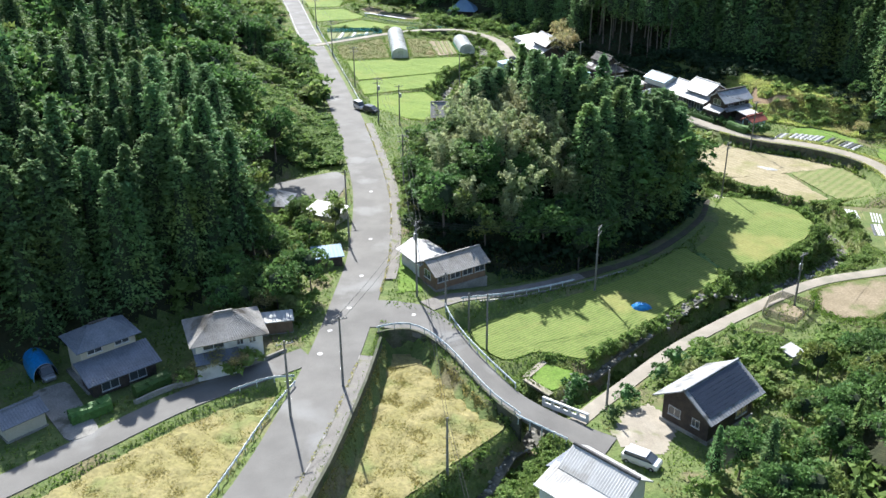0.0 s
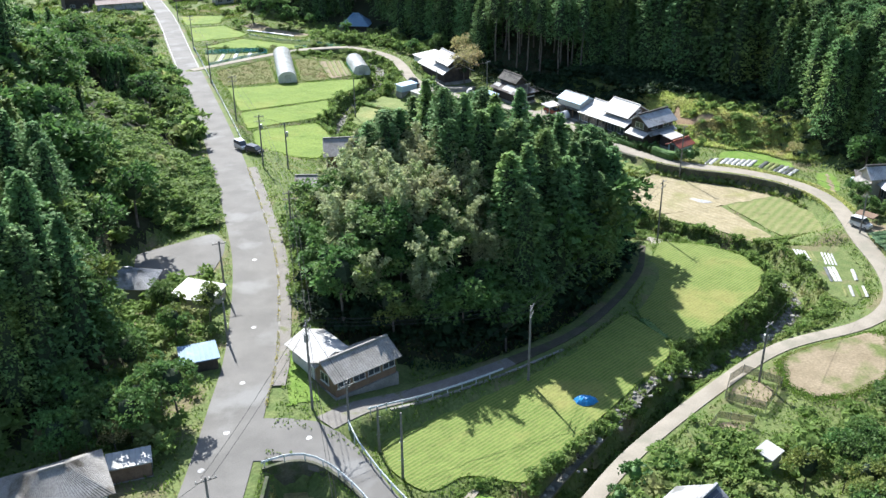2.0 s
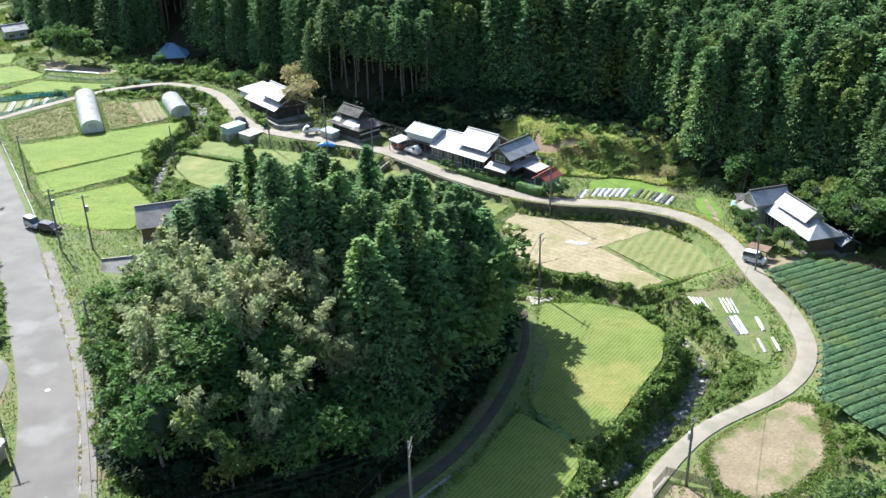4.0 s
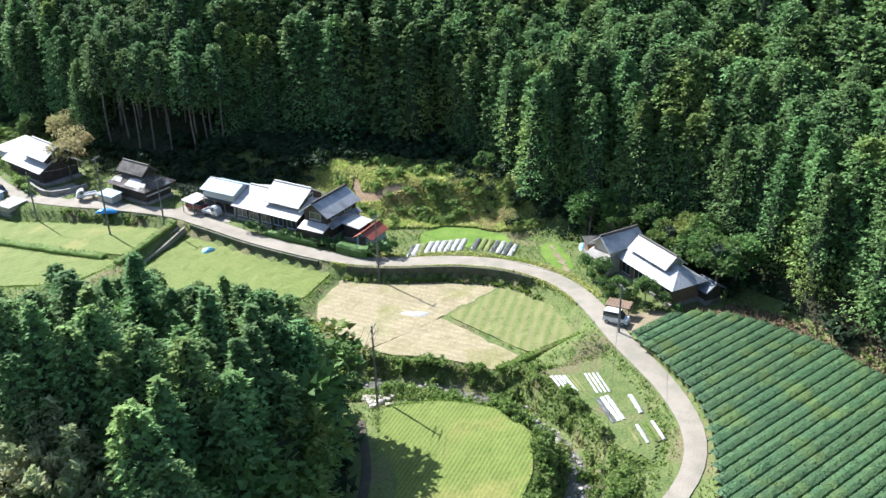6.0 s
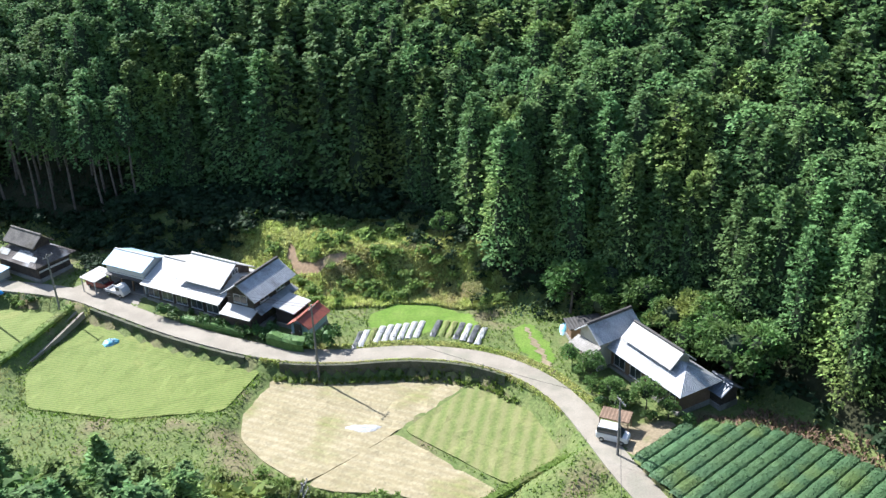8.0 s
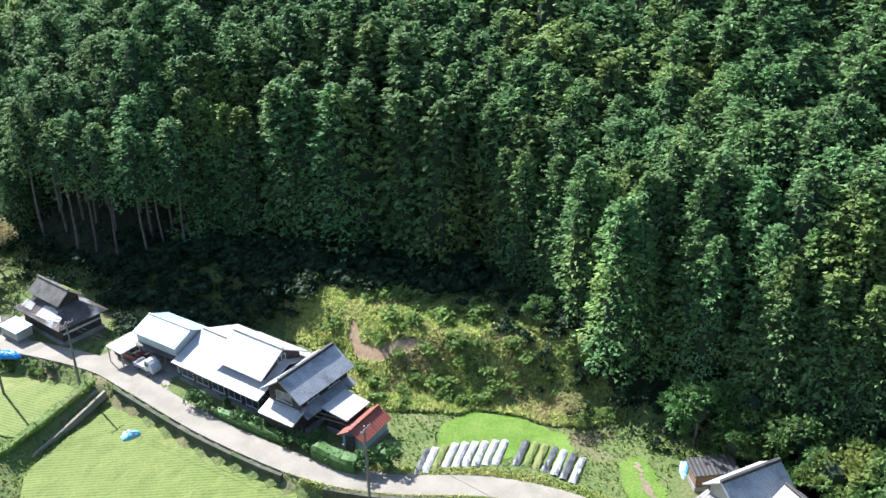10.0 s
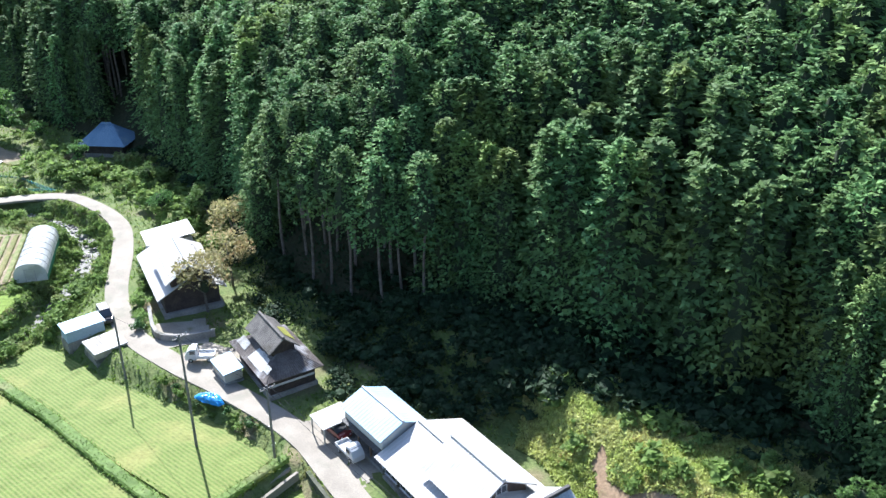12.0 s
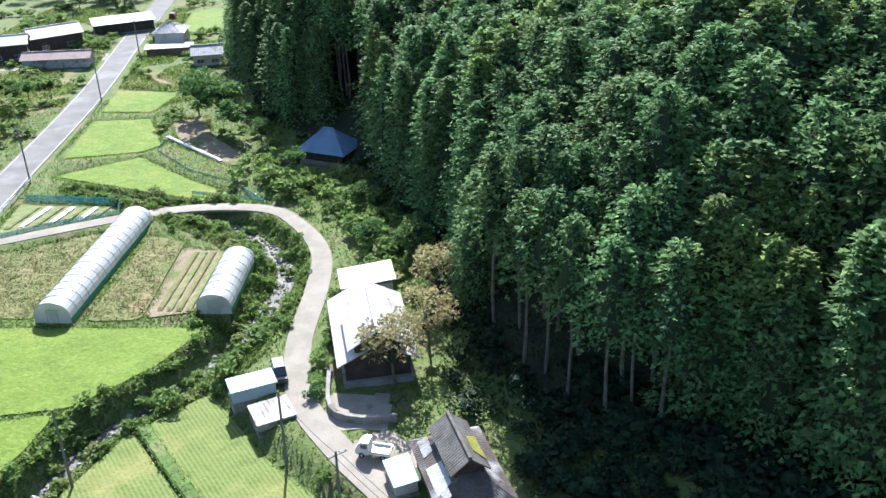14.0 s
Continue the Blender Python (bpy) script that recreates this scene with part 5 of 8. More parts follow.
def cedar_crown(seed, n, H=20.0, R=2.8, low=0.45, size=0.5, taper=0.6, g=1.0):
    """A conifer's crown: whorls of branches hung with flat sprays, the upper ones rising, the lower ones drooping."""
    r = np.random.default_rng(seed)
    R = R * r.uniform(0.88, 1.1)
    span = H * (1 - low)
    nb = int(span * 12.0 / g)
    u = ((np.arange(nb) + r.uniform(0, 1, nb)) / nb) ** 0.92
    ang = np.arange(nb) * 2.4 + r.uniform(-0.4, 0.4, nb)
    lobes = 1 + 0.14 * np.sin(2 * ang + seed) + 0.16 * np.sin(3 * ang + 5 * u + seed * 0.7)
    reach = (R * (1 - u) ** taper * (0.7 + 0.3 * np.minimum(1, u / 0.22)) * lobes * r.uniform(0.72, 1.12, nb) + 0.22)[:, None]
    out = np.stack([np.cos(ang), np.sin(ang), np.zeros(nb)], 1)
    side = np.stack([-np.sin(ang), np.cos(ang), np.zeros(nb)], 1)
    rise = (-0.35 + 1.05 * u)[:, None]
    per = max(4, n // nb)
    t = 1.08 * r.uniform(0, 1, (nb, per)) ** 0.45
    q = r.uniform(-1, 1, (nb, per))
    lat = q * (0.42 * reach * (1.15 - 0.75 * t) + 0.1)
    C = out[:, None] * (reach * t)[..., None] + side[:, None] * lat[..., None]
    C[..., 2] += H * low + (span * 0.97 * u)[:, None] + reach * (rise * t - 0.22 * t ** 2) + r.normal(0, 0.13, (nb, per))
    D = out[:, None] * 0.8 + side[:, None] * (0.8 * q)[..., None]
    D = np.broadcast_to(D, C.shape).copy()
    D[..., 2] += 0.5 * rise - 0.2
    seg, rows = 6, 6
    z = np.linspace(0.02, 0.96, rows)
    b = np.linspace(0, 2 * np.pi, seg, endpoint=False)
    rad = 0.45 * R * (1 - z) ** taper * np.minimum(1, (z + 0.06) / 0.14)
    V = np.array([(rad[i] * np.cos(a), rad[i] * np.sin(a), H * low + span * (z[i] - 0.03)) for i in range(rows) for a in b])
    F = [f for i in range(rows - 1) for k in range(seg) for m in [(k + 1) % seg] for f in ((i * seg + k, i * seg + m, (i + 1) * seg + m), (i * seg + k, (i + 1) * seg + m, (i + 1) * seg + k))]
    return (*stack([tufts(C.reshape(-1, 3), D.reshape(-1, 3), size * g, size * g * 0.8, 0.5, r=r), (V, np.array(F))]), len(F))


def leafy_crown(seed, n, H=9.0, R=3.2, low=0.25, size=0.55, lumps=16, tall=1.0, g=1.0, thin=False):
    """A broad crown of uneven clumps of leaves."""
    r = np.random.default_rng(seed)
    mid = H * (low + (1 - low) * 0.5)
    half = H * (1 - low) * 0.5
    d = r.normal(size=(lumps, 3))
    d[:, 2] = np.abs(d[:, 2]) * 1.1 - 0.35
    d /= np.linalg.norm(d, axis=1, keepdims=True)
    k = r.uniform(0.55, 0.9, (lumps, 1))
    L = d * k * [R, R, half] + [0, 0, mid]
    lr = R * r.uniform(0.28, 0.46, lumps)
    per = max(6, n // lumps)
    e = r.normal(size=(lumps, per, 3))
    e[..., 2] = np.abs(e[..., 2]) * 1.2 - 0.4
    e /= np.linalg.norm(e, axis=2, keepdims=True)
    C = (L[:, None] + e * lr[:, None, None] * r.uniform(0.75, 1.1, (lumps, per, 1)) * [1, 1, 0.85 * tall]).reshape(-1, 3)
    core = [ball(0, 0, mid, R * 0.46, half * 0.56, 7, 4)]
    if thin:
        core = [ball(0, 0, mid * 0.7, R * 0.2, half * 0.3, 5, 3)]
    D = e.reshape(-1, 3) + [0, 0, -0.1]
    return (*stack([tufts(C, D, size * g, size * g * 0.9, 0.8, r=r)] + core), sum(len(c[1]) for c in core))


def plume_crown(seed, n, H=11.0, R=1.6, g=1.0):
    """Bamboo: a few arching culms hung with fine leaves."""
    r = np.random.default_rng(seed)
    C, D = [], []
    for i in range(10):
        a, lean = i * 0.63 + r.uniform(-0.3, 0.3), r.uniform(0.5, 1.5)
        h = H * r.uniform(0.7, 1.05)
        t = r.uniform(0.25, 1, n // 10) ** 0.8
        off = r.uniform(0.1, 1.1)
        x = np.cos(a) * (off + lean * R * t ** 2.5)
        y = np.sin(a) * (off + lean * R * t ** 2.5)
        c = np.stack([x, y, h * (t - 0.12 * t ** 5)], 1) + r.normal(0, 0.55, (len(t), 3)) * (1.25 - t)[:, None]
        C.append(c)
        D.append(np.column_stack([np.full(len(t), np.cos(a)), np.full(len(t), np.sin(a)), np.full(len(t), -0.7)]) + r.normal(0, 0.5, (len(t), 3)))
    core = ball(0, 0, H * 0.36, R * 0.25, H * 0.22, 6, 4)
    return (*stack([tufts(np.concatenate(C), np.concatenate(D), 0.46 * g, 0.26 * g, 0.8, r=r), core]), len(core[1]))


def trunk_bits(H, r0, seed, limbs=0):
    r = np.random.default_rng(seed)
    z = np.linspace(-0.6, H, 6)
    P = np.column_stack([0.12 * np.sin(z * 0.5 + seed), 0.12 * np.cos(z * 0.4 + seed), z])
    bits = [tube(P, np.linspace(r0, r0 * 0.3, 6), 6)]
    for i in range(limbs):
        a, h = r.uniform(0, 6.28), H * r.uniform(0.4, 0.8)
        p = np.array([0, 0, h])
        d = np.array([np.cos(a), np.sin(a), 0.9])
        bits.append(tube([p, p + d * H * 0.16, p + d * H * 0.3 + [0, 0, 0.4]], [r0 * 0.5, r0 * 0.3, r0 * 0.12], 6))
    return stack(bits)


KINDS = {
    "cedar_tree": dict(mat=M_CEDAR, crown=lambda s, n, g: cedar_crown(s, n, 20.0, 4.0, 0.56, 0.43, 0.55, g=g), H=20.0, trunk=(18.5, 0.22, 0), label="tall plantation cedar with dense dark green crown"),
    "edge_cedar": dict(mat=M_CEDAR, crown=lambda s, n, g: cedar_crown(s, n, 20.0, 3.6, 0.54, 0.43, 0.55, g=g), H=20.0, trunk=(18.5, 0.2, 0), label="cedar with bare straight trunk and high green crown"),
    "skirted_cedar": dict(mat=M_CEDAR, crown=lambda s, n, g: cedar_crown(s, n, 20.0, 3.8, 0.05, 0.46, 0.55, g=g), H=20.0, trunk=(18.5, 0.22, 0), label="tall cedar at the wood's edge, green to the ground"),
    "pointed_cedar": dict(mat=M_CEDAR, crown=lambda s, n, g: cedar_crown(s, n, 15.0, 2.7, 0.08, 0.46, 0.85, g=g), H=15.0, trunk=(14.0, 0.2, 0), label="pointed conifer green to the ground"),
    "broadleaf_tree": dict(mat=M_BROAD, crown=lambda s, n, g: leafy_crown(s, n, 10.0, 3.4, 0.22, 0.5, g=g), H=10.0, trunk=(8.0, 0.2, 4), label="broadleaf tree with rounded lumpy green crown"),
    "bamboo_clump": dict(mat=M_BAMBOO, crown=lambda s, n, g: plume_crown(s, n, g=g), H=11.0, trunk=(9.0, 0.06, 0), label="clump of arching yellow-green bamboo"),
    "bush": dict(mat=M_SHRUB, crown=lambda s, n, g: leafy_crown(s, n, 2.4, 1.5, 0.0, 0.4, 10, g=g), H=2.4, trunk=(1.4, 0.06, 3), label="leafy green bush on the bank"),
    "autumn_tree": dict(mat=M_AUTUMN, crown=lambda s, n, g: leafy_crown(s, n, 6.0, 2.3, 0.2, 0.24, 18, g=g, thin=True), H=6.0, trunk=(4.5, 0.14, 4), label="small tree with yellow and orange autumn leaves"),
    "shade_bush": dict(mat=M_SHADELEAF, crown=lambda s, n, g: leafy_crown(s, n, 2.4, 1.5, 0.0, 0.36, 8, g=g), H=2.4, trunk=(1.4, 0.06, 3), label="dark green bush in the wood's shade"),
    "round_shrub": dict(mat=M_HEDGE, crown=lambda s, n, g: leafy_crown(s, n, 2.6, 1.5, 0.0, 0.3, 9, g=g), H=2.6, trunk=(1.4, 0.07, 2), label="clipped round evergreen shrub"),
}
VARIANTS, LOOK_AT = 5, {}
for name, k in KINDS.items():
    full = {"cedar_tree": 1600, "edge_cedar": 1500, "skirted_cedar": 3200, "pointed_cedar": 1700, "broadleaf_tree": 1400, "bamboo_clump": 1800, "bush": 220, "shade_bush": 220, "autumn_tree": 1500, "round_shrub": 500}[name]
    k["arrays"] = [[k["crown"](11 + 7 * s + len(name), int(full * q), q ** -0.45) for q in (1.0, 0.55, 0.3)] for s in range(VARIANTS)]
    k["trunks"] = [trunk_bits(k["trunk"][0], k["trunk"][1], s, k["trunk"][2]) for s in range(VARIANTS)]
    k["spots"] = []


def plant(kind, x, y, h, wide=1.0, sink=0.0):
    KINDS[kind]["spots"].append((x, y, h, wide, sink))


def scatter(outline, step, jitter=0.42, seed=1):
    r = np.random.default_rng(seed)
    P = np.asarray(outline, float)
    lo, hi = P.min(0), P.max(0)
    lo, hi = np.maximum(lo, [-120, -40]), np.minimum(hi, [240, 470])
    gx, gy = np.meshgrid(np.arange(lo[0], hi[0], step), np.arange(lo[1], hi[1], step * 0.9))
    gx = gx + (np.arange(gx.shape[0]) % 2)[:, None] * step * 0.5
    gx, gy = gx.ravel() + r.uniform(-jitter, jitter, gx.size) * step, gy.ravel() + r.uniform(-jitter, jitter, gy.size) * step
    d = poly_dist(gx, gy, outline)
    keep = d > 0.3
    return gx[keep], gy[keep], d[keep], r


SOLID = [(-33.6, 84, 3.5), (85.3, 202.9, 9.5), (79.3, 212, 6), (89, 193.4, 6), (91, 186.5, 4.5), (114.6, 150.4, 4.8), (114.4, 145, 4.8), (115.2, 155.2, 4.6), (115.6, 160.2, 4.4), (117, 141, 3), (69.7, 228, 6.2), (58.6, 251.2, 8.5), (56.6, 262.6, 4.5), (43.6, 309, 7), (16, 113, 7), (-13, 94.9, 6), (-26.6, 94.2, 7), (40.5, 80.6, 6.5), (25, 67.6, 7), (-10.2, 139.6, 4.2), (-1.4, 134.4, 3.4), (-1.2, 118.6, 3.4), (29.4, 194, 9), (19, 178, 5.5)]


LAWNS = [LAWN_1, LAWN_2, OCHRE] + YARDS


def clear_of(X, Y, margin=0.0):
    """Which spots are off the roads, fields and houses."""
    X, Y = np.asarray(X, float), np.asarray(Y, float)
    ok = np.ones(X.shape, bool)
    for a, b, c in SOLID:
        ok &= (X - a) ** 2 + (Y - b) ** 2 >= (c + margin) ** 2
    for l, h in ROADS:
        ok &= line_dist(X, Y, l[::2])[0] > h + 0.7 + margin
    for o in LAWNS:
        ok &= poly_dist(X, Y, o) < 0.2
    for o, _ in list(FIELDS.values()) + list(HARD.values()):
        P = np.asarray(o)
        lo, hi = P.min(0) - 3, P.max(0) + 3
        near = ok & (X > lo[0]) & (X < hi[0]) & (Y > lo[1]) & (Y < hi[1])
        if near.any():
            ok[near] = poly_dist(X[near], Y[near], o) < -0.5 - margin * 0.3
    return ok


# east hill: cedar plantation in even ranks
BARE_EDGE = [(70, 256), (74, 246), (80, 236), (89, 231), (91, 239), (82, 249), (77, 262)]
SCRUB = [(34, 71.5), (38, 73.5), (47, 77), (50, 84), (55, 89), (63, 97), (70, 99.5), (85, 99.5), (100, 99), (108, 100), (108, 62), (33, 54)]
x, y, d, r = scatter(EAST, 3.75, seed=3)
ok = clear_of(x, y, 2.2) & (d < 64) & (y > 100) & (poly_dist(x, y, SCRUB) < 0)
bare = poly_dist(x, y, BARE_EDGE) > 0
for a, b, c, g in zip(x[ok], y[ok], d[ok], bare[ok]):
    if g:
        plant("edge_cedar", a, b, r.uniform(18.5, 23), r.uniform(1.0, 1.15))
        continue
    if c < 2.5:
        plant("shade_bush", a, b, r.uniform(1.4, 3.2), 1.3)
        continue
    q = r.random()
    kind = "skirted_cedar" if c < 9 or (95 < a < 119 and 196 < b < 234 and c < 16) else ("cedar_tree" if q < 0.9 else ("skirted_cedar" if q < 0.96 else "broadleaf_tree"))
    h = (23.5 if 84 < a < 120 and 205 < b < 248 and c < 16 else (20.3 if c > 7 else 18.0)) + 2.6 * float(wobble(a, b, 0.028)) + r.uniform(-1.6, 1.6)
    plant(kind, a, b, h * (0.65 if kind == "broadleaf_tree" else 1.0), r.uniform(1.0, 1.3))
x, y, d, r = scatter(SCRUB, 3.0, seed=4)
ok = clear_of(x, y, 1.2) & (y > 58)
for a, b, c in zip(x[ok], y[ok], d[ok]):
    q = r.random()
    if c < 2.5 or q < 0.4:
        plant("bush", a, b, r.uniform(1.2, 3.2), r.uniform(1.0, 1.4))
    elif q < 0.88:
        plant("broadleaf_tree", a, b, r.uniform(4.0, 7.5), r.uniform(0.9, 1.2))
    else:
        plant("pointed_cedar", a, b, r.uniform(6, 10), 1.0)
x, y, d, r = scatter([(36, 44), (44, 52), (108, 60), (113, 98), (122, 98), (122, 60), (90, 44)], 5.5, seed=14)
for a, b in zip(x, y):
    plant("cedar_tree" if r.random() < 0.7 else "broadleaf_tree", a, b, r.uniform(12, 18), 1.5)
# west hill: mixed wood
x, y, d, r = scatter(WEST, 4.2, seed=5)
KUDZU = [(1.4, 160), (1.3, 174), (-0.4, 194), (-11, 194), (-20, 184), (-21, 168), (-14, 158)]
ok = clear_of(x, y, 1.5) & (x > np.where(y < 250, -74, -100)) & (d < 82) & (poly_dist(x, y, KUDZU) < 0)
for a, b, c in zip(x[ok], y[ok], d[ok]):
    if c < 2.2:
        plant("bush", a, b, r.uniform(1.5, 3), 1.2)
        continue
    q = r.random()
    if -27 < a < -4 and 188 < b < 216:
        plant("bush", a, b, r.uniform(1.5, 3.5), 1.5)
        continue
    if b < 118 and c < 12:
        plant("skirted_cedar" if q < 0.6 else "pointed_cedar", a, b, r.uniform(15, 19), 1.15)
    elif b > 185 or c < 6:
        plant("broadleaf_tree" if q < 0.8 else "pointed_cedar", a, b, r.uniform(7, 11.5), r.uniform(0.95, 1.2))
    else:
        leafy = 0.85 if b > 152 and a < -14 else (0.5 if a > -24 else 0.32)
        kind = "broadleaf_tree" if q < leafy else ("pointed_cedar" if q < leafy + 0.4 * (1 - leafy) else "skirted_cedar")
        plant(kind, a, b, r.uniform(9, 13.5) if kind == "broadleaf_tree" else r.uniform(13, 18), r.uniform(1.0, 1.25))
x, y, d, r = scatter(KUDZU, 1.5, seed=15)
ok = (line_dist(x, y, ROAD)[0] > 4.2) & (poly_dist(x, y, HARD["parking"][0]) < -1.0)
for a, b in zip(x[ok], y[ok]):
    plant("bush", a, b, r.uniform(0.8, 1.7), r.uniform(1.5, 2.2))
x, y, d, r = scatter([(-11, 258), (-15, 300), (-20, 345), (-60, 345), (-60, 268), (-30, 264)], 4.6, seed=16)
for a, b in zip(x, y):
    if r.random() < 0.75:
        plant("broadleaf_tree" if r.random() < 0.5 else "bush", a, b, r.uniform(2.2, 5.5), 1.2)
VERGE = [(-0.9, 197), (-3.2, 225), (-5.8, 245), (-8, 262), (-18, 262), (-12, 236), (-7, 205)]
x, y, d, r = scatter(VERGE, 2.6, seed=17)
for a, b, c in zip(x, y, d):
    plant("broadleaf_tree" if r.random() < 0.7 else "bush", a, b, r.uniform(3.0, 7.0) if c > 1 else r.uniform(2, 3.5), 1.1)
# garden trees between the road and the west wood
GARDEN = [(-17, 103), (-9, 101.5), (-4.5, 104), (-1.2, 112), (1.0, 125), (2.2, 140), (-3, 142), (-14, 140), (-12, 118)]
x, y, d, r = scatter(GARDEN, 2.5, seed=6)
ok = clear_of(x, y, 0.2)
for a, b, c in zip(x[ok], y[ok], d[ok]):
    q = r.random()
    if -6 < a < 2 and 111.5 < b < 121.5:
        plant("bush", a, b, r.uniform(0.6, 1.3), 1.0)
    elif q < 0.35 or (120 < b < 142 and a > -14) and q < 0.88:
        plant("bush", a, b, r.uniform(1.2, 2.6), 1.1)
    elif q < 0.8:
        plant("broadleaf_tree", a, b, r.uniform(4.5, 8), 1.0)
    else:
        plant("broadleaf_tree", a, b, r.uniform(3.5, 6), 0.95)
# knoll: bamboo and broadleaf in front, cedars on the far side
x, y, d, r = scatter(KNOLL, 3.2, seed=8)
for a, b, c in zip(x, y, d):
    q = r.random()
    if (a > 38 or a > 31 and b > 136) and c > 2:
        low = 0.6 if b > 156 else (0.8 if b > 148 else 1.0)
        plant("skirted_cedar" if q < 0.6 else ("pointed_cedar" if q < 0.8 else "broadleaf_tree"), a, b, low * (r.uniform(16, 19) if c < 7 and b < 143 else r.uniform(12.5, 16.5)) * (0.75 if q > 0.8 else 1.0), 1.3)
    elif 17 < a <= 38 and 120 < b < 148 and c > 2.5:
        plant("bamboo_clump" if q < 0.6 else "broadleaf_tree", a, b, r.uniform(8.5, 12) if q < 0.6 else r.uniform(5.5, 8), 1.3)
    else:
        plant("broadleaf_tree", a, b, r.uniform(6, 10) if b < 148 else r.uniform(3.5, 5.5), r.uniform(1.0, 1.3))
x, y, d, r = scatter(KNOLL, 1.7, seed=18)
for a, b, c in zip(x, y, d):
    if c < 3.4 and b < 150 and line_dist(np.array([a]), np.array([b]), PATH_HILL)[0][0] > 1.7:
        plant("shade_bush", a, b, r.uniform(1.4, 3.4), 1.3)
for a, b, h in ((109.0, 152.6, 4.2), (108.2, 148.6, 3.6), (109.6, 145.0, 4.4), (107.6, 151.0, 2.6), (110.2, 142.4, 3.0), (109.8, 156.4, 3.4), (106.9, 146.6, 2.6)):
    plant("broadleaf_tree", a, b, h, 1.15)
for a, b, h in ((108.6, 150.6, 1.6), (109.6, 147.2, 1.7), (108.4, 143.4, 1.6), (110.4, 150.0, 1.5), (111.0, 140.6, 1.5), (108.9, 154.6, 1.6), (106.8, 149.0, 1.2)):
    plant("round_shrub", a, b, h)
r = np.random.default_rng(19)
for b in np.arange(121, 160, 0.9):
    plant("bush", 12.2 + r.normal(0, 0.5), b, r.uniform(0.8, 2.2), 1.2)
for a, b, h in ((25.2, 143.5, 12.5), (27.6, 145.2, 11.5), (23.4, 145.8, 11), (26.0, 147.8, 10.5)):
    plant("skirted_cedar", a, b, h, 1.7)
# shrubs along the stream, the lanes and round the houses
r = np.random.default_rng(21)
T = np.gradient(RIVER, axis=0)
T /= np.linalg.norm(T, axis=1, keepdims=True)
o = np.where(r.random((len(RIVER), 24)) < 0.5, -1, 1) * r.uniform(1.9, 5.2, (len(RIVER), 24))
X = (RIVER[:, :1] + T[:, 1:] * o + r.uniform(-2, 2, o.shape)).ravel()
Y = (RIVER[:, 1:] - T[:, :1] * o + r.uniform(-2, 2, o.shape)).ravel()
ok = clear_of(X, Y, -0.3)
for a, b in zip(X[ok], Y[ok]):
    plant("bush", a, b, r.uniform(0.6, 1.5), r.uniform(0.9, 1.4), 0.1)
SLOPE = [(92.5, 207), (95, 191), (101, 186), (107, 180.5), (112, 175), (116, 174), (116, 186), (112, 198), (104, 210), (96, 214)]
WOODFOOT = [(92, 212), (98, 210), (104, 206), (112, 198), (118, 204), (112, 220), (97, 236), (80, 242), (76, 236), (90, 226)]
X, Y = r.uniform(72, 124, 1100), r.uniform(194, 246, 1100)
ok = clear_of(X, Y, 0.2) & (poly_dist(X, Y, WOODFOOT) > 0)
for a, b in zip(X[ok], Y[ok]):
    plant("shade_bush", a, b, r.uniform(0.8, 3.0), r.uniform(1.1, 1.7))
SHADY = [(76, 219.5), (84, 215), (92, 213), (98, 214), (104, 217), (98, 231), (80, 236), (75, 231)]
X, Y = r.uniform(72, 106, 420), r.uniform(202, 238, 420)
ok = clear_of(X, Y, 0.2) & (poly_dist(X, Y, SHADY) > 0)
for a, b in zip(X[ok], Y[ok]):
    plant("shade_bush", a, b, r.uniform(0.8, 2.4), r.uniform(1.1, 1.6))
X, Y = r.uniform(92, 122, 600), r.uniform(170, 213, 600)
ok = clear_of(X, Y, 0.6) & (poly_dist(X, Y, SLOPE) > 0) & (r.random(600) < 0.32)
for a, b in zip(X[ok], Y[ok]):
    plant("bush", a, b, r.uniform(0.6, 2.0), r.uniform(1.1, 1.7))
X, Y = r.uniform(42, 122, 1500), r.uniform(140, 300, 1500)
e = poly_dist(X, Y, EAST)
ok = clear_of(X, Y, 0.8) & (e > -5) & (e < 3)
for a, b in zip(X[ok], Y[ok]):
    plant("shade_bush" if b < 262 else "bush", a, b, r.uniform(0.7, 2.2), r.uniform(1.0, 1.5))
X, Y = r.uniform(-70, 30, 1400), r.uniform(318, 450, 1400)
ok = clear_of(X, Y, 0.4) & (poly_dist(X, Y, EAST) < 0) & ((wobble(X, Y, 0.05) > 0.12) | (line_dist(X, Y, ROAD)[0] < 6))
for a, b in zip(X[ok], Y[ok]):
    plant("bush", a, b, r.uniform(0.6, 2.0), r.uniform(1.1, 1.8))
edge = resample([(30.4, 93.4), (40.6, 100.6), (55.2, 111.6), (62.0, 117.4), (75.8, 126.6), (80.3, 132.2), (80.0, 138.8)], 0.7)
for a, b in edge:
    plant("bush", a + r.normal(0, 0.25), b + r.normal(0, 0.25) - 0.4, r.uniform(1.2, 2.1), 0.9)
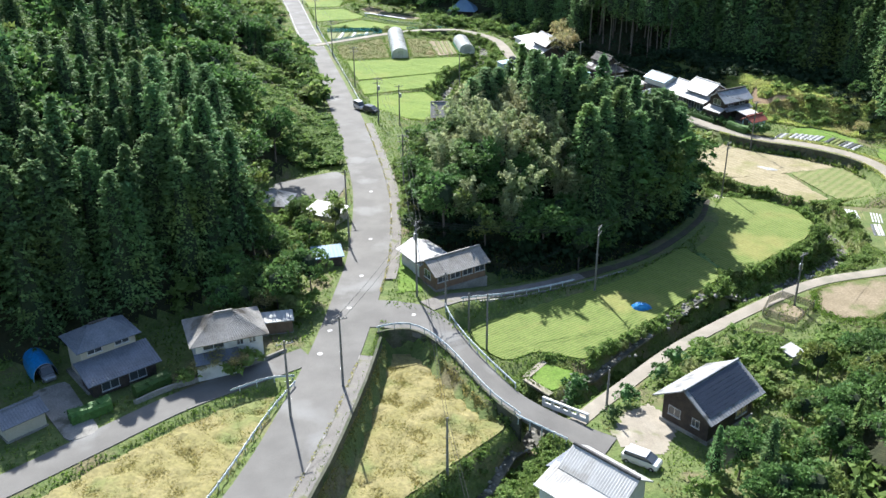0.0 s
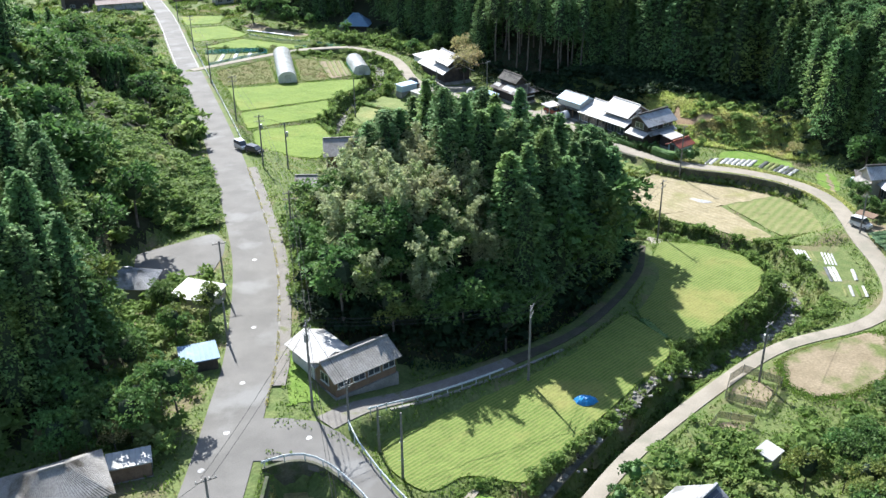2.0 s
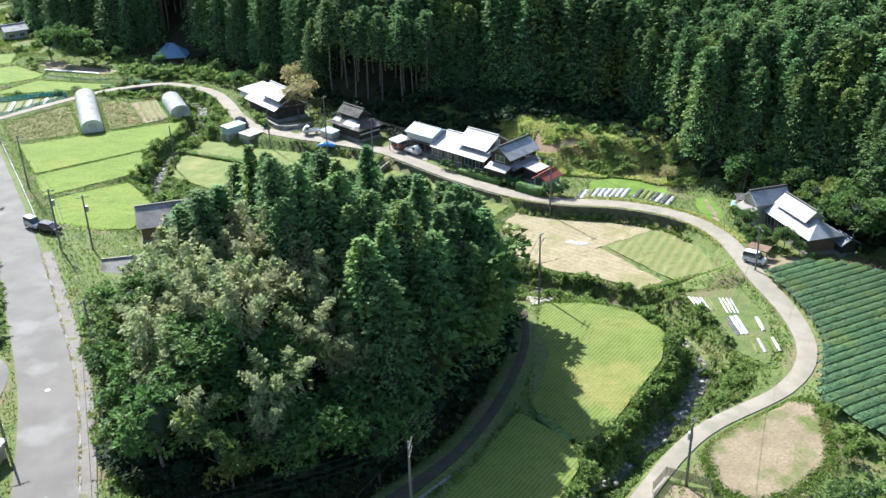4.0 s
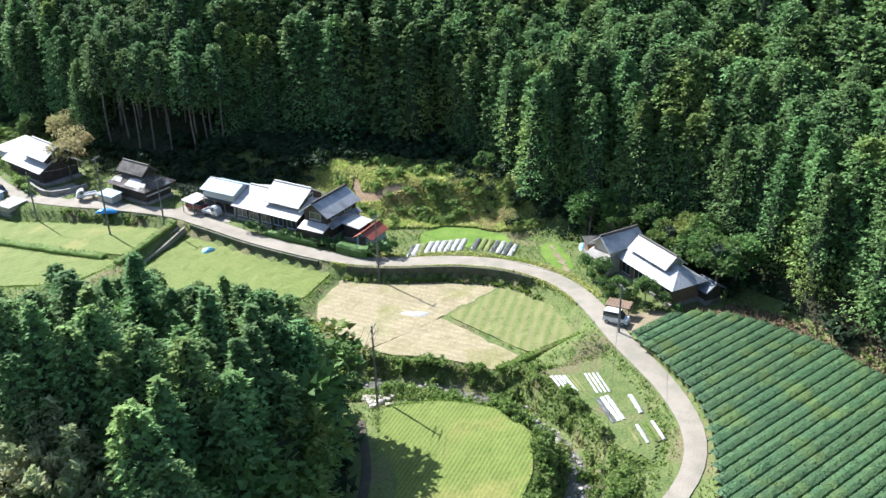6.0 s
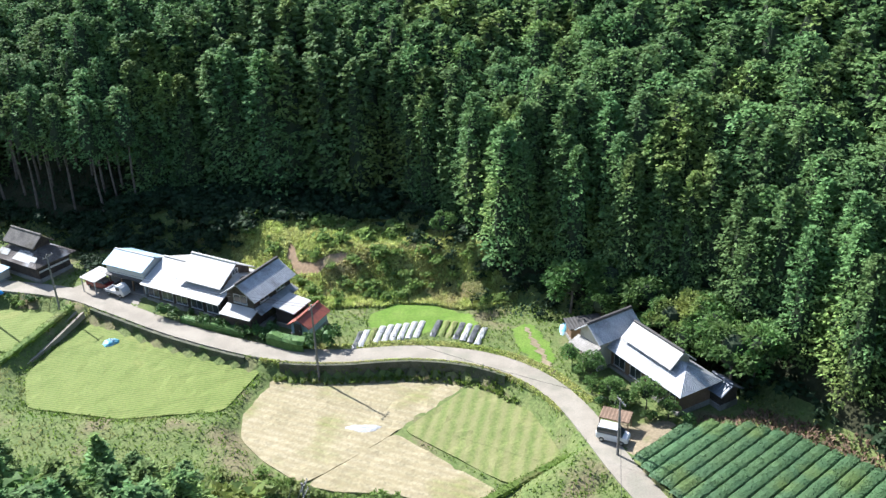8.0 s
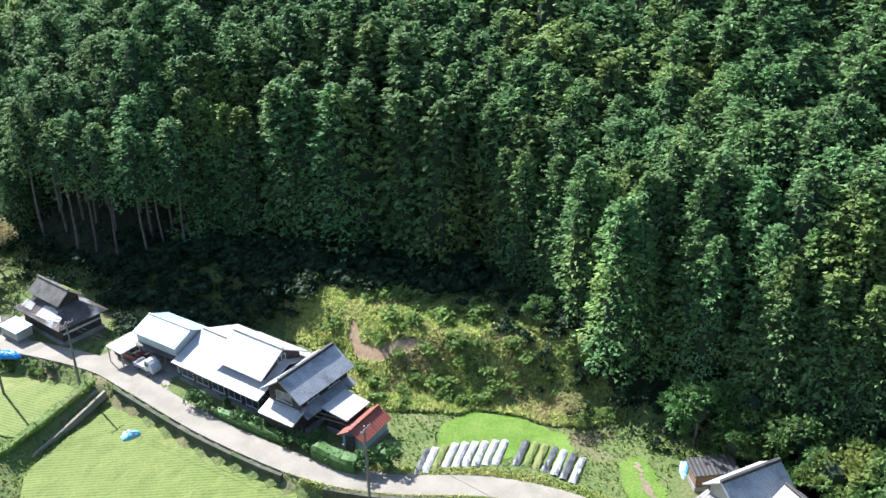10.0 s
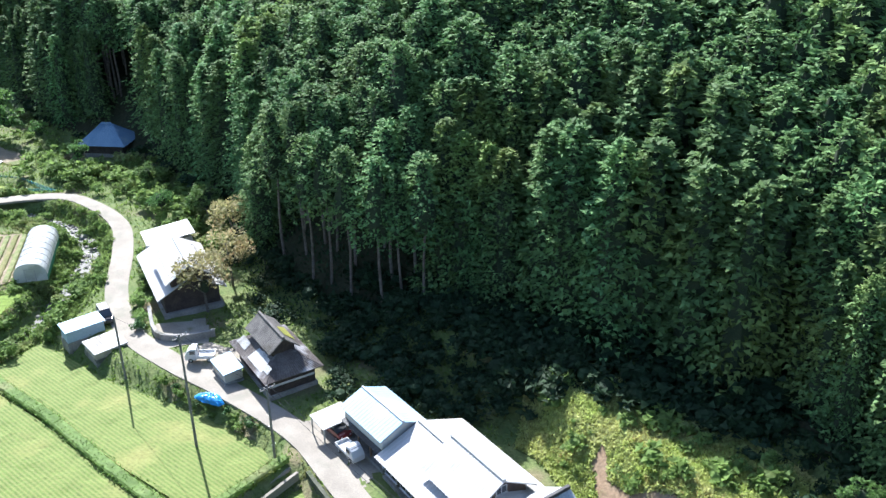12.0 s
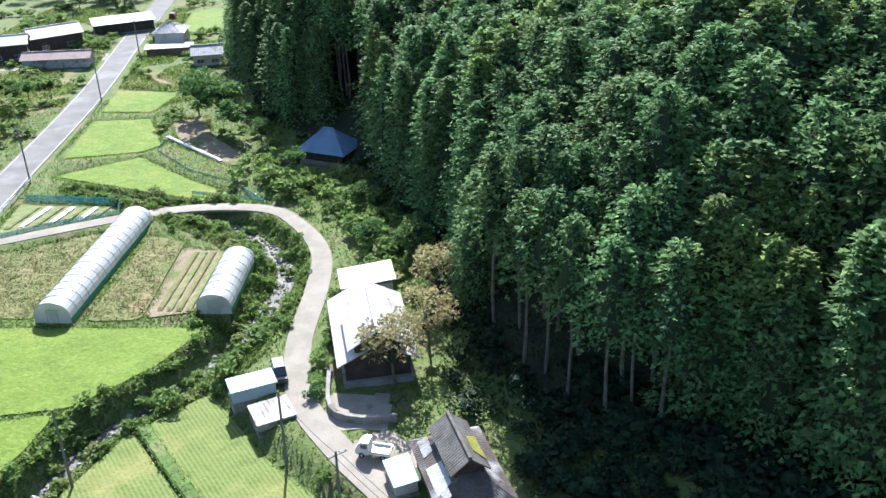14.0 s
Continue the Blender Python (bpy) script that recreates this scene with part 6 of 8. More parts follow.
for n, outline, lo, hi in ((200, [(28, 304), (46, 288), (53, 276), (57, 266), (64, 272), (56, 290), (46, 302), (34, 312)], 1.2, 3.4), (230, [(36, 86.5), (46, 95), (60, 101), (68, 99), (60, 93), (50, 83), (44.5, 80)], 1.0, 2.6), (60, [(86, 112), (80, 105), (86, 100), (94, 101)], 0.8, 2.0)):
    P = np.array(outline)
    X, Y = r.uniform(P[:, 0].min(), P[:, 0].max(), n), r.uniform(P[:, 1].min(), P[:, 1].max(), n)
    ok = (poly_dist(X, Y, outline) > 0) & clear_of(X, Y, 0.3) & ((X - 58) ** 2 + (Y - 103) ** 2 > 49)
    for a, b in zip(X[ok], Y[ok]):
        plant("bush", a, b, r.uniform(lo, hi), r.uniform(1.0, 1.4))
plant("skirted_cedar", 127.2, 158.2, 19, 1.2)
plant("skirted_cedar", 130.4, 161.6, 20, 1.2)
plant("skirted_cedar", 126.0, 162.4, 18, 1.2)
for i in range(46):
    a, b = r.uniform(119.2, 124.5), r.uniform(138.5, 166)
    plant("broadleaf_tree" if i % 3 == 0 else "shade_bush", a, b, r.uniform(5, 9) if i % 3 == 0 else r.uniform(1.2, 3.2), 1.2)
for i in range(26):
    plant("broadleaf_tree", r.uniform(-75, -32), r.uniform(425, 468), r.uniform(6, 10), 1.2)
for i in range(16):
    plant("bush" if i % 3 else "round_shrub", 53.4 - 0.02 * i + r.normal(0, 0.3), 241.6 + 1.35 * i, r.uniform(1.0, 2.2), 1.1)
for i in range(12):
    plant("bush" if i % 3 else "round_shrub", 66.2 - 0.9 * i + r.normal(0, 0.3), 219.6 + 1.0 * i, r.uniform(0.7, 1.5), 1.1)
for i in range(14):
    plant("round_shrub", 80.6 + 0.5 * i + r.normal(0, 0.3), 198.4 - 1.12 * i + r.normal(0, 0.3), r.uniform(0.9, 1.9), 1.0)
for a, b, h in ((-10.4, 91.8, 2.8), (-12.4, 90.6, 2.4), (-16.8, 89.8, 2.2), (-6.2, 104.6, 3.2), (-4.6, 102.6, 2.6), (-7.6, 106.4, 3.4), (-3.4, 106.2, 2.2)):
    plant("bush", a, b, h, 1.1)
X, Y = r.uniform(-10, 52, 900), r.uniform(200, 340, 900)
ok = clear_of(X, Y, 0.3) & (line_dist(X, Y, RIVER)[0] < 6) & (r.random(900) < 0.5) | clear_of(X, Y, 0.3) & (X > 30) & (Y > 285) & (poly_dist(X, Y, EAST) < 0)
for a, b in zip(X[ok], Y[ok]):
    plant("bush", a, b, r.uniform(0.7, 2.2), r.uniform(1.0, 1.5))
for a, b, h in ((17.7, 327.8, 10.5), (22.0, 325, 10), (25, 320, 8), (14, 334, 9), (55, 276, 5), (40, 301, 5), (62, 272, 7), (115, 187, 4.5), (31, 316, 5), (52, 288, 5)):
    plant("broadleaf_tree", a, b, h, 1.1)
for a, b, h in ((32.3, 84.3, 2.6), (29.8, 81.0, 2.0), (44.7, 93.1, 2.4), (41.1, 92.3, 2.8), (38, 89.2, 2.6), (27.6, 88.4, 2.6), (26.4, 86.8, 2.2), (88.9, 181.0, 2.4), (91.2, 180.5, 2.8), (79.3, 199.9, 1.8), (78.5, 201.5, 2.0), (85.5, 190.0, 2.0), (86.8, 187.6, 1.9)):
    plant("round_shrub", a, b, h)
for a, b, h, w in ((-11.4, 91.0, 3.0, 1.2), (-9.2, 103.8, 4, 1.1), (-13.6, 91.0, 3.6, 1.0), (-15.8, 90.2, 2.8, 1.1), (65.0, 251.0, 8.5, 1.0), (61.9, 244.6, 8.5, 1.1), (65.8, 260.5, 8.5, 1.0), (110.6, 175.6, 3.6, 1.2)):
    plant("autumn_tree", a, b, h, w)


def grow(singles=300):
    """The trees nearest the middle of the valley as things of their own, the rest as one mass."""
    for name, k in KINDS.items():
        S = k["spots"]
        if not S:
            continue
        S = np.array(S)
        near = np.minimum(line_dist(S[:, 0], S[:, 1], LANE)[0], line_dist(S[:, 0], S[:, 1], ROAD)[0])
        order = np.argsort(near)
        S, near = S[order], near[order]
        Z = land(S[:, 0], S[:, 1])
        r = np.random.default_rng(len(name))
        cap = {"bush": 150, "shade_bush": 80, "cedar_tree": 200, "broadleaf_tree": 200, "pointed_cedar": 100, "skirted_cedar": 200}.get(name, singles)
        crown_me = [mesh_np(name + "_crown", *k["arrays"][s][0][:2], k["mat"], k["arrays"][s][0][2], M_CORE_SHADE if "bush" not in name and "shrub" not in name else k["mat"]) for s in range(VARIANTS)]
        trunk_me = [mesh_np(name + "_trunk", *k["trunks"][s], M_BARK) for s in range(VARIANTS)]
        Vs, Fs, Is, n = [], [], [], 0
        TV, TF, tn = [], [], 0
        for i, (a, b, h, wide, sink) in enumerate(S):
            s, rot = int(r.integers(VARIANTS)), r.uniform(0, 360)
            sc = h / k["H"]
            if i < cap:
                t = thing(name, pose(a, b, Z[i] - sink, 0, 0, rot) @ Matrix.Diagonal((sc * wide, sc * wide, sc, 1)), k["label"], "tree" if "tree" in name or "cedar" in name else name.replace("_", " "), group=name.replace("_", " ") + "s")
                t.empty_display_size = 0.2
                put("trunk", trunk_me[s], t)
                put("crown", crown_me[s], t)
            else:
                lod = (0 if near[i] < 26 else (1 if near[i] < 55 else 2)) if "bush" not in name else (1 if near[i] < 20 else 2)
                V, F, nc = k["arrays"][s][lod]
                Is.append(np.arange(len(F)) >= len(F) - nc)
                c, q = np.cos(np.radians(rot)), np.sin(np.radians(rot))
                W = np.column_stack([(V[:, 0] * c - V[:, 1] * q) * sc * wide + a, (V[:, 0] * q + V[:, 1] * c) * sc * wide + b, V[:, 2] * sc + Z[i] - sink])
                Vs.append(W.astype(np.float32))
                Fs.append(F + n)
                n += len(V)
                if near[i] < (26 if name == "broadleaf_tree" else 50) and "bush" not in name:
                    V, F = k["trunks"][s]
                    TV.append(np.column_stack([V[:, :2] * sc + [a, b], V[:, 2] * sc + Z[i]]))
                    TF.append(F + tn)
                    tn += len(V)
        if Vs:
            ob = put(name + "_stand", mesh_np(name + "_stand", np.concatenate(Vs), np.concatenate(Fs), k["mat"], np.concatenate(Is), M_CORE_SHADE if "bush" not in name and "shrub" not in name else k["mat"]))
            tagged(ob, "dense stand of " + k["label"].split(" with ")[0].split(" green ")[0] + "s on the slopes", "woodland", kind="stuff")
        if TV:
            ob = put(name + "_trunks", mesh_np(name + "_trunks", np.concatenate(TV), np.concatenate(TF), M_BARK))
            tagged(ob, "brown trunks standing in the wood's shade", "tree trunks", kind="stuff")


grow()


# ---- walls, rails, bridge ----
def offset(line, off):
    P = np.asarray(line, float)
    T = np.gradient(P[:, :2], axis=0)
    T /= np.linalg.norm(T, axis=1, keepdims=True)
    return np.column_stack([P[:, :2] + np.stack([T[:, 1], -T[:, 0]], 1) * off, P[:, 2]])


def cut(line, y0, y1):
    return line[(line[:, 1] >= y0) & (line[:, 1] <= y1)]


def wall_run(name, line, off, deep, label, top=0.12, half=0.16, material=M_CONC):
    return ribbon(name, offset(line, off), half, material, label, lift=top, thick=deep, crown=0.0, category="retaining wall")


wall_run("wall_road", cut(ROAD, 56, 98), 4.35, 4.0, "mossy concrete retaining wall below the road", material=M_MOSSWALL)
inner = np.array([(4.7, 97.8, 6.0), (6.6, 98.3, 6.0), (8.8, 98.2, 5.95), (11.0, 96.6, 5.7), (13.2, 93.2, 5.2), (14.9, 89.0, 4.9), (17.0, 84.0, 4.6), (19.4, 80.4, 4.2)])
wall_run("wall_curve", resample(inner, 1.0), 0, 3.6, "dark concrete retaining wall round the dry field", material=M_MOSSWALL)
wall_run("wall_lane", cut(LANE[LANE[:, 0] > 60], 186, 212), -2.0, 2.8, "dark mossy stone retaining wall below the farm lane", 0.02, 0.2, M_MOSSWALL)
wall_run("wall_field", cut(LANE[LANE[:, 0] > 60], 160, 184), -2.0, 2.8, "dark mossy stone retaining wall below the farm lane", 0.02, 0.2, M_MOSSWALL)
wall_run("wall_path", cut(PATH_HILL, 106.5, 118), 1.75, 2.2, "low retaining wall of the hill path", 0.05)
wall_run("wall_houses", resample([(-22.4, 86.6, 5.8), (-18.7, 89.0, 6.0), (-10.3, 92.4, 6.2), (-6.2, 95.0, 6.2)], 1.0), 0, 1.6, "low block wall before the houses", 0.1, 0.12)


wall_run("wall_yard", resample([(54.6, 246.0, 1.9), (55.4, 240.6, 1.9), (56.6, 238.4, 1.9), (59.4, 237.6, 1.9), (62.8, 238.0, 1.9)], 1.0), 0, 1.2, "low dry stone wall round the farmhouse yard", 0.0, 0.22, M_CONC)


def guardrail(line, label, step=2.0, high=0.75):
    """A steel rail on posts."""
    P = np.asarray(line, float)
    g = thing("guardrail", pose(*P[0]), label, "guardrail")
    Q = P - P[0]
    cross = [(-0.03, high - 0.24), (0.03, high - 0.2), (-0.02, high - 0.12), (0.03, high - 0.04), (-0.03, high)]
    T = np.gradient(Q[:, :2], axis=0)
    T /= np.linalg.norm(T, axis=1, keepdims=True)
    nn = np.stack([T[:, 1], -T[:, 0]], 1)
    V = np.concatenate([np.column_stack([Q[:, :2] + nn * a, Q[:, 2] + b]) for a, b in cross] + [np.column_stack([Q[:, :2] + nn * (a - 0.03), Q[:, 2] + b]) for a, b in cross[::-1]])
    n, k = len(Q), 10
    F = np.array([(c % k * n + i, (c + 1) % k * n + i, (c + 1) % k * n + i + 1, c % k * n + i + 1) for c in range(k) for i in range(n - 1)])
    part("rail", (V, F), M_RAIL, g)
    post = mesh_np("rail_post", *tube([(0, 0, -0.7), (0, 0, 0.4), (0, 0, high + 0.05)], 0.06, 6), M_RAIL)
    s = np.concatenate([[0], np.cumsum(np.linalg.norm(np.diff(Q[:, :2], axis=0), axis=1))])
    for d in np.arange(0.3, s[-1], step):
        put("post", post, g, pose(*[float(np.interp(d, s, Q[:, i])) for i in range(3)]))


guardrail(resample(inner + [0.0, 0.1, 0.1], 1.0), "pale steel guardrail round the bend")
guardrail(resample([(13.8, 103.0, 5.9), (14.3, 99.8, 5.7), (15.8, 95.0, 5.3), (17.6, 90.6, 5.0), (19.8, 85.8, 4.6)], 1.0), "pale steel guardrail on the side road")
guardrail(offset(PATH_HILL[2:10], 1.6), "pale steel guardrail along the hill path")
guardrail(offset(resample([(-4.6, 87.2, 6.0), (-7.6, 80.6, 6.1), (-11.4, 70, 6.2), (-17, 57, 6.4)], 2.0), 0.3), "pale blue pipe rail beside the road")
guardrail(resample([(-5.0, 88.6, 5.9), (-8.0, 88.6, 5.8), (-12.0, 86.8, 5.7)], 1.0), "pale blue pipe rail at the corner")
guardrail(offset(cut(ROAD, 200, 300), 3.6), "steel guardrail above the rice fields", 3.0)
br = thing("bridge_parapet", pose(24.6, 81.6, 4.0, 0, 0, -43), "white painted concrete bridge parapet with openings", "parapet")
part("coping", box(-2.9, 2.9, -0.16, 0.16, 0.65, 0.85, 0.03), M_WALL_W, br)
part("lower_beam", box(-2.9, 2.9, -0.12, 0.12, -0.3, 0.2, 0.03), M_WALL_W, br)
for x in (-2.75, -1.6, -0.5, 0.5, 1.6, 2.75):
    part("baluster", box(x - 0.13, x + 0.13, -0.13, 0.13, 0.2, 0.65), M_WALL_W, br)
guardrail(resample([(18.9, 80.6, 4.3), (21.2, 78.4, 4.1), (23.6, 76.2, 3.9)], 1.0), "low rusty rail on the bridge", 1.5, 0.6)


# ---- poles and wires ----
POLE_ARM = mesh_np("cross_arm", *box(-0.9, 0.9, -0.04, 0.04, -0.04, 0.04), M_POLE)
INSUL = mesh_np("insulator", *tube([(0, 0, 0.04), (0, 0, 0.12), (0, 0, 0.24)], [0.03, 0.045, 0.03], 6), M_INSUL)
DRUM = mesh_np("transformer", *tube([(0, 0, -0.45), (0, 0, -0.42), (0, 0, 0.4), (0, 0, 0.46)], [0.2, 0.26, 0.26, 0.18], 10), M_STEEL)
CLIMB = mesh_np("step_bolt", *tube([(-0.3, 0, 0), (0, 0, 0), (0.3, 0, 0)], 0.012, 6), M_STEEL)


def utility_pole(x, y, top, ang, arms=2, drum=False, base=None):
    z = ground_at(x, y) if base is None else base
    h = top - z
    p = thing("utility_pole", pose(x, y, z, 0, 0, ang), "grey concrete utility pole with cross-arms and cables" if arms else "plain grey roadside pole", "utility pole", "utility poles")
    part("pole", tube([(0, 0, -0.8), (0, 0, h * 0.5), (0, 0, h)], [0.16, 0.13, 0.1], 8), M_POLE, p)
    for i in range(arms):
        zz = h - 0.3 - 0.9 * i
        arm = put("cross_arm", POLE_ARM, p, pose(0, -0.14, zz))
        for k in (-0.8, -0.3, 0.3, 0.8):
            put("insulator", INSUL, arm, pose(k, 0, 0))
    for k in range(4):
        put("step_bolt", CLIMB, p, pose(0, 0, 2.4 + k * 1.1, 0, 0, 90 * (k % 2)))
    if drum:
        put("transformer", DRUM, p, pose(0.3, 0.2, h - 2.3), "grey transformer drum")
    return (x, y, top - 0.2)


def wire(a, b, sag=0.5, r=0.022, n=10):
    t = np.linspace(0, 1, n)[:, None]
    P = np.array(a) * (1 - t) + np.array(b) * t
    P[:, 2:] -= 4 * sag * t * (1 - t)
    put("overhead_cable", mesh_np("overhead_cable", *tube(P, r, 4, False), M_WIRE))
    tagged(bpy.context.scene.collection.objects[-1], "thin black overhead cable between poles", "cable", "overhead cables")


PA = utility_pole(10.5, 107.0, 16.6, 62, 2, True)
PB = utility_pole(35.8, 110.8, 12.9, 60, 2)
PC = utility_pole(69.5, 148.2, 10.7, 40, 2)
PD = utility_pole(13.9, 103.3, 11.0, 20, 1)
PE = utility_pole(16.7, 101.6, 8.7, 0, 0)
PF = utility_pole(18.3, 97.0, 10.9, 10, 0)
PG = utility_pole(0.4, 86.4, 15.0, 15, 1)
PH = utility_pole(-5.2, 81.0, 15.6, 15, 1)
PI = utility_pole(101.7, 141.9, 7.6, 70, 1)
PJ = utility_pole(60.6, 218.8, 12.9, 40, 1)
PK = utility_pole(87.6, 177.2, 9.0, 30, 1)
PL = utility_pole(9.6, 187.6, 14.0, 5, 2, True)
PM = utility_pole(14.0, 186.8, 12.5, 5, 1, True)
PN = utility_pole(5.6, 222.0, 12.5, 5, 2)
PO = utility_pole(0.4, 258, 11.6, 5, 2)
PP = utility_pole(-4.4, 300, 10.5, 5, 2)
PQ = utility_pole(-9.8, 344, 10.0, 5, 2)
PR = utility_pole(-13.8, 378, 10.0, 5, 2)
PS = utility_pole(63.9, 107.4, 8.8, 30, 1, True)
PT = utility_pole(29.7, 82.9, 8.2, 30, 0)
PU = utility_pole(68.5, 214.3, 8.6, 30, 1)
PV = utility_pole(1.9, 137.1, 12.8, 5, 1)
PW = utility_pole(2.0, 123.6, 11.0, 5, 0)
PX = utility_pole(11.8, 147, 15.0, 5, 2)
PY = utility_pole(32.3, 229.5, 8.2, 30, 0)
PZ = utility_pole(52.4, 233.2, 8.0, 30, 0)


def span(a, b, sag, offs=(-0.8, 0.0, 0.8)):
    d = np.array(b[:2]) - np.array(a[:2])
    d = np.array([d[1], -d[0]]) / (np.linalg.norm(d) + 1e-9)
    for o in offs:
        wire((a[0] + d[0] * o, a[1] + d[1] * o, a[2]), (b[0] + d[0] * o, b[1] + d[1] * o, b[2]), sag)


span(PA, PB, 0.6)
span(PB, PC, 0.9)
span(PA, PX, 0.6, (-0.6, 0.2, 0.7))
span(PX, PL, 0.6, (-0.6, 0.2, 0.7))
span(PL, PN, 0.5, (-0.5, 0.5))
span(PN, PO, 0.5, (-0.5, 0.5))
span(PO, PP, 0.6, (-0.5, 0.5))
span(PP, PQ, 0.6, (0.0,))
span(PA, PG, 0.5, (-0.4, 0.4))
span(PA, PD, 0.2, (0.0,))
QA = utility_pole(10.6, 74.0, 9.8, 10, 0, base=2.9)
QB = utility_pole(11.6, 46.0, 10.2, 10, 0)
span(PA, QA, 0.8, (-0.15, 0.15))
span(QA, QB, 0.5, (-0.15, 0.15))
span(PG, PH, 0.2, (0.0,))
span(PB, PE, 0.4, (0.0,))
span(PL, PM, 0.1, (0.0,))
span(PJ, PU, 0.3, (-0.3, 0.3))
span(PU, PK, 0.8, (-0.3, 0.3))
span(PJ, PZ, 0.5, (0.0,))
span(PK, PI, 0.8, (0.0,))
span(PI, PS, 0.9, (0.0,))

# ---- tea rows ----
TEA_ANGLE = 2.0


def tea_rows(outline, level, pitch, group):
    """Clipped rows of tea: long rounded banks with a leafy skin."""
    c, s = math.cos(radians(TEA_ANGLE)), math.sin(radians(TEA_ANGLE))
    P = np.asarray(outline)
    lo, hi = (P @ [-s, c]).min(), (P @ [-s, c]).max()
    r = np.random.default_rng(5)
    for v in np.arange(lo + pitch / 2, hi, pitch):
        u = np.arange(-250, 250, 0.5)
        X, Y = c * u - s * v, s * u + c * v
        ins = poly_dist(X, Y, outline) > -0.45
        if ins.sum() < 4:
            continue
        u = u[ins]
        u0, u1 = u.min(), u.max()
        n = max(3, int((u1 - u0) / 0.7))
        U = np.linspace(u0, u1, n)
        prof = [(-0.6, 0.0), (-0.655, 0.36), (-0.54, 0.5), (0.0, 0.6), (0.54, 0.5), (0.655, 0.36), (0.6, 0.0)]
        V = []
        for a, b in prof:
            w = v + a + r.normal(0, 0.025, n)
            V.append(np.column_stack([c * U - s * w, s * U + c * w, level + b * (1 + r.normal(0, 0.03, n)) * np.where((np.arange(n) == 0) | (np.arange(n) == n - 1), 0.6, 1.0)]))
        V = np.concatenate(V)
        F = np.array([(k * n + i, k * n + i + 1, (k + 1) * n + i + 1, (k + 1) * n + i) for k in range(6) for i in range(n - 1)])
        F3 = np.concatenate([F[:, [0, 1, 2]], F[:, [0, 2, 3]]])
        m = int((u1 - u0) * 60)
        q, w = r.uniform(u0, u1, m), r.uniform(-0.62, 0.62, m)
        C = np.column_stack([c * q - s * (v + w), s * q + c * (v + w), level + 0.61 - 0.38 * np.abs(w) ** 2])
        tv = tufts(C, r.normal(size=(m, 3)) * [1, 1, 0.35], 0.17, 0.14, 0.35, r=r)
        ob = thing("tea_row", pose(0, 0, 0), "long clipped row of dark green tea bushes", "tea row", group)
        part("leaves", [(V, F3), tv], M_TEA, ob)


tea_rows(FIELDS["tea"][0], 1.3, 1.42, "tea rows")


# ---- greenhouses ----
def greenhouse(cx, cy, ang, L, W, z, high, label):
    g = thing("greenhouse", pose(cx, cy, z, 0, 0, ang), label, "greenhouse", "greenhouses")
    a = np.linspace(0, np.pi, 13)
    yy, zz = -W / 2 * np.cos(a), np.sin(a) ** 0.75 * (high - 0.7) + 0.7
    arc = np.column_stack([yy, zz])
    xs = np.linspace(-L / 2, L / 2, int(L / 0.9) * 2 + 1)
    V = np.concatenate([np.column_stack([np.full(13, x), arc * (1 - 0.005 * (i % 2))]) for i, x in enumerate(xs)])
    n = 13
    F = np.array([(i * n + k, i * n + k + 1, (i + 1) * n + k + 1, (i + 1) * n + k) for i in range(len(xs) - 1) for k in range(n - 1)])
    part("cover", (V, F), M_FILM, g, "white translucent film")
    for s in (-1, 1):
        part("side_net", box(-L / 2, L / 2, s * W / 2 - 0.02, s * W / 2 + 0.02, 0, 0.72), M_GREENNET, g, "green side netting")
    for x in (-L / 2, L / 2):
        E = np.concatenate([np.column_stack([np.full(13, x), arc]), [[x, W / 2, 0], [x, -W / 2, 0]], np.column_stack([np.full(13, x + 0.04), arc]), [[x + 0.04, W / 2, 0], [x + 0.04, -W / 2, 0]]])
        T3 = [(6, k, k + 1) for k in range(12)] + [(6, 12, 13), (6, 13, 14), (6, 14, 0)]
        part("end_wall", (E, np.array(T3 + [(c + 15, b + 15, a2 + 15) for a2, b, c in T3])), M_FILM, g)
    for x in np.arange(-L / 2, L / 2 + 0.1, 1.8):
        part("hoop", tube(np.column_stack([np.full(13, x), arc + [0, 0.03]]), 0.03, 4, False), M_STEEL, g)
    part("door_frame", [box(-L / 2 - 0.04, -L / 2, -0.7, -0.62, 0, 1.9), box(-L / 2 - 0.04, -L / 2, 0.62, 0.7, 0, 1.9), box(-L / 2 - 0.04, -L / 2, -0.62, 0.62, 1.82, 1.9)], M_STEEL, g)


greenhouse(19.4, 270.0, 89.0, 28.0, 4.6, 1.0, 2.8, "long arched greenhouse with white plastic film")
greenhouse(38.2, 265.0, 91.0, 13.0, 4.3, 1.0, 2.7, "short arched greenhouse with white film and green netting")


# ---- vehicles ----
def loft(sections):
    """A skin over cross-sections: each (x, half width at the sill, half width at the top, low, high)."""
    V, F = [], []
    for x, a, b, lo, hi in sections:
        m = (lo + hi) / 2
        V += [(x, -a * 0.92, lo), (x, -a, m), (x, -b, hi), (x, b, hi), (x, a, m), (x, a * 0.92, lo)]
    for i in range(len(sections) - 1):
        for k in range(6):
            j = (k + 1) % 6
            F.append((i * 6 + k, i * 6 + j, (i + 1) * 6 + j, (i + 1) * 6 + k))
    e = (len(sections) - 1) * 6
    F += [(0, 1, 4, 5), (1, 2, 3, 4), (e + 5, e + 4, e + 1, e), (e + 4, e + 3, e + 2, e + 1)]
    return np.array(V, float), np.array(F)


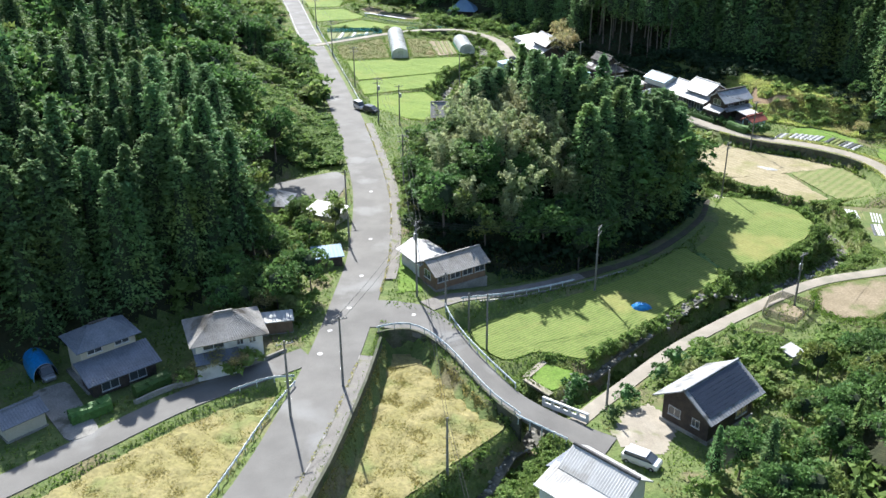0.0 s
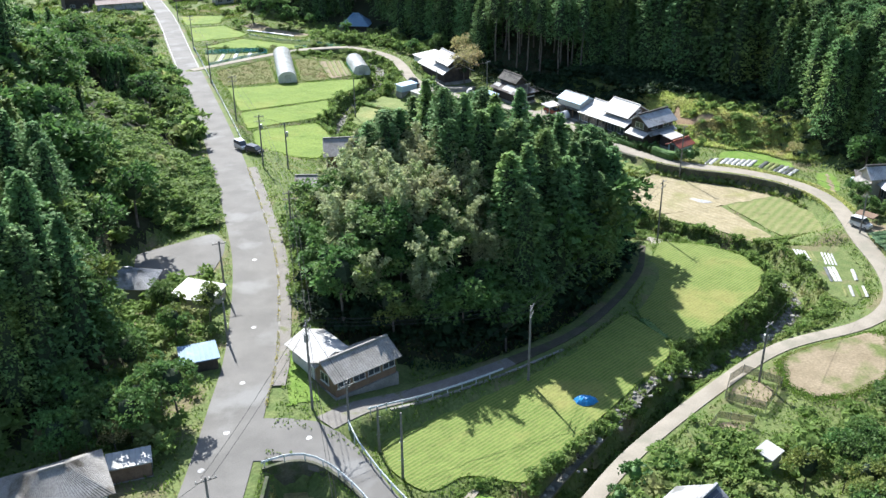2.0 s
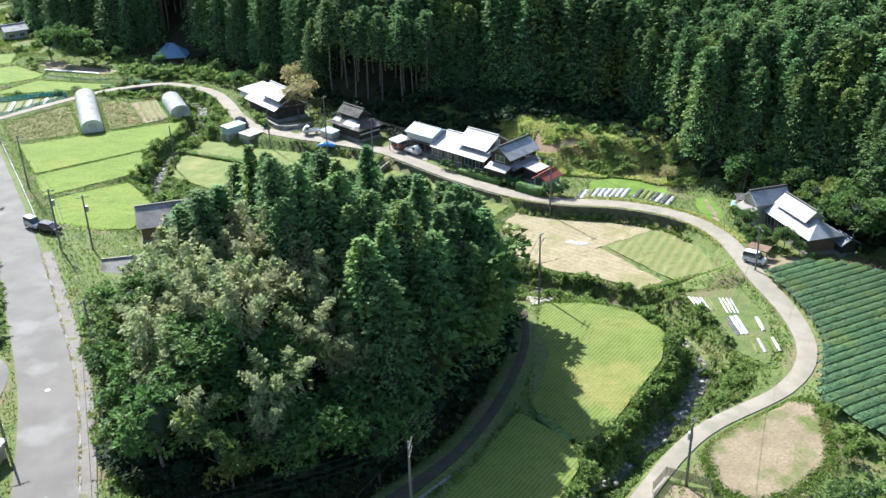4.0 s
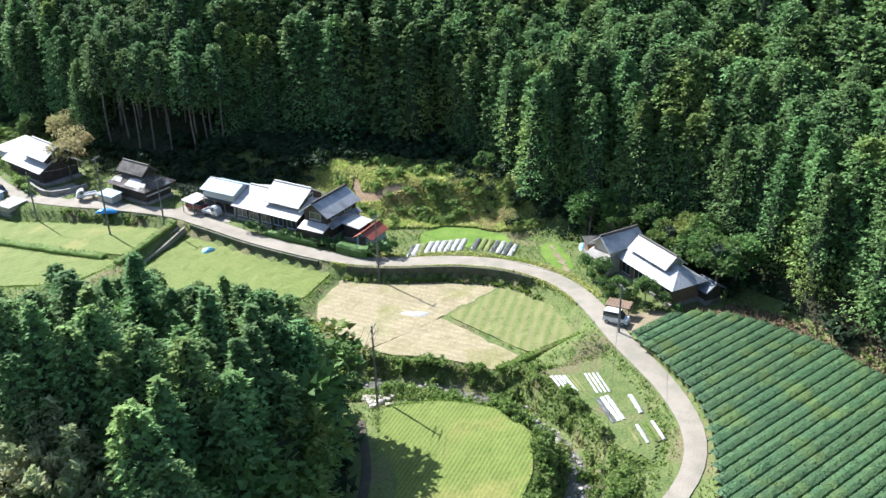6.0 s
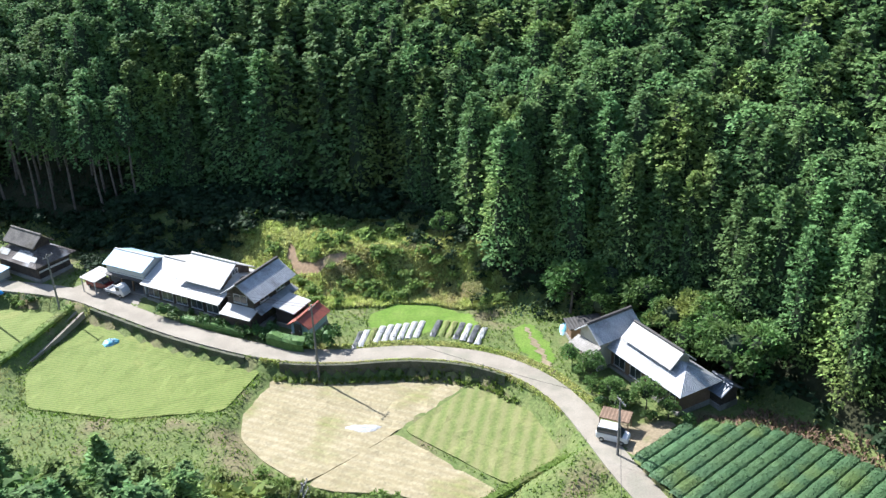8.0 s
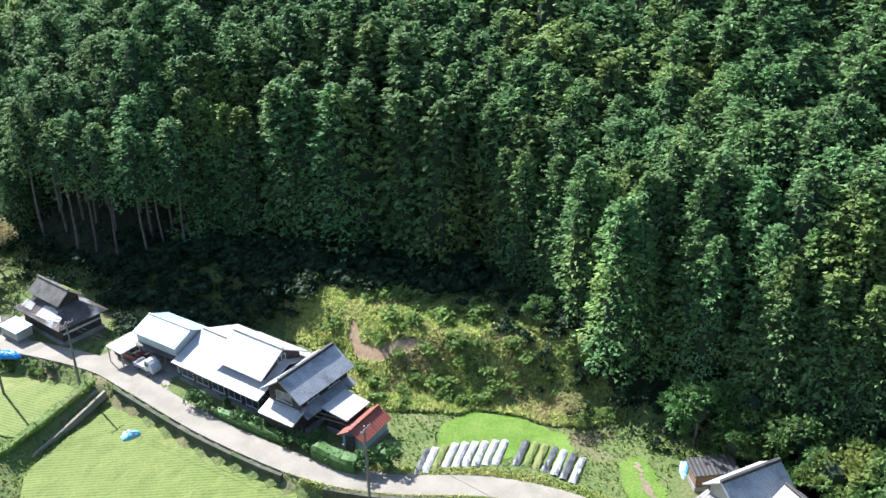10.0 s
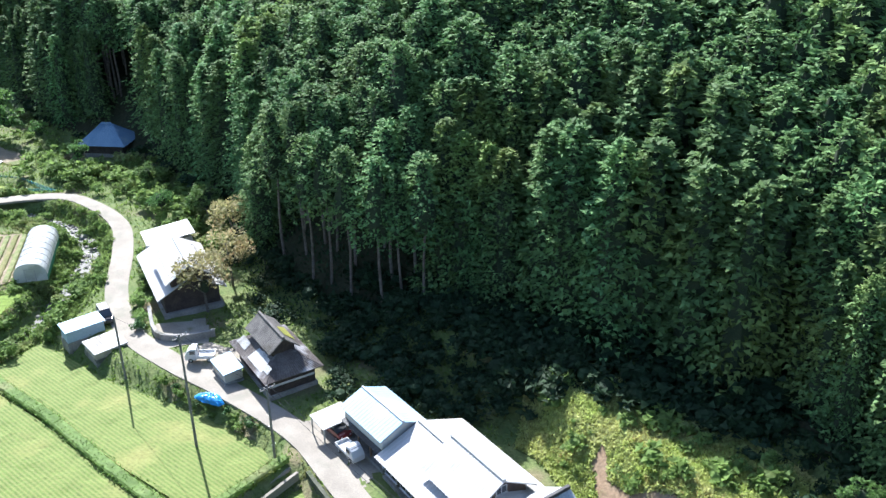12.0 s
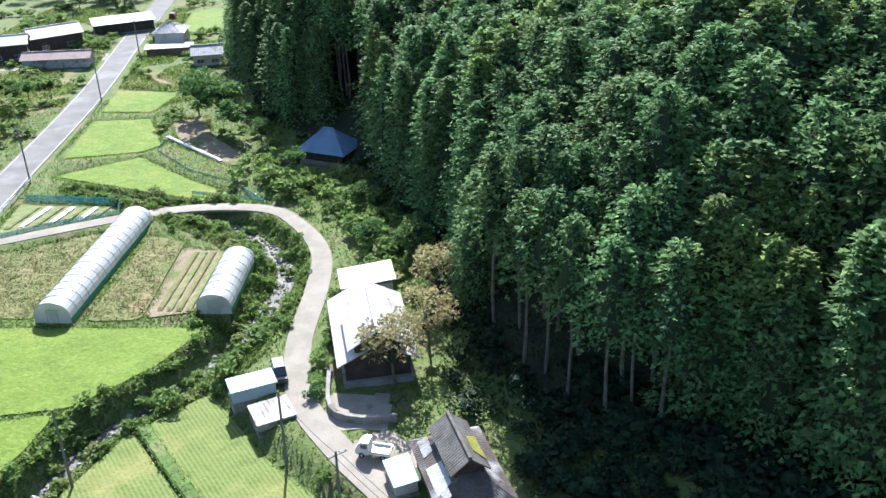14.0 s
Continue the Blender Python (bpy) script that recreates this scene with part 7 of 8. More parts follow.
def vehicle(kind, x, y, z, ang, paint, label):
    c = thing({"truck": "pickup_truck"}.get(kind, kind), pose(x, y, z, 0, 0, ang), label, "truck" if kind == "truck" else "car")
    if kind == "truck":
        L, w = 3.4, 0.72
        part("cab", loft([(0.35, w, w * 0.9, 0.35, 1.75), (0.9, w, w * 0.9, 0.3, 1.78), (1.35, w, w * 0.86, 0.3, 1.5), (1.62, w, w * 0.95, 0.3, 1.0), (1.7, w * 0.95, w * 0.9, 0.35, 0.9)]), paint, c)
        part("cargo_bed", [box(-1.7, 0.3, -w, w, 0.5, 0.6), box(-1.7, 0.3, -w, -w + 0.05, 0.6, 0.9), box(-1.7, 0.3, w - 0.05, w, 0.6, 0.9), box(-1.7, -1.65, -w + 0.05, w - 0.05, 0.6, 0.9)], paint, c)
        part("windscreen", loft([(1.12, 0.6, 0.56, 1.05, 1.66), (1.5, 0.6, 0.56, 1.02, 1.2)]), M_PANE, c)
        part("side_window", [box(0.45, 1.1, -w - 0.01, -w + 0.02, 1.1, 1.55), box(0.45, 1.1, w - 0.02, w + 0.01, 1.1, 1.55)], M_PANE, c)
    else:
        L, w, H = (3.4, 0.74, 1.75) if kind == "van" else (4.0, 0.82, 1.5)
        part("body", loft([(-L / 2, w * 0.9, w * 0.86, 0.4, 0.95), (-L / 2 + 0.15, w, w * 0.95, 0.28, 1.0), (0, w, w * 0.96, 0.25, 1.0), (L / 2 - 0.9, w, w * 0.95, 0.25, 0.98), (L / 2 - 0.15, w * 0.97, w * 0.88, 0.28, 0.85), (L / 2, w * 0.85, w * 0.8, 0.36, 0.7)]), paint, c)
        back = -L / 2 + (0.12 if kind == "van" else 0.3)
        part("cabin", loft([(back, w * 0.92, w * 0.82, 0.95, H - 0.2), (back + 0.3, w * 0.94, w * 0.82, 0.95, H), (L * 0.12, w * 0.94, w * 0.82, 0.95, H), (L / 2 - 1.0, w * 0.94, w * 0.84, 0.95, H - 0.25), (L / 2 - 0.6, w * 0.92, w * 0.9, 0.9, 1.02)]), M_PANE, c, "dark glass")
        part("car_roof", loft([(back + 0.12, w * 0.86, w * 0.8, H - 0.08, H + 0.02), (L * 0.16, w * 0.86, w * 0.8, H - 0.06, H + 0.03)]), paint, c)
    wheel = mesh_np("wheel", *tube([(0, -0.09, 0), (0, -0.07, 0), (0, 0.07, 0), (0, 0.09, 0)], [0.22, 0.28, 0.28, 0.22], 12), M_TYRE)
    rim = mesh_np("rim", *tube([(0, -0.1, 0), (0, 0, 0), (0, 0.1, 0)], 0.15, 8), M_STEEL)
    for sx in (-L / 2 + 0.65, L / 2 - 0.65):
        for sy in (-w + 0.08, w - 0.08):
            o = put("wheel", wheel, c, pose(sx, sy, 0.28))
            put("rim", rim, o)
    lamp = mesh_np("headlight", *box(0, 0.06, -0.12, 0.12, -0.07, 0.07, 0.02), M_INSUL)
    tail = mesh_np("tail_light", *box(-0.05, 0, -0.08, 0.08, -0.12, 0.12, 0.01), M_CAR_R)
    for sy in (-w * 0.62, w * 0.62):
        put("headlight", lamp, c, pose(L / 2 - 0.06, sy, 0.66))
        put("tail_light", tail, c, pose(-L / 2 + 0.02, sy, 0.75))


vehicle("van", 6.0, 199.6, 3.85, -62, M_CAR_W, "white boxy van parked at the roadside")
vehicle("car", 8.4, 196.4, 3.9, -50, M_CAR_D, "dark car parked at the roadside")
vehicle("truck", 75.9, 211.3, 1.0, -66, M_CAR_W, "white flatbed light truck in the farmyard")
vehicle("car", 74.9, 215.4, 1.0, -63, M_CAR_R, "dark red car under the carport")
vehicle("van", 103.2, 143.9, 0.85, -62, M_CAR_W, "white small van beside the farm lane")
vehicle("car", 30.6, 72.9, 3.1, -40, M_CAR_W, "white car beside the tiled house")
vehicle("truck", 61.2, 232.6, 1.2, 170, M_CAR_W, "white flatbed light truck in the yard")
vehicle("van", 49.3, 245.2, 1.05, -70, M_CAR_D, "dark small van beside the lane")
vehicle("van", -33.6, 94.0, ground_at(-33.6, 94.0), -58, M_CAR_S, "silver van parked under a blue shelter")
sh = thing("car_shelter", pose(-34.6, 95.4, ground_at(-34.6, 95.4), 0, 0, -58), "arched car shelter covered with blue sheeting", "car shelter")
aa = np.linspace(0, np.pi, 11)
arc = np.column_stack([-1.4 * np.cos(aa), 2.1 * np.sin(aa) ** 0.8])
xs = np.linspace(-2.4, 2.0, 6)
part("cover", (np.concatenate([np.column_stack([np.full(11, q), arc * k]) for k in (1.0, 0.97) for q in xs]), np.array([(f * 66 + i * 11 + k, f * 66 + i * 11 + k + 1, f * 66 + (i + 1) * 11 + k + 1, f * 66 + (i + 1) * 11 + k) for f in (0, 1) for i in range(5) for k in range(10)])), M_TARP, sh, "blue plastic sheeting")
for q in (-2.4, -0.9, 0.6, 2.0):
    part("hoop", tube(np.column_stack([np.full(11, q), arc * 0.985]), 0.03, 6, False), M_STEEL, sh)
vehicle("car", -18.5, 418, 0.4, 98, M_CAR_R, "red car driving far along the road")

M_MULCH_G = mat("greyed_film", (0.36, 0.37, 0.37), (0.5, 0.5, 0.49), 1.2, 0.6, 4.0, 0.04, 4.0)

# ---- tarpaulins, beds, netting ----
def mound(name, x, y, z, rx, ry, h, material, label, category, seed=0, ang=0.0):
    """A sheet slumped over a heap."""
    r = np.random.default_rng(seed)
    n, k = 18, 7
    V = [(0, 0, h)]
    for i in range(1, k + 1):
        t = i / k
        for j in range(n):
            a = 2 * np.pi * j / n
            q = 1 + 0.12 * np.sin(3 * a + seed) + 0.07 * np.sin(7 * a + i) + r.normal(0, 0.02)
            V.append((rx * t * q * np.cos(a), ry * t * q * np.sin(a), h * (1 - t ** 2.4) * (1 + r.normal(0, 0.07)) - (0.05 if i == k else 0)))
    F = [(0, 1 + j, 1 + (j + 1) % n) for j in range(n)]
    for i in range(k - 1):
        a, b = 1 + i * n, 1 + (i + 1) * n
        for j in range(n):
            F += [(a + j, b + j, b + (j + 1) % n), (a + j, b + (j + 1) % n, a + (j + 1) % n)]
    tagged(put(name, mesh_np(name, V, np.array(F), material), None, pose(x, y, z, 0, 0, ang)), label, category)


mound("tarpaulin", 40.7, 105.2, 3.0, 1.35, 0.9, 0.75, M_TARP, "bright blue tarpaulin heap in the stubble field", "tarpaulin", 1, -15)
mound("tarpaulin", 71.0, 202.2, -0.8, 1.1, 0.9, 0.5, M_TARP2, "pale blue plastic sheet lying in the rice field", "tarpaulin", 2)
mound("tarpaulin", 62.2, 224.6, 0.95, 1.9, 0.9, 0.6, M_TARP, "crumpled blue tarpaulin beside the lane", "tarpaulin", 3, -40)
mound("tarpaulin", 115.6, 163.6, ground_at(115.6, 163.6), 1.7, 0.5, 0.2, M_TARP2, "pale blue sheet beside the shed", "tarpaulin", 4, 40)
mound("plastic_sheet", 86.2, 165.6, -1.52, 2.2, 0.8, 0.14, M_MULCH_G, "pale plastic sheet on the straw field", "plastic sheet", 6, -40)


def bed(x, y, ang, L, W, z, material, label, group, h=0.3):
    n = max(4, int(L / 0.5))
    U = np.linspace(-L / 2, L / 2, n)
    r = np.random.default_rng(int(abs(x * 31 + y * 17)))
    prof = [(-0.5, 0.0), (-0.42, 0.7), (-0.15, 1.0), (0.15, 1.0), (0.42, 0.7), (0.5, 0.0)]
    V = np.concatenate([np.column_stack([U, a * W + r.normal(0, 0.02, n), h * b * (1 + r.normal(0, 0.08, n)) * np.where((np.arange(n) == 0) | (np.arange(n) == n - 1), 0.35, 1)]) for a, b in prof])
    F = np.array([(k * n + i, k * n + i + 1, (k + 1) * n + i + 1, (k + 1) * n + i) for k in range(5) for i in range(n - 1)])
    tagged(put("vegetable_bed", mesh_np("vegetable_bed", V, F, material), None, pose(x, y, z, 0, 0, ang)), label, "vegetable bed", group)


# beds above the lane
ROW = resample([(94.7, 179.1), (98.0, 178.0), (102.4, 175.6), (105.2, 172.8), (106.7, 169.2)], 0.25)
for i in range(17):
    if i == 9:
        continue
    x, y = ROW[int(i / 16 * (len(ROW) - 1))]
    material = M_MULCH_D if i in (0, 10, 13, 15) else (M_MULCH_G if i in (1, 3, 4, 5, 6, 7, 8, 14, 16) else M_WEEDY)
    bed(x, y, 43 - 0.5 * i, 4.3, 0.84, ground_at(x, y) - 0.02, material, "raised bed under pale film" if material is M_MULCH_G else ("raised bed under dark film" if material is M_MULCH_D else "raised bed of low green plants"), "beds above the lane", 0.32)
# kitchen garden below the lane
for i in range(6):
    bed(88.7 + 0.42 * i, 138.9 - 0.28 * i, 73, 3.6, 0.34, 0.0, M_MULCH if i < 4 else M_WEEDY, "flat bed in white film strips" if i < 4 else "flat bed of low green plants", "kitchen garden beds", 0.1)
for i in range(4):
    bed(91.9 + 0.42 * i, 136.6 - 0.25 * i, 67, 4.2, 0.26, 0.0, M_MULCH if i < 3 else M_MULCH_G, "flat bed in white film strips", "kitchen garden beds", 0.1)
for i in range(3):
    bed(89.4 + 0.62 * i, 131.6 - 0.1 * i, 69, 4.8, 0.5, 0.0, M_MULCH if i else M_MULCH_D, "flat bed under white film" if i else "flat bed under dark film", "kitchen garden beds", 0.12)
bed(92.9, 130.4, 65, 3.6, 0.5, 0.0, M_MULCH, "low tunnel under white film", "kitchen garden beds", 0.35)
for i in range(4):
    bed(88.6 + 0.9 * i, 126.4 - 0.3 * i, 66, 3.4, 0.4, 0.0, (M_WEEDY, M_MULCH_G, M_TALL, M_MULCH)[i], "narrow bed with low plants and film", "kitchen garden beds", 0.18)
# plots by the greenhouses
for i in range(4):
    bed(31.2 + 1.2 * i, 267.0, 90, 16.0, 0.8, 1.0, M_WEEDY if i % 2 else M_WEEDS, "long weedy vegetable bed", "beds between the greenhouses")
for i in range(7):
    bed(1.4 + 1.9 * i, 285.4 + 0.3 * i, 80, 8.0 - 0.6 * i, 1.0, 1.2, M_MULCH if i % 2 else M_WEEDY, "long bed with white film", "beds inside the netting")
for i in range(2):
    bed(17.5 + 1.6 * i, 316 - 1.4 * i, -42, 16.0, 0.7, 0.85, M_MULCH, "narrow white film tunnel", "film tunnels")


def net_fence(line, high, material, label, step=2.0):
    P = np.array(line, float)
    P = np.concatenate([a + np.linspace(0, 1, max(2, int(np.linalg.norm(b - a))), endpoint=False)[:, None] * (b - a) for a, b in zip(P[:-1], P[1:])] + [P[-1:]])
    f = thing("net_fence", pose(*P[0]), label, "net fence")
    Q = P - P[0]
    n = len(Q)
    V = np.concatenate([Q, Q + [0, 0, high], Q + [0.03, 0.03, high], Q + [0.03, 0.03, 0]])
    F = np.array([(k * n + i, k * n + i + 1, (k + 1) % 4 * n + i + 1, (k + 1) % 4 * n + i) for k in range(4) for i in range(n - 1)])
    part("net", (V, F), material, f)
    post = mesh_np("net_post", *tube([(0, 0, -0.3), (0, 0, high * 0.5), (0, 0, high + 0.15)], 0.03, 6), M_STEEL)
    for i in range(0, n, int(step)):
        put("post", post, f, pose(*Q[i]))


net_fence([(-1.0, 291.4, 1.1), (6, 291.0, 1.1), (14.8, 290.0, 1.1), (15.8, 286.6, 1.2)], 1.3, M_NET, "turquoise netting fence round the vegetable plot")
net_fence([(0.0, 277.2, 1.2), (8, 282.6, 1.2), (15.6, 286.4, 1.2)], 0.9, M_NET, "turquoise netting fence round the vegetable plot")
net_fence([(24, 296, 0.5), (33, 293.6, 0.6), (37, 291.4, 0.8), (30, 299.5, 0.6), (21, 305, 0.5), (12, 314.5, 0.5), (11.8, 320, 0.4)], 0.6, M_NET, "low turquoise net along the rice field")
M_SCREEN = mat("pale_shade_mesh", (0.36, 0.32, 0.2), (0.46, 0.42, 0.28), 0.8, 0.8)
for m in (M_SCREEN, M_NET):
    m.node_tree.nodes["Principled BSDF"].inputs["Alpha"].default_value = 0.45
net_fence([(57.9, 104.7, 0.9), (60.3, 108.0, 0.8), (62.9, 109.4, 0.8), (65.8, 105.6, 0.9), (61.2, 101.4, 1.0), (57.9, 104.7, 0.9)], 1.1, M_SCREEN, "brown mesh fence round a garden plot")
net_fence([(52.8, 99.2, 1.1), (55.2, 101.2, 1.1), (58.6, 99.4, 1.1), (56.0, 97.0, 1.1), (52.8, 99.2, 1.1)], 0.9, M_SCREEN, "pale mesh fence round a garden plot")
sheet("plot_1", [(58.6, 104.8), (60.5, 107.4), (62.6, 108.6), (65, 105.4), (61.2, 102.0)], ground_at(61.5, 105) + 0.06, M_BARE, "fenced garden plot of grey earth")
sheet("plot_2", [(53.3, 99.2), (55.2, 100.7), (58.0, 99.4), (56.0, 97.5)], ground_at(55.5, 99) + 0.06, M_BARE, "fenced garden plot of grey earth")
simple_house("greenhouse_shed", "tiny shed with pale slatted roof in the scrub", 56.2, 92.6, 30.0, 2.2, 1.8, ground_at(56.2, 92.6), 1.7, 2.0, M_WALL_C, M_WHITE_ROOF, "shed", 0.15, 0.15, pitch=0.3, category="shed")
drape("yard_2", YARDS[0], M_GRAVEL, "bare earth yard beside the timber house", "yard")
drape("yard_3", YARDS[1], M_GRAVEL, "pale yard before the farmhouse", "yard")
drape("yard_4", YARDS[2], M_GRAVEL, "pale gravel yard with parked truck", "yard")
vc = house_frame("van_carport", 105.0, 145.2, -62.0, ground_at(105.0, 145.2), "low open shelter with brown board roof beside a van", "carport")
part("roof", slab((-1.6, -0.9, 1.6), (1.6, -0.9, 1.6), (1.6, 0.9, 1.8), (-1.6, 0.9, 1.8), pitch=0.4, rib=0.03), M_WALL_B, vc)
for x, y in ((-1.5, -0.8), (1.5, -0.8), (-1.5, 0.8), (1.5, 0.8)):
    part("post", box(x - 0.05, x + 0.05, y - 0.05, y + 0.05, -0.2, 1.6), M_WALL_B, vc)
CHANNEL = resample([(60.6, 204.2, -0.7), (65.2, 207.4, -0.3), (70.2, 211.0, 0.3)], 1.0)
for off in (-0.55, 0.55):
    ribbon("channel_wall", offset(CHANNEL, off), 0.16, M_LANE, "pale concrete edge of the field channel", lift=0.25, thick=0.9, crown=0.0, category="channel")
drape("yard_5", YARDS[3], M_BARE, "bare earth yard beside the farm lane", "yard")


# ---- hedges, grass and creepers ----
def hedge(line, w, h, label, material=M_HEDGE):
    P = resample(np.array(line, float), 0.6)
    r = np.random.default_rng(len(P))
    T = np.gradient(P[:, :2], axis=0)
    T /= np.linalg.norm(T, axis=1, keepdims=True)
    nn = np.stack([T[:, 1], -T[:, 0]], 1)
    z = land(P[:, 0], P[:, 1]) + 0.05
    prof = [(-0.5, 0), (-0.52, 0.75), (-0.38, 1.0), (0.38, 1.0), (0.52, 0.75), (0.5, 0)]
    n = len(P)
    V = np.concatenate([np.column_stack([P[:, :2] + nn * (a * w * (1 + r.normal(0, 0.05, n)))[:, None], z + b * h * (1 + r.normal(0, 0.05, n))]) for a, b in prof])
    F = np.array([(k * n + i, k * n + i + 1, (k + 1) * n + i + 1, (k + 1) * n + i) for k in range(5) for i in range(n - 1)] + [(0, n, 2 * n, 3 * n), (0, 3 * n, 4 * n, 5 * n), (n - 1, 4 * n - 1, 3 * n - 1, 2 * n - 1)])
    F3 = np.concatenate([F[:, [0, 1, 2]], F[:, [0, 2, 3]]])
    m = n * 26
    i = r.integers(0, n, m)
    a, b = r.uniform(-0.55, 0.55, m), r.uniform(0.2, 1.05, m)
    on_top = r.random(m) < 0.5
    b = np.where(on_top, 1.0, b)
    a = np.where(on_top, a * 0.8, np.sign(a) * 0.52)
    C = np.column_stack([P[i, :2] + nn[i] * (a * w)[:, None] + r.normal(0, 0.15, (m, 2)), z[i] + b * h])
    ob = thing("hedge", pose(0, 0, 0), label, "hedge")
    part("leaves", [(V, F3), tufts(C, r.normal(size=(m, 3)) + [0, 0, 0.5], 0.24, 0.2, 0.8, r=r)], material, ob)


hedge([(79.8, 198.6), (82.0, 194.2), (84.4, 189.6)], 0.9, 0.9, "clipped hedge before the farmhouse")
hedge([(86.2, 186.2), (87.6, 183.0), (88.6, 181.6)], 1.6, 1.5, "tall clipped hedge beside the lane")
hedge([(-22.6, 88.2), (-19.2, 90.6)], 1.3, 1.3, "clipped hedge before the slate roof house")
hedge([(-28.6, 84.2), (-24.8, 86.4)], 1.5, 1.3, "clipped hedge at the driveway")
hedge([(36.0, 238.6), (40.2, 233.2), (44.8, 227.6), (51.9, 217.4), (57, 210.5)], 1.3, 0.6, "low grassy ridge between the rice fields", M_SHRUB)
hedge([(57.2, 203.9), (61.0, 206.0), (66.0, 209.6), (69.6, 212.2)], 1.0, 0.5, "low grassy ridge between the rice fields", M_SHRUB)
hedge([(86.4, 147.4), (92.6, 147.0), (99.4, 146.6)], 0.9, 0.5, "low weedy ridge along the field edge", M_TALL)
hedge([(55.6, 122.8), (56.4, 117.4)], 1.2, 0.8, "leafy strip between the stubble fields")


def carpet(name, n, bounds, keep, size, material, label, category, seed, rise=0.5, lean=0.6):
    """Blades and sprays scattered over the land as one mass."""
    r = np.random.default_rng(seed)
    x0, x1, y0, y1 = bounds
    X, Y = r.uniform(x0, x1, n), r.uniform(y0, y1, n)
    k = keep(X, Y, r)
    X, Y = X[k], Y[k]
    Z = land(X, Y)
    l = size * r.uniform(0.6, 1.4, len(X))
    C = np.column_stack([X, Y, Z + rise * l])
    D = np.column_stack([r.normal(0, lean, len(X)), r.normal(0, lean, len(X)), np.ones(len(X))])
    V, F = tufts(C, D, size, size * 0.5, 0.6, r=r)
    tagged(put(name, mesh_np(name, V, F, material)), label, category, kind="stuff")


def open_land(X, Y, r):
    k = clear_of(X, Y, -0.5)
    k &= (poly_dist(X, Y, EAST) < 2) & (poly_dist(X, Y, WEST) < 2) & (poly_dist(X, Y, KNOLL) < 2)
    return k


carpet("rough_grass", 330000, (-40, 122, 60, 345), lambda X, Y, r: open_land(X, Y, r) & (r.random(len(X)) < 0.75), 0.42, M_TALL, "rough green grass and weeds on the banks", "grass", 31)
carpet("far_grass", 60000, (-60, 15, 340, 430), lambda X, Y, r: clear_of(X, Y, 0.2) & (poly_dist(X, Y, EAST) < 0) & (wobble(X, Y, 0.06) > -0.2), 0.6, M_TALL, "rough grass along the far road", "grass", 44)
carpet("bank_weeds", 520000, (0, 112, 70, 300), lambda X, Y, r: open_land(X, Y, r) & (line_dist(X, Y, RIVER)[0] < 6.5) & (line_dist(X, Y, RIVER)[0] > 1.2), 0.6, M_SHRUB, "leafy weeds along the stream banks", "weeds", 32)
carpet("slope_weeds", 170000, (90, 124, 165, 218), lambda X, Y, r: clear_of(X, Y, -0.3) & (poly_dist(X, Y, SLOPE) > -1), 0.62, M_TERRACE, "tangle of weeds and creepers on the terrace slope", "weeds", 33)
carpet("creepers", 30000, (-26, 2, 154, 210), lambda X, Y, r: (poly_dist(X, Y, KUDZU) > 0) & (line_dist(X, Y, ROAD)[0] > 3.9) & (poly_dist(X, Y, HARD["parking"][0]) < -0.4), 0.85, M_BROAD, "broad-leaved creepers smothering the slope", "creepers", 34, 0.9, 1.2)
carpet("dry_grass", 220000, (-40, 22, 55, 98), lambda X, Y, r: (poly_dist(X, Y, FIELDS["dry_1"][0]) > 0.3) | (poly_dist(X, Y, FIELDS["dry_2"][0]) > 0.3), 0.3, M_DRYBLADE, "tall dry yellow grass", "grass", 35, 0.35, 1.2)
carpet("brown_weeds", 26000, (0, 31, 255, 284), lambda X, Y, r: (poly_dist(X, Y, FIELDS["weeds_1"][0]) > 0.2) | (poly_dist(X, Y, FIELDS["weeds_2"][0]) > 0.2), 0.38, M_WEEDBLADE, "green-brown weeds in the fallow plots", "weeds", 36, 0.4, 1.0)


KERBS = [offset(cut(ROAD, 50, 97), 2.62), offset(cut(ROAD, 109, 190), 2.62)]
carpet("kerb_weeds", 300000, (-18, 12, 50, 192), lambda X, Y, r: (np.minimum(line_dist(X, Y, KERBS[0])[0], line_dist(X, Y, KERBS[1])[0]) < 0.16) & (wobble(X, Y, 0.2) > -0.3), 0.24, M_DRYBLADE, "dry weeds growing along the kerb", "weeds", 47, 1.1, 1.4)


def levee(X, Y, r):
    """Within a step of some field's edge, off the roads."""
    k = np.zeros(X.shape, bool)
    for key, (o, _) in FIELDS.items():
        if key.startswith(("tea", "straw", "weedy")):
            continue
        P = np.asarray(o)
        lo, hi = P.min(0) - 1.5, P.max(0) + 1.5
        near = (X > lo[0]) & (X < hi[0]) & (Y > lo[1]) & (Y < hi[1])
        if near.any():
            k[near] |= np.abs(poly_dist(X[near], Y[near], o) + 0.35) < 0.75 * r.random(near.sum()) ** 0.6
    for l, h in ROADS:
        k &= line_dist(X, Y, l[::2])[0] > h + 0.1
    return k


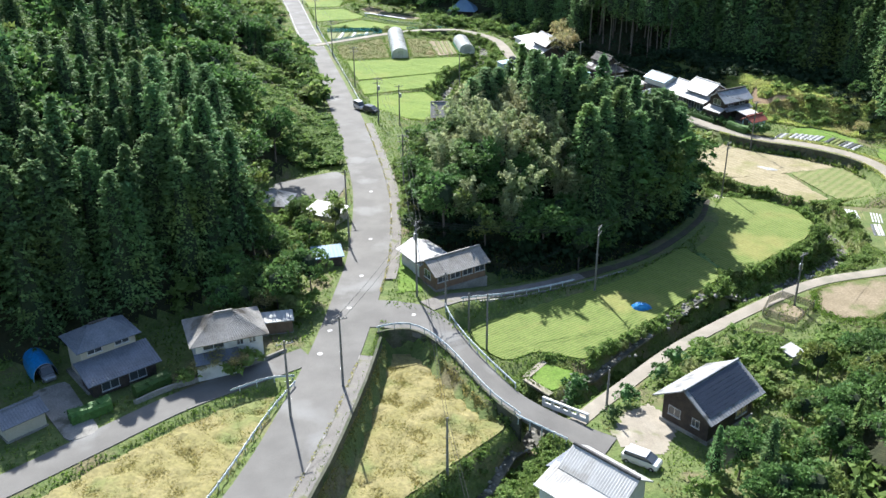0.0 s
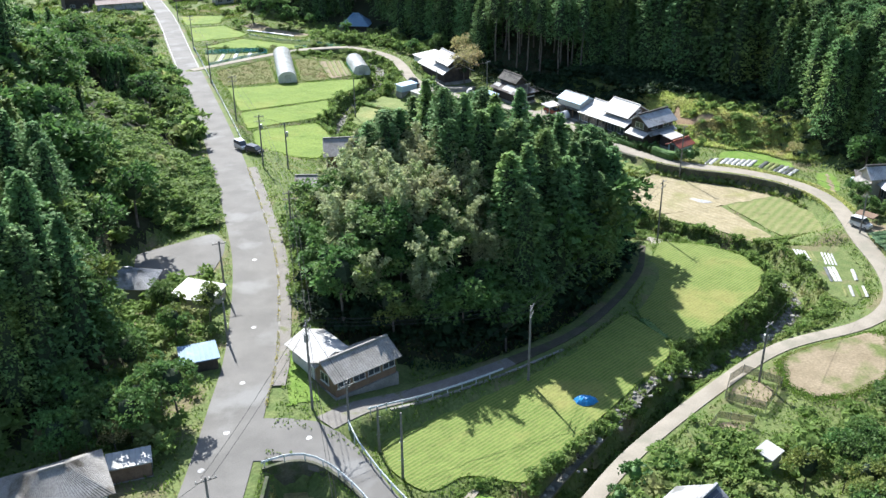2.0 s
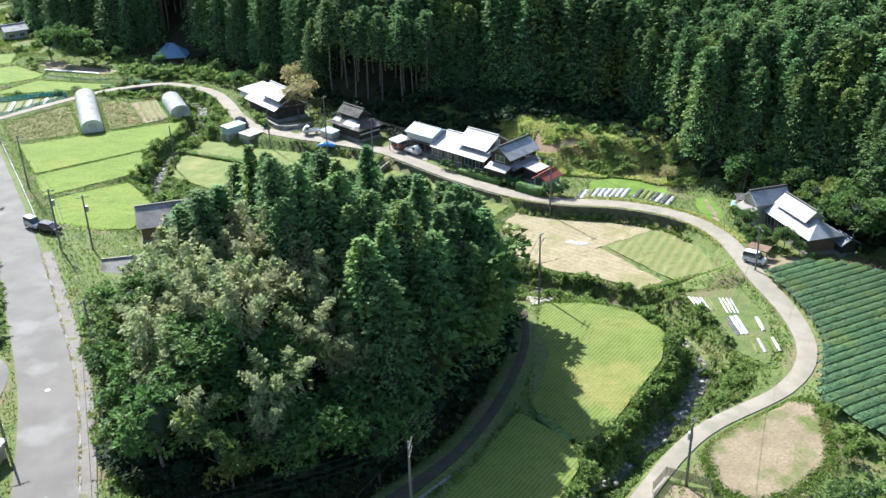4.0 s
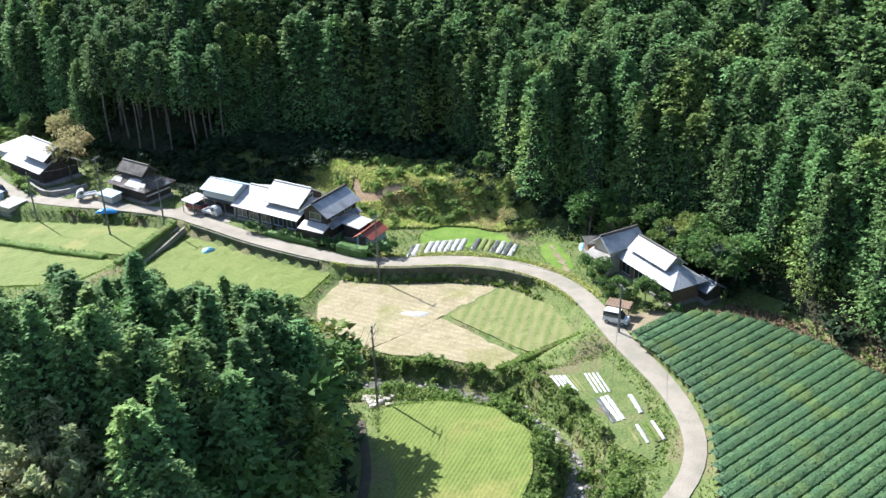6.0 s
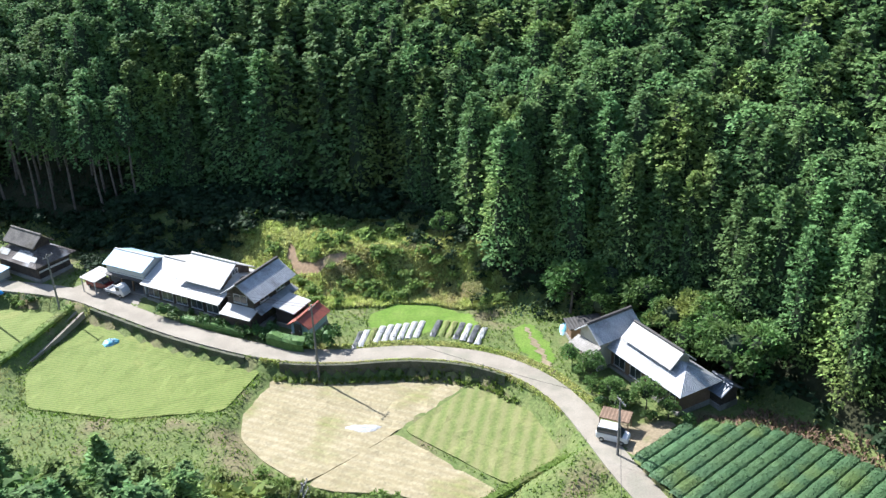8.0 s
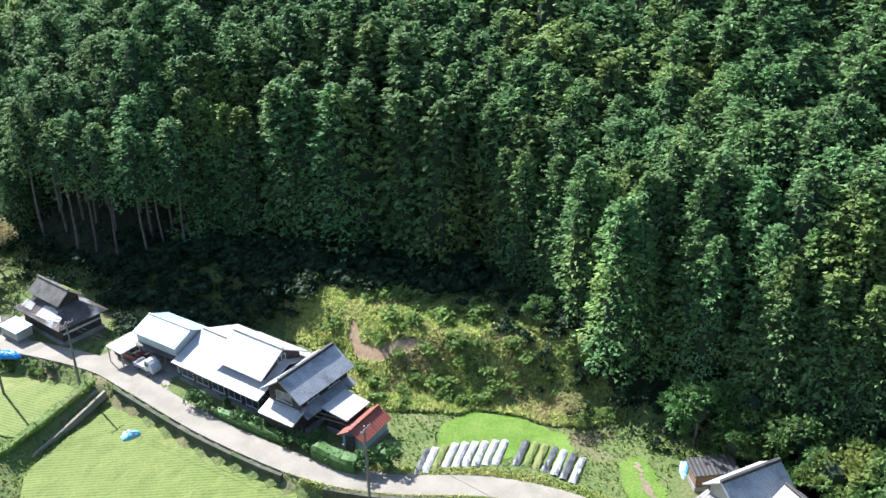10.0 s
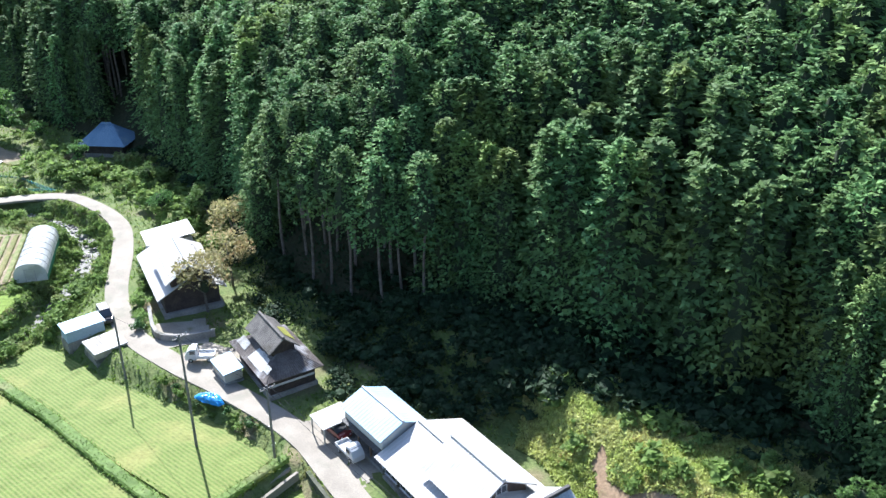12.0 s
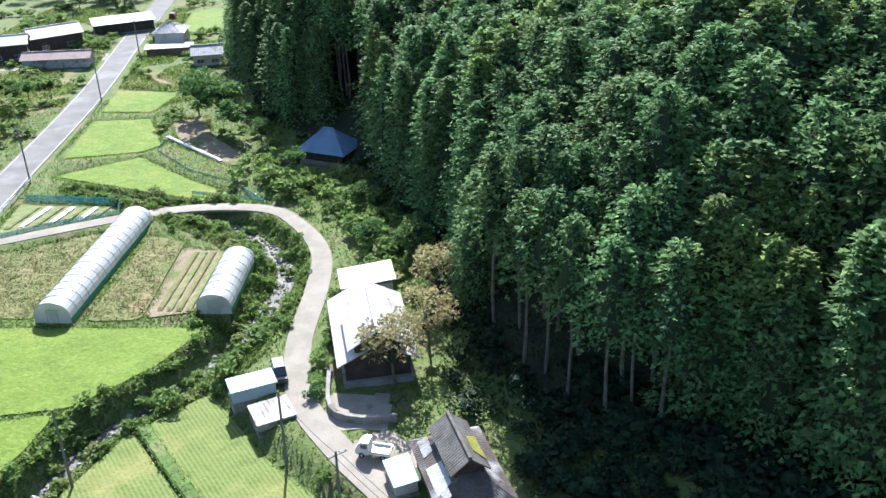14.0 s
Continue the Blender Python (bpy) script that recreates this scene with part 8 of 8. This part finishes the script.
carpet("levee_grass", 900000, (-40, 120, 60, 345), levee, 0.36, M_TALL, "rough grass along the field edges", "grass", 42, 0.45)
FOOT = offset(cut(LANE[LANE[:, 0] > 60], 158, 184), -2.7)
carpet("wall_weeds", 40000, (66, 108, 156, 216), lambda X, Y, r: line_dist(X, Y, FOOT)[0] < 0.75, 0.7, M_TALL, "tall weeds along the foot of the wall", "weeds", 39, 0.7)
carpet("forest_litter", 30000, (60, 135, 150, 262), lambda X, Y, r: (np.abs(poly_dist(X, Y, EAST) - 3) < 7) & clear_of(X, Y, 0.0), 0.6, M_SHADELEAF, "low undergrowth at the wood's edge, shade painted into its leaves", "undergrowth", 37)
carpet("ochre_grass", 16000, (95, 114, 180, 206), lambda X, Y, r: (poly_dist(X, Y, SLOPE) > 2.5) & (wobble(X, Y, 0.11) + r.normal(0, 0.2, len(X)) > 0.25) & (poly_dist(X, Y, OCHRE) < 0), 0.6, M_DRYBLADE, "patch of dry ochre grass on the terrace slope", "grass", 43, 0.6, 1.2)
carpet("knoll_litter", 60000, (5, 62, 100, 175), lambda X, Y, r: (np.abs(poly_dist(X, Y, KNOLL)) < 1.8) & clear_of(X, Y, 0.1), 0.5, M_SHADELEAF, "low undergrowth at the foot of the knoll, its leaves darkened for shade", "undergrowth", 51)
carpet("patch_grass", 60000, (62, 90, 96, 120), lambda X, Y, r: (np.abs(poly_dist(X, Y, BARE_PATCH)) < 0.9 * r.random(len(X)) ** 0.7) & (line_dist(X, Y, LANE)[0] > 1.4), 0.3, M_TALL, "rough grass round the bare patch", "grass", 53)
VERGES = [offset(cut(LANE[LANE[:, 0] > 60], 150, 186), o) for o in (2.1, -1.75)]
carpet("lane_verge", 150000, (78, 110, 148, 190), lambda X, Y, r: np.minimum(line_dist(X, Y, VERGES[0])[0], line_dist(X, Y, VERGES[1])[0] + 0.3) < 0.55, 0.3, M_TERRACE, "mown pale grass along the farm lane", "grass", 52)
M_DEADWOOD = mat("dead_brown_brush", (0.2, 0.13, 0.08), (0.28, 0.2, 0.12), 0.6, 0.9, 3.0, per=0.3)
carpet("brushwood", 7000, (112, 126, 108, 142), lambda X, Y, r: (poly_dist(X, Y, FIELDS["tea"][0]) < -0.6) & (poly_dist(X, Y, FIELDS["tea"][0]) > -4.5) & (X > 111) & clear_of(X, Y, 0), 0.6, M_DEADWOOD, "cut brown brushwood along the tea field", "brushwood", 38)


# ---- stones in the stream ----
def stones():
    r = np.random.default_rng(41)
    bits = []
    base = ball(0, 0, 0, 1.0, 0.7, 6, 4)
    for i in range(1100):
        k = r.integers(0, len(BED) - 1)
        t = r.random()
        p = BED[k] * (1 - t) + BED[k + 1] * t
        s = r.uniform(0.12, 0.38)
        q = base[0] * (1 + r.normal(0, 0.12, base[0].shape)) * s
        bits.append((q + [p[0] + r.normal(0, 0.7), p[1] + r.normal(0, 0.7), p[2] + 0.05], base[1]))
    V, F = stack(bits)
    tagged(put("stream_stones", mesh_np("stream_stones", V, F, M_STONE)), "pale rounded stones in the stream bed", "stones", kind="stuff")


stones()


def rubble(x, y, n, spread, seed, label):
    """A low heap of broken pale stone."""
    r = np.random.default_rng(seed)
    base = ball(0, 0, 0, 1.0, 0.6, 6, 4)
    bits = []
    for i in range(n):
        px, py, s = x + r.normal(0, spread), y + r.normal(0, spread * 0.6), r.uniform(0.2, 0.55)
        bits.append((base[0] * (1 + r.normal(0, 0.15, base[0].shape)) * s + [px, py, ground_at(px, py) + 0.1], base[1]))
    tagged(put("rubble_heap", mesh_np("rubble_heap", *stack(bits), M_RUBBLE)), label, "rubble", kind="stuff")


M_RUBBLE = mat("pale_rubble", (0.42, 0.38, 0.31), (0.52, 0.48, 0.4), 0.9, 0.9, 4.0, 0.05, 6.0)
rubble(71.5, 151.0, 40, 1.2, 51, "heap of pale broken rock beside the stream")


def manhole(x, y, z):
    tagged(put("manhole_cover", mesh_np("manhole_cover", *tube([(0, 0, -0.05), (0, 0, 0.0), (0, 0, 0.012)], [0.33, 0.33, 0.31], 16), M_PAINT), None, pose(x, y, z)), "pale round manhole cover in the road", "manhole cover", "manhole covers")


for x, y in ((-2.2, 93.6), (3.4, 113.5), (5.2, 126), (6.2, 146), (9.6, 101.9), (1.5, 104.5), (-1.0, 99.0)):
    d, z = line_dist(np.array([x]), np.array([y]), SIDE if x > 8 else ROAD)
    manhole(x, y, float(z[0]) + 0.035)
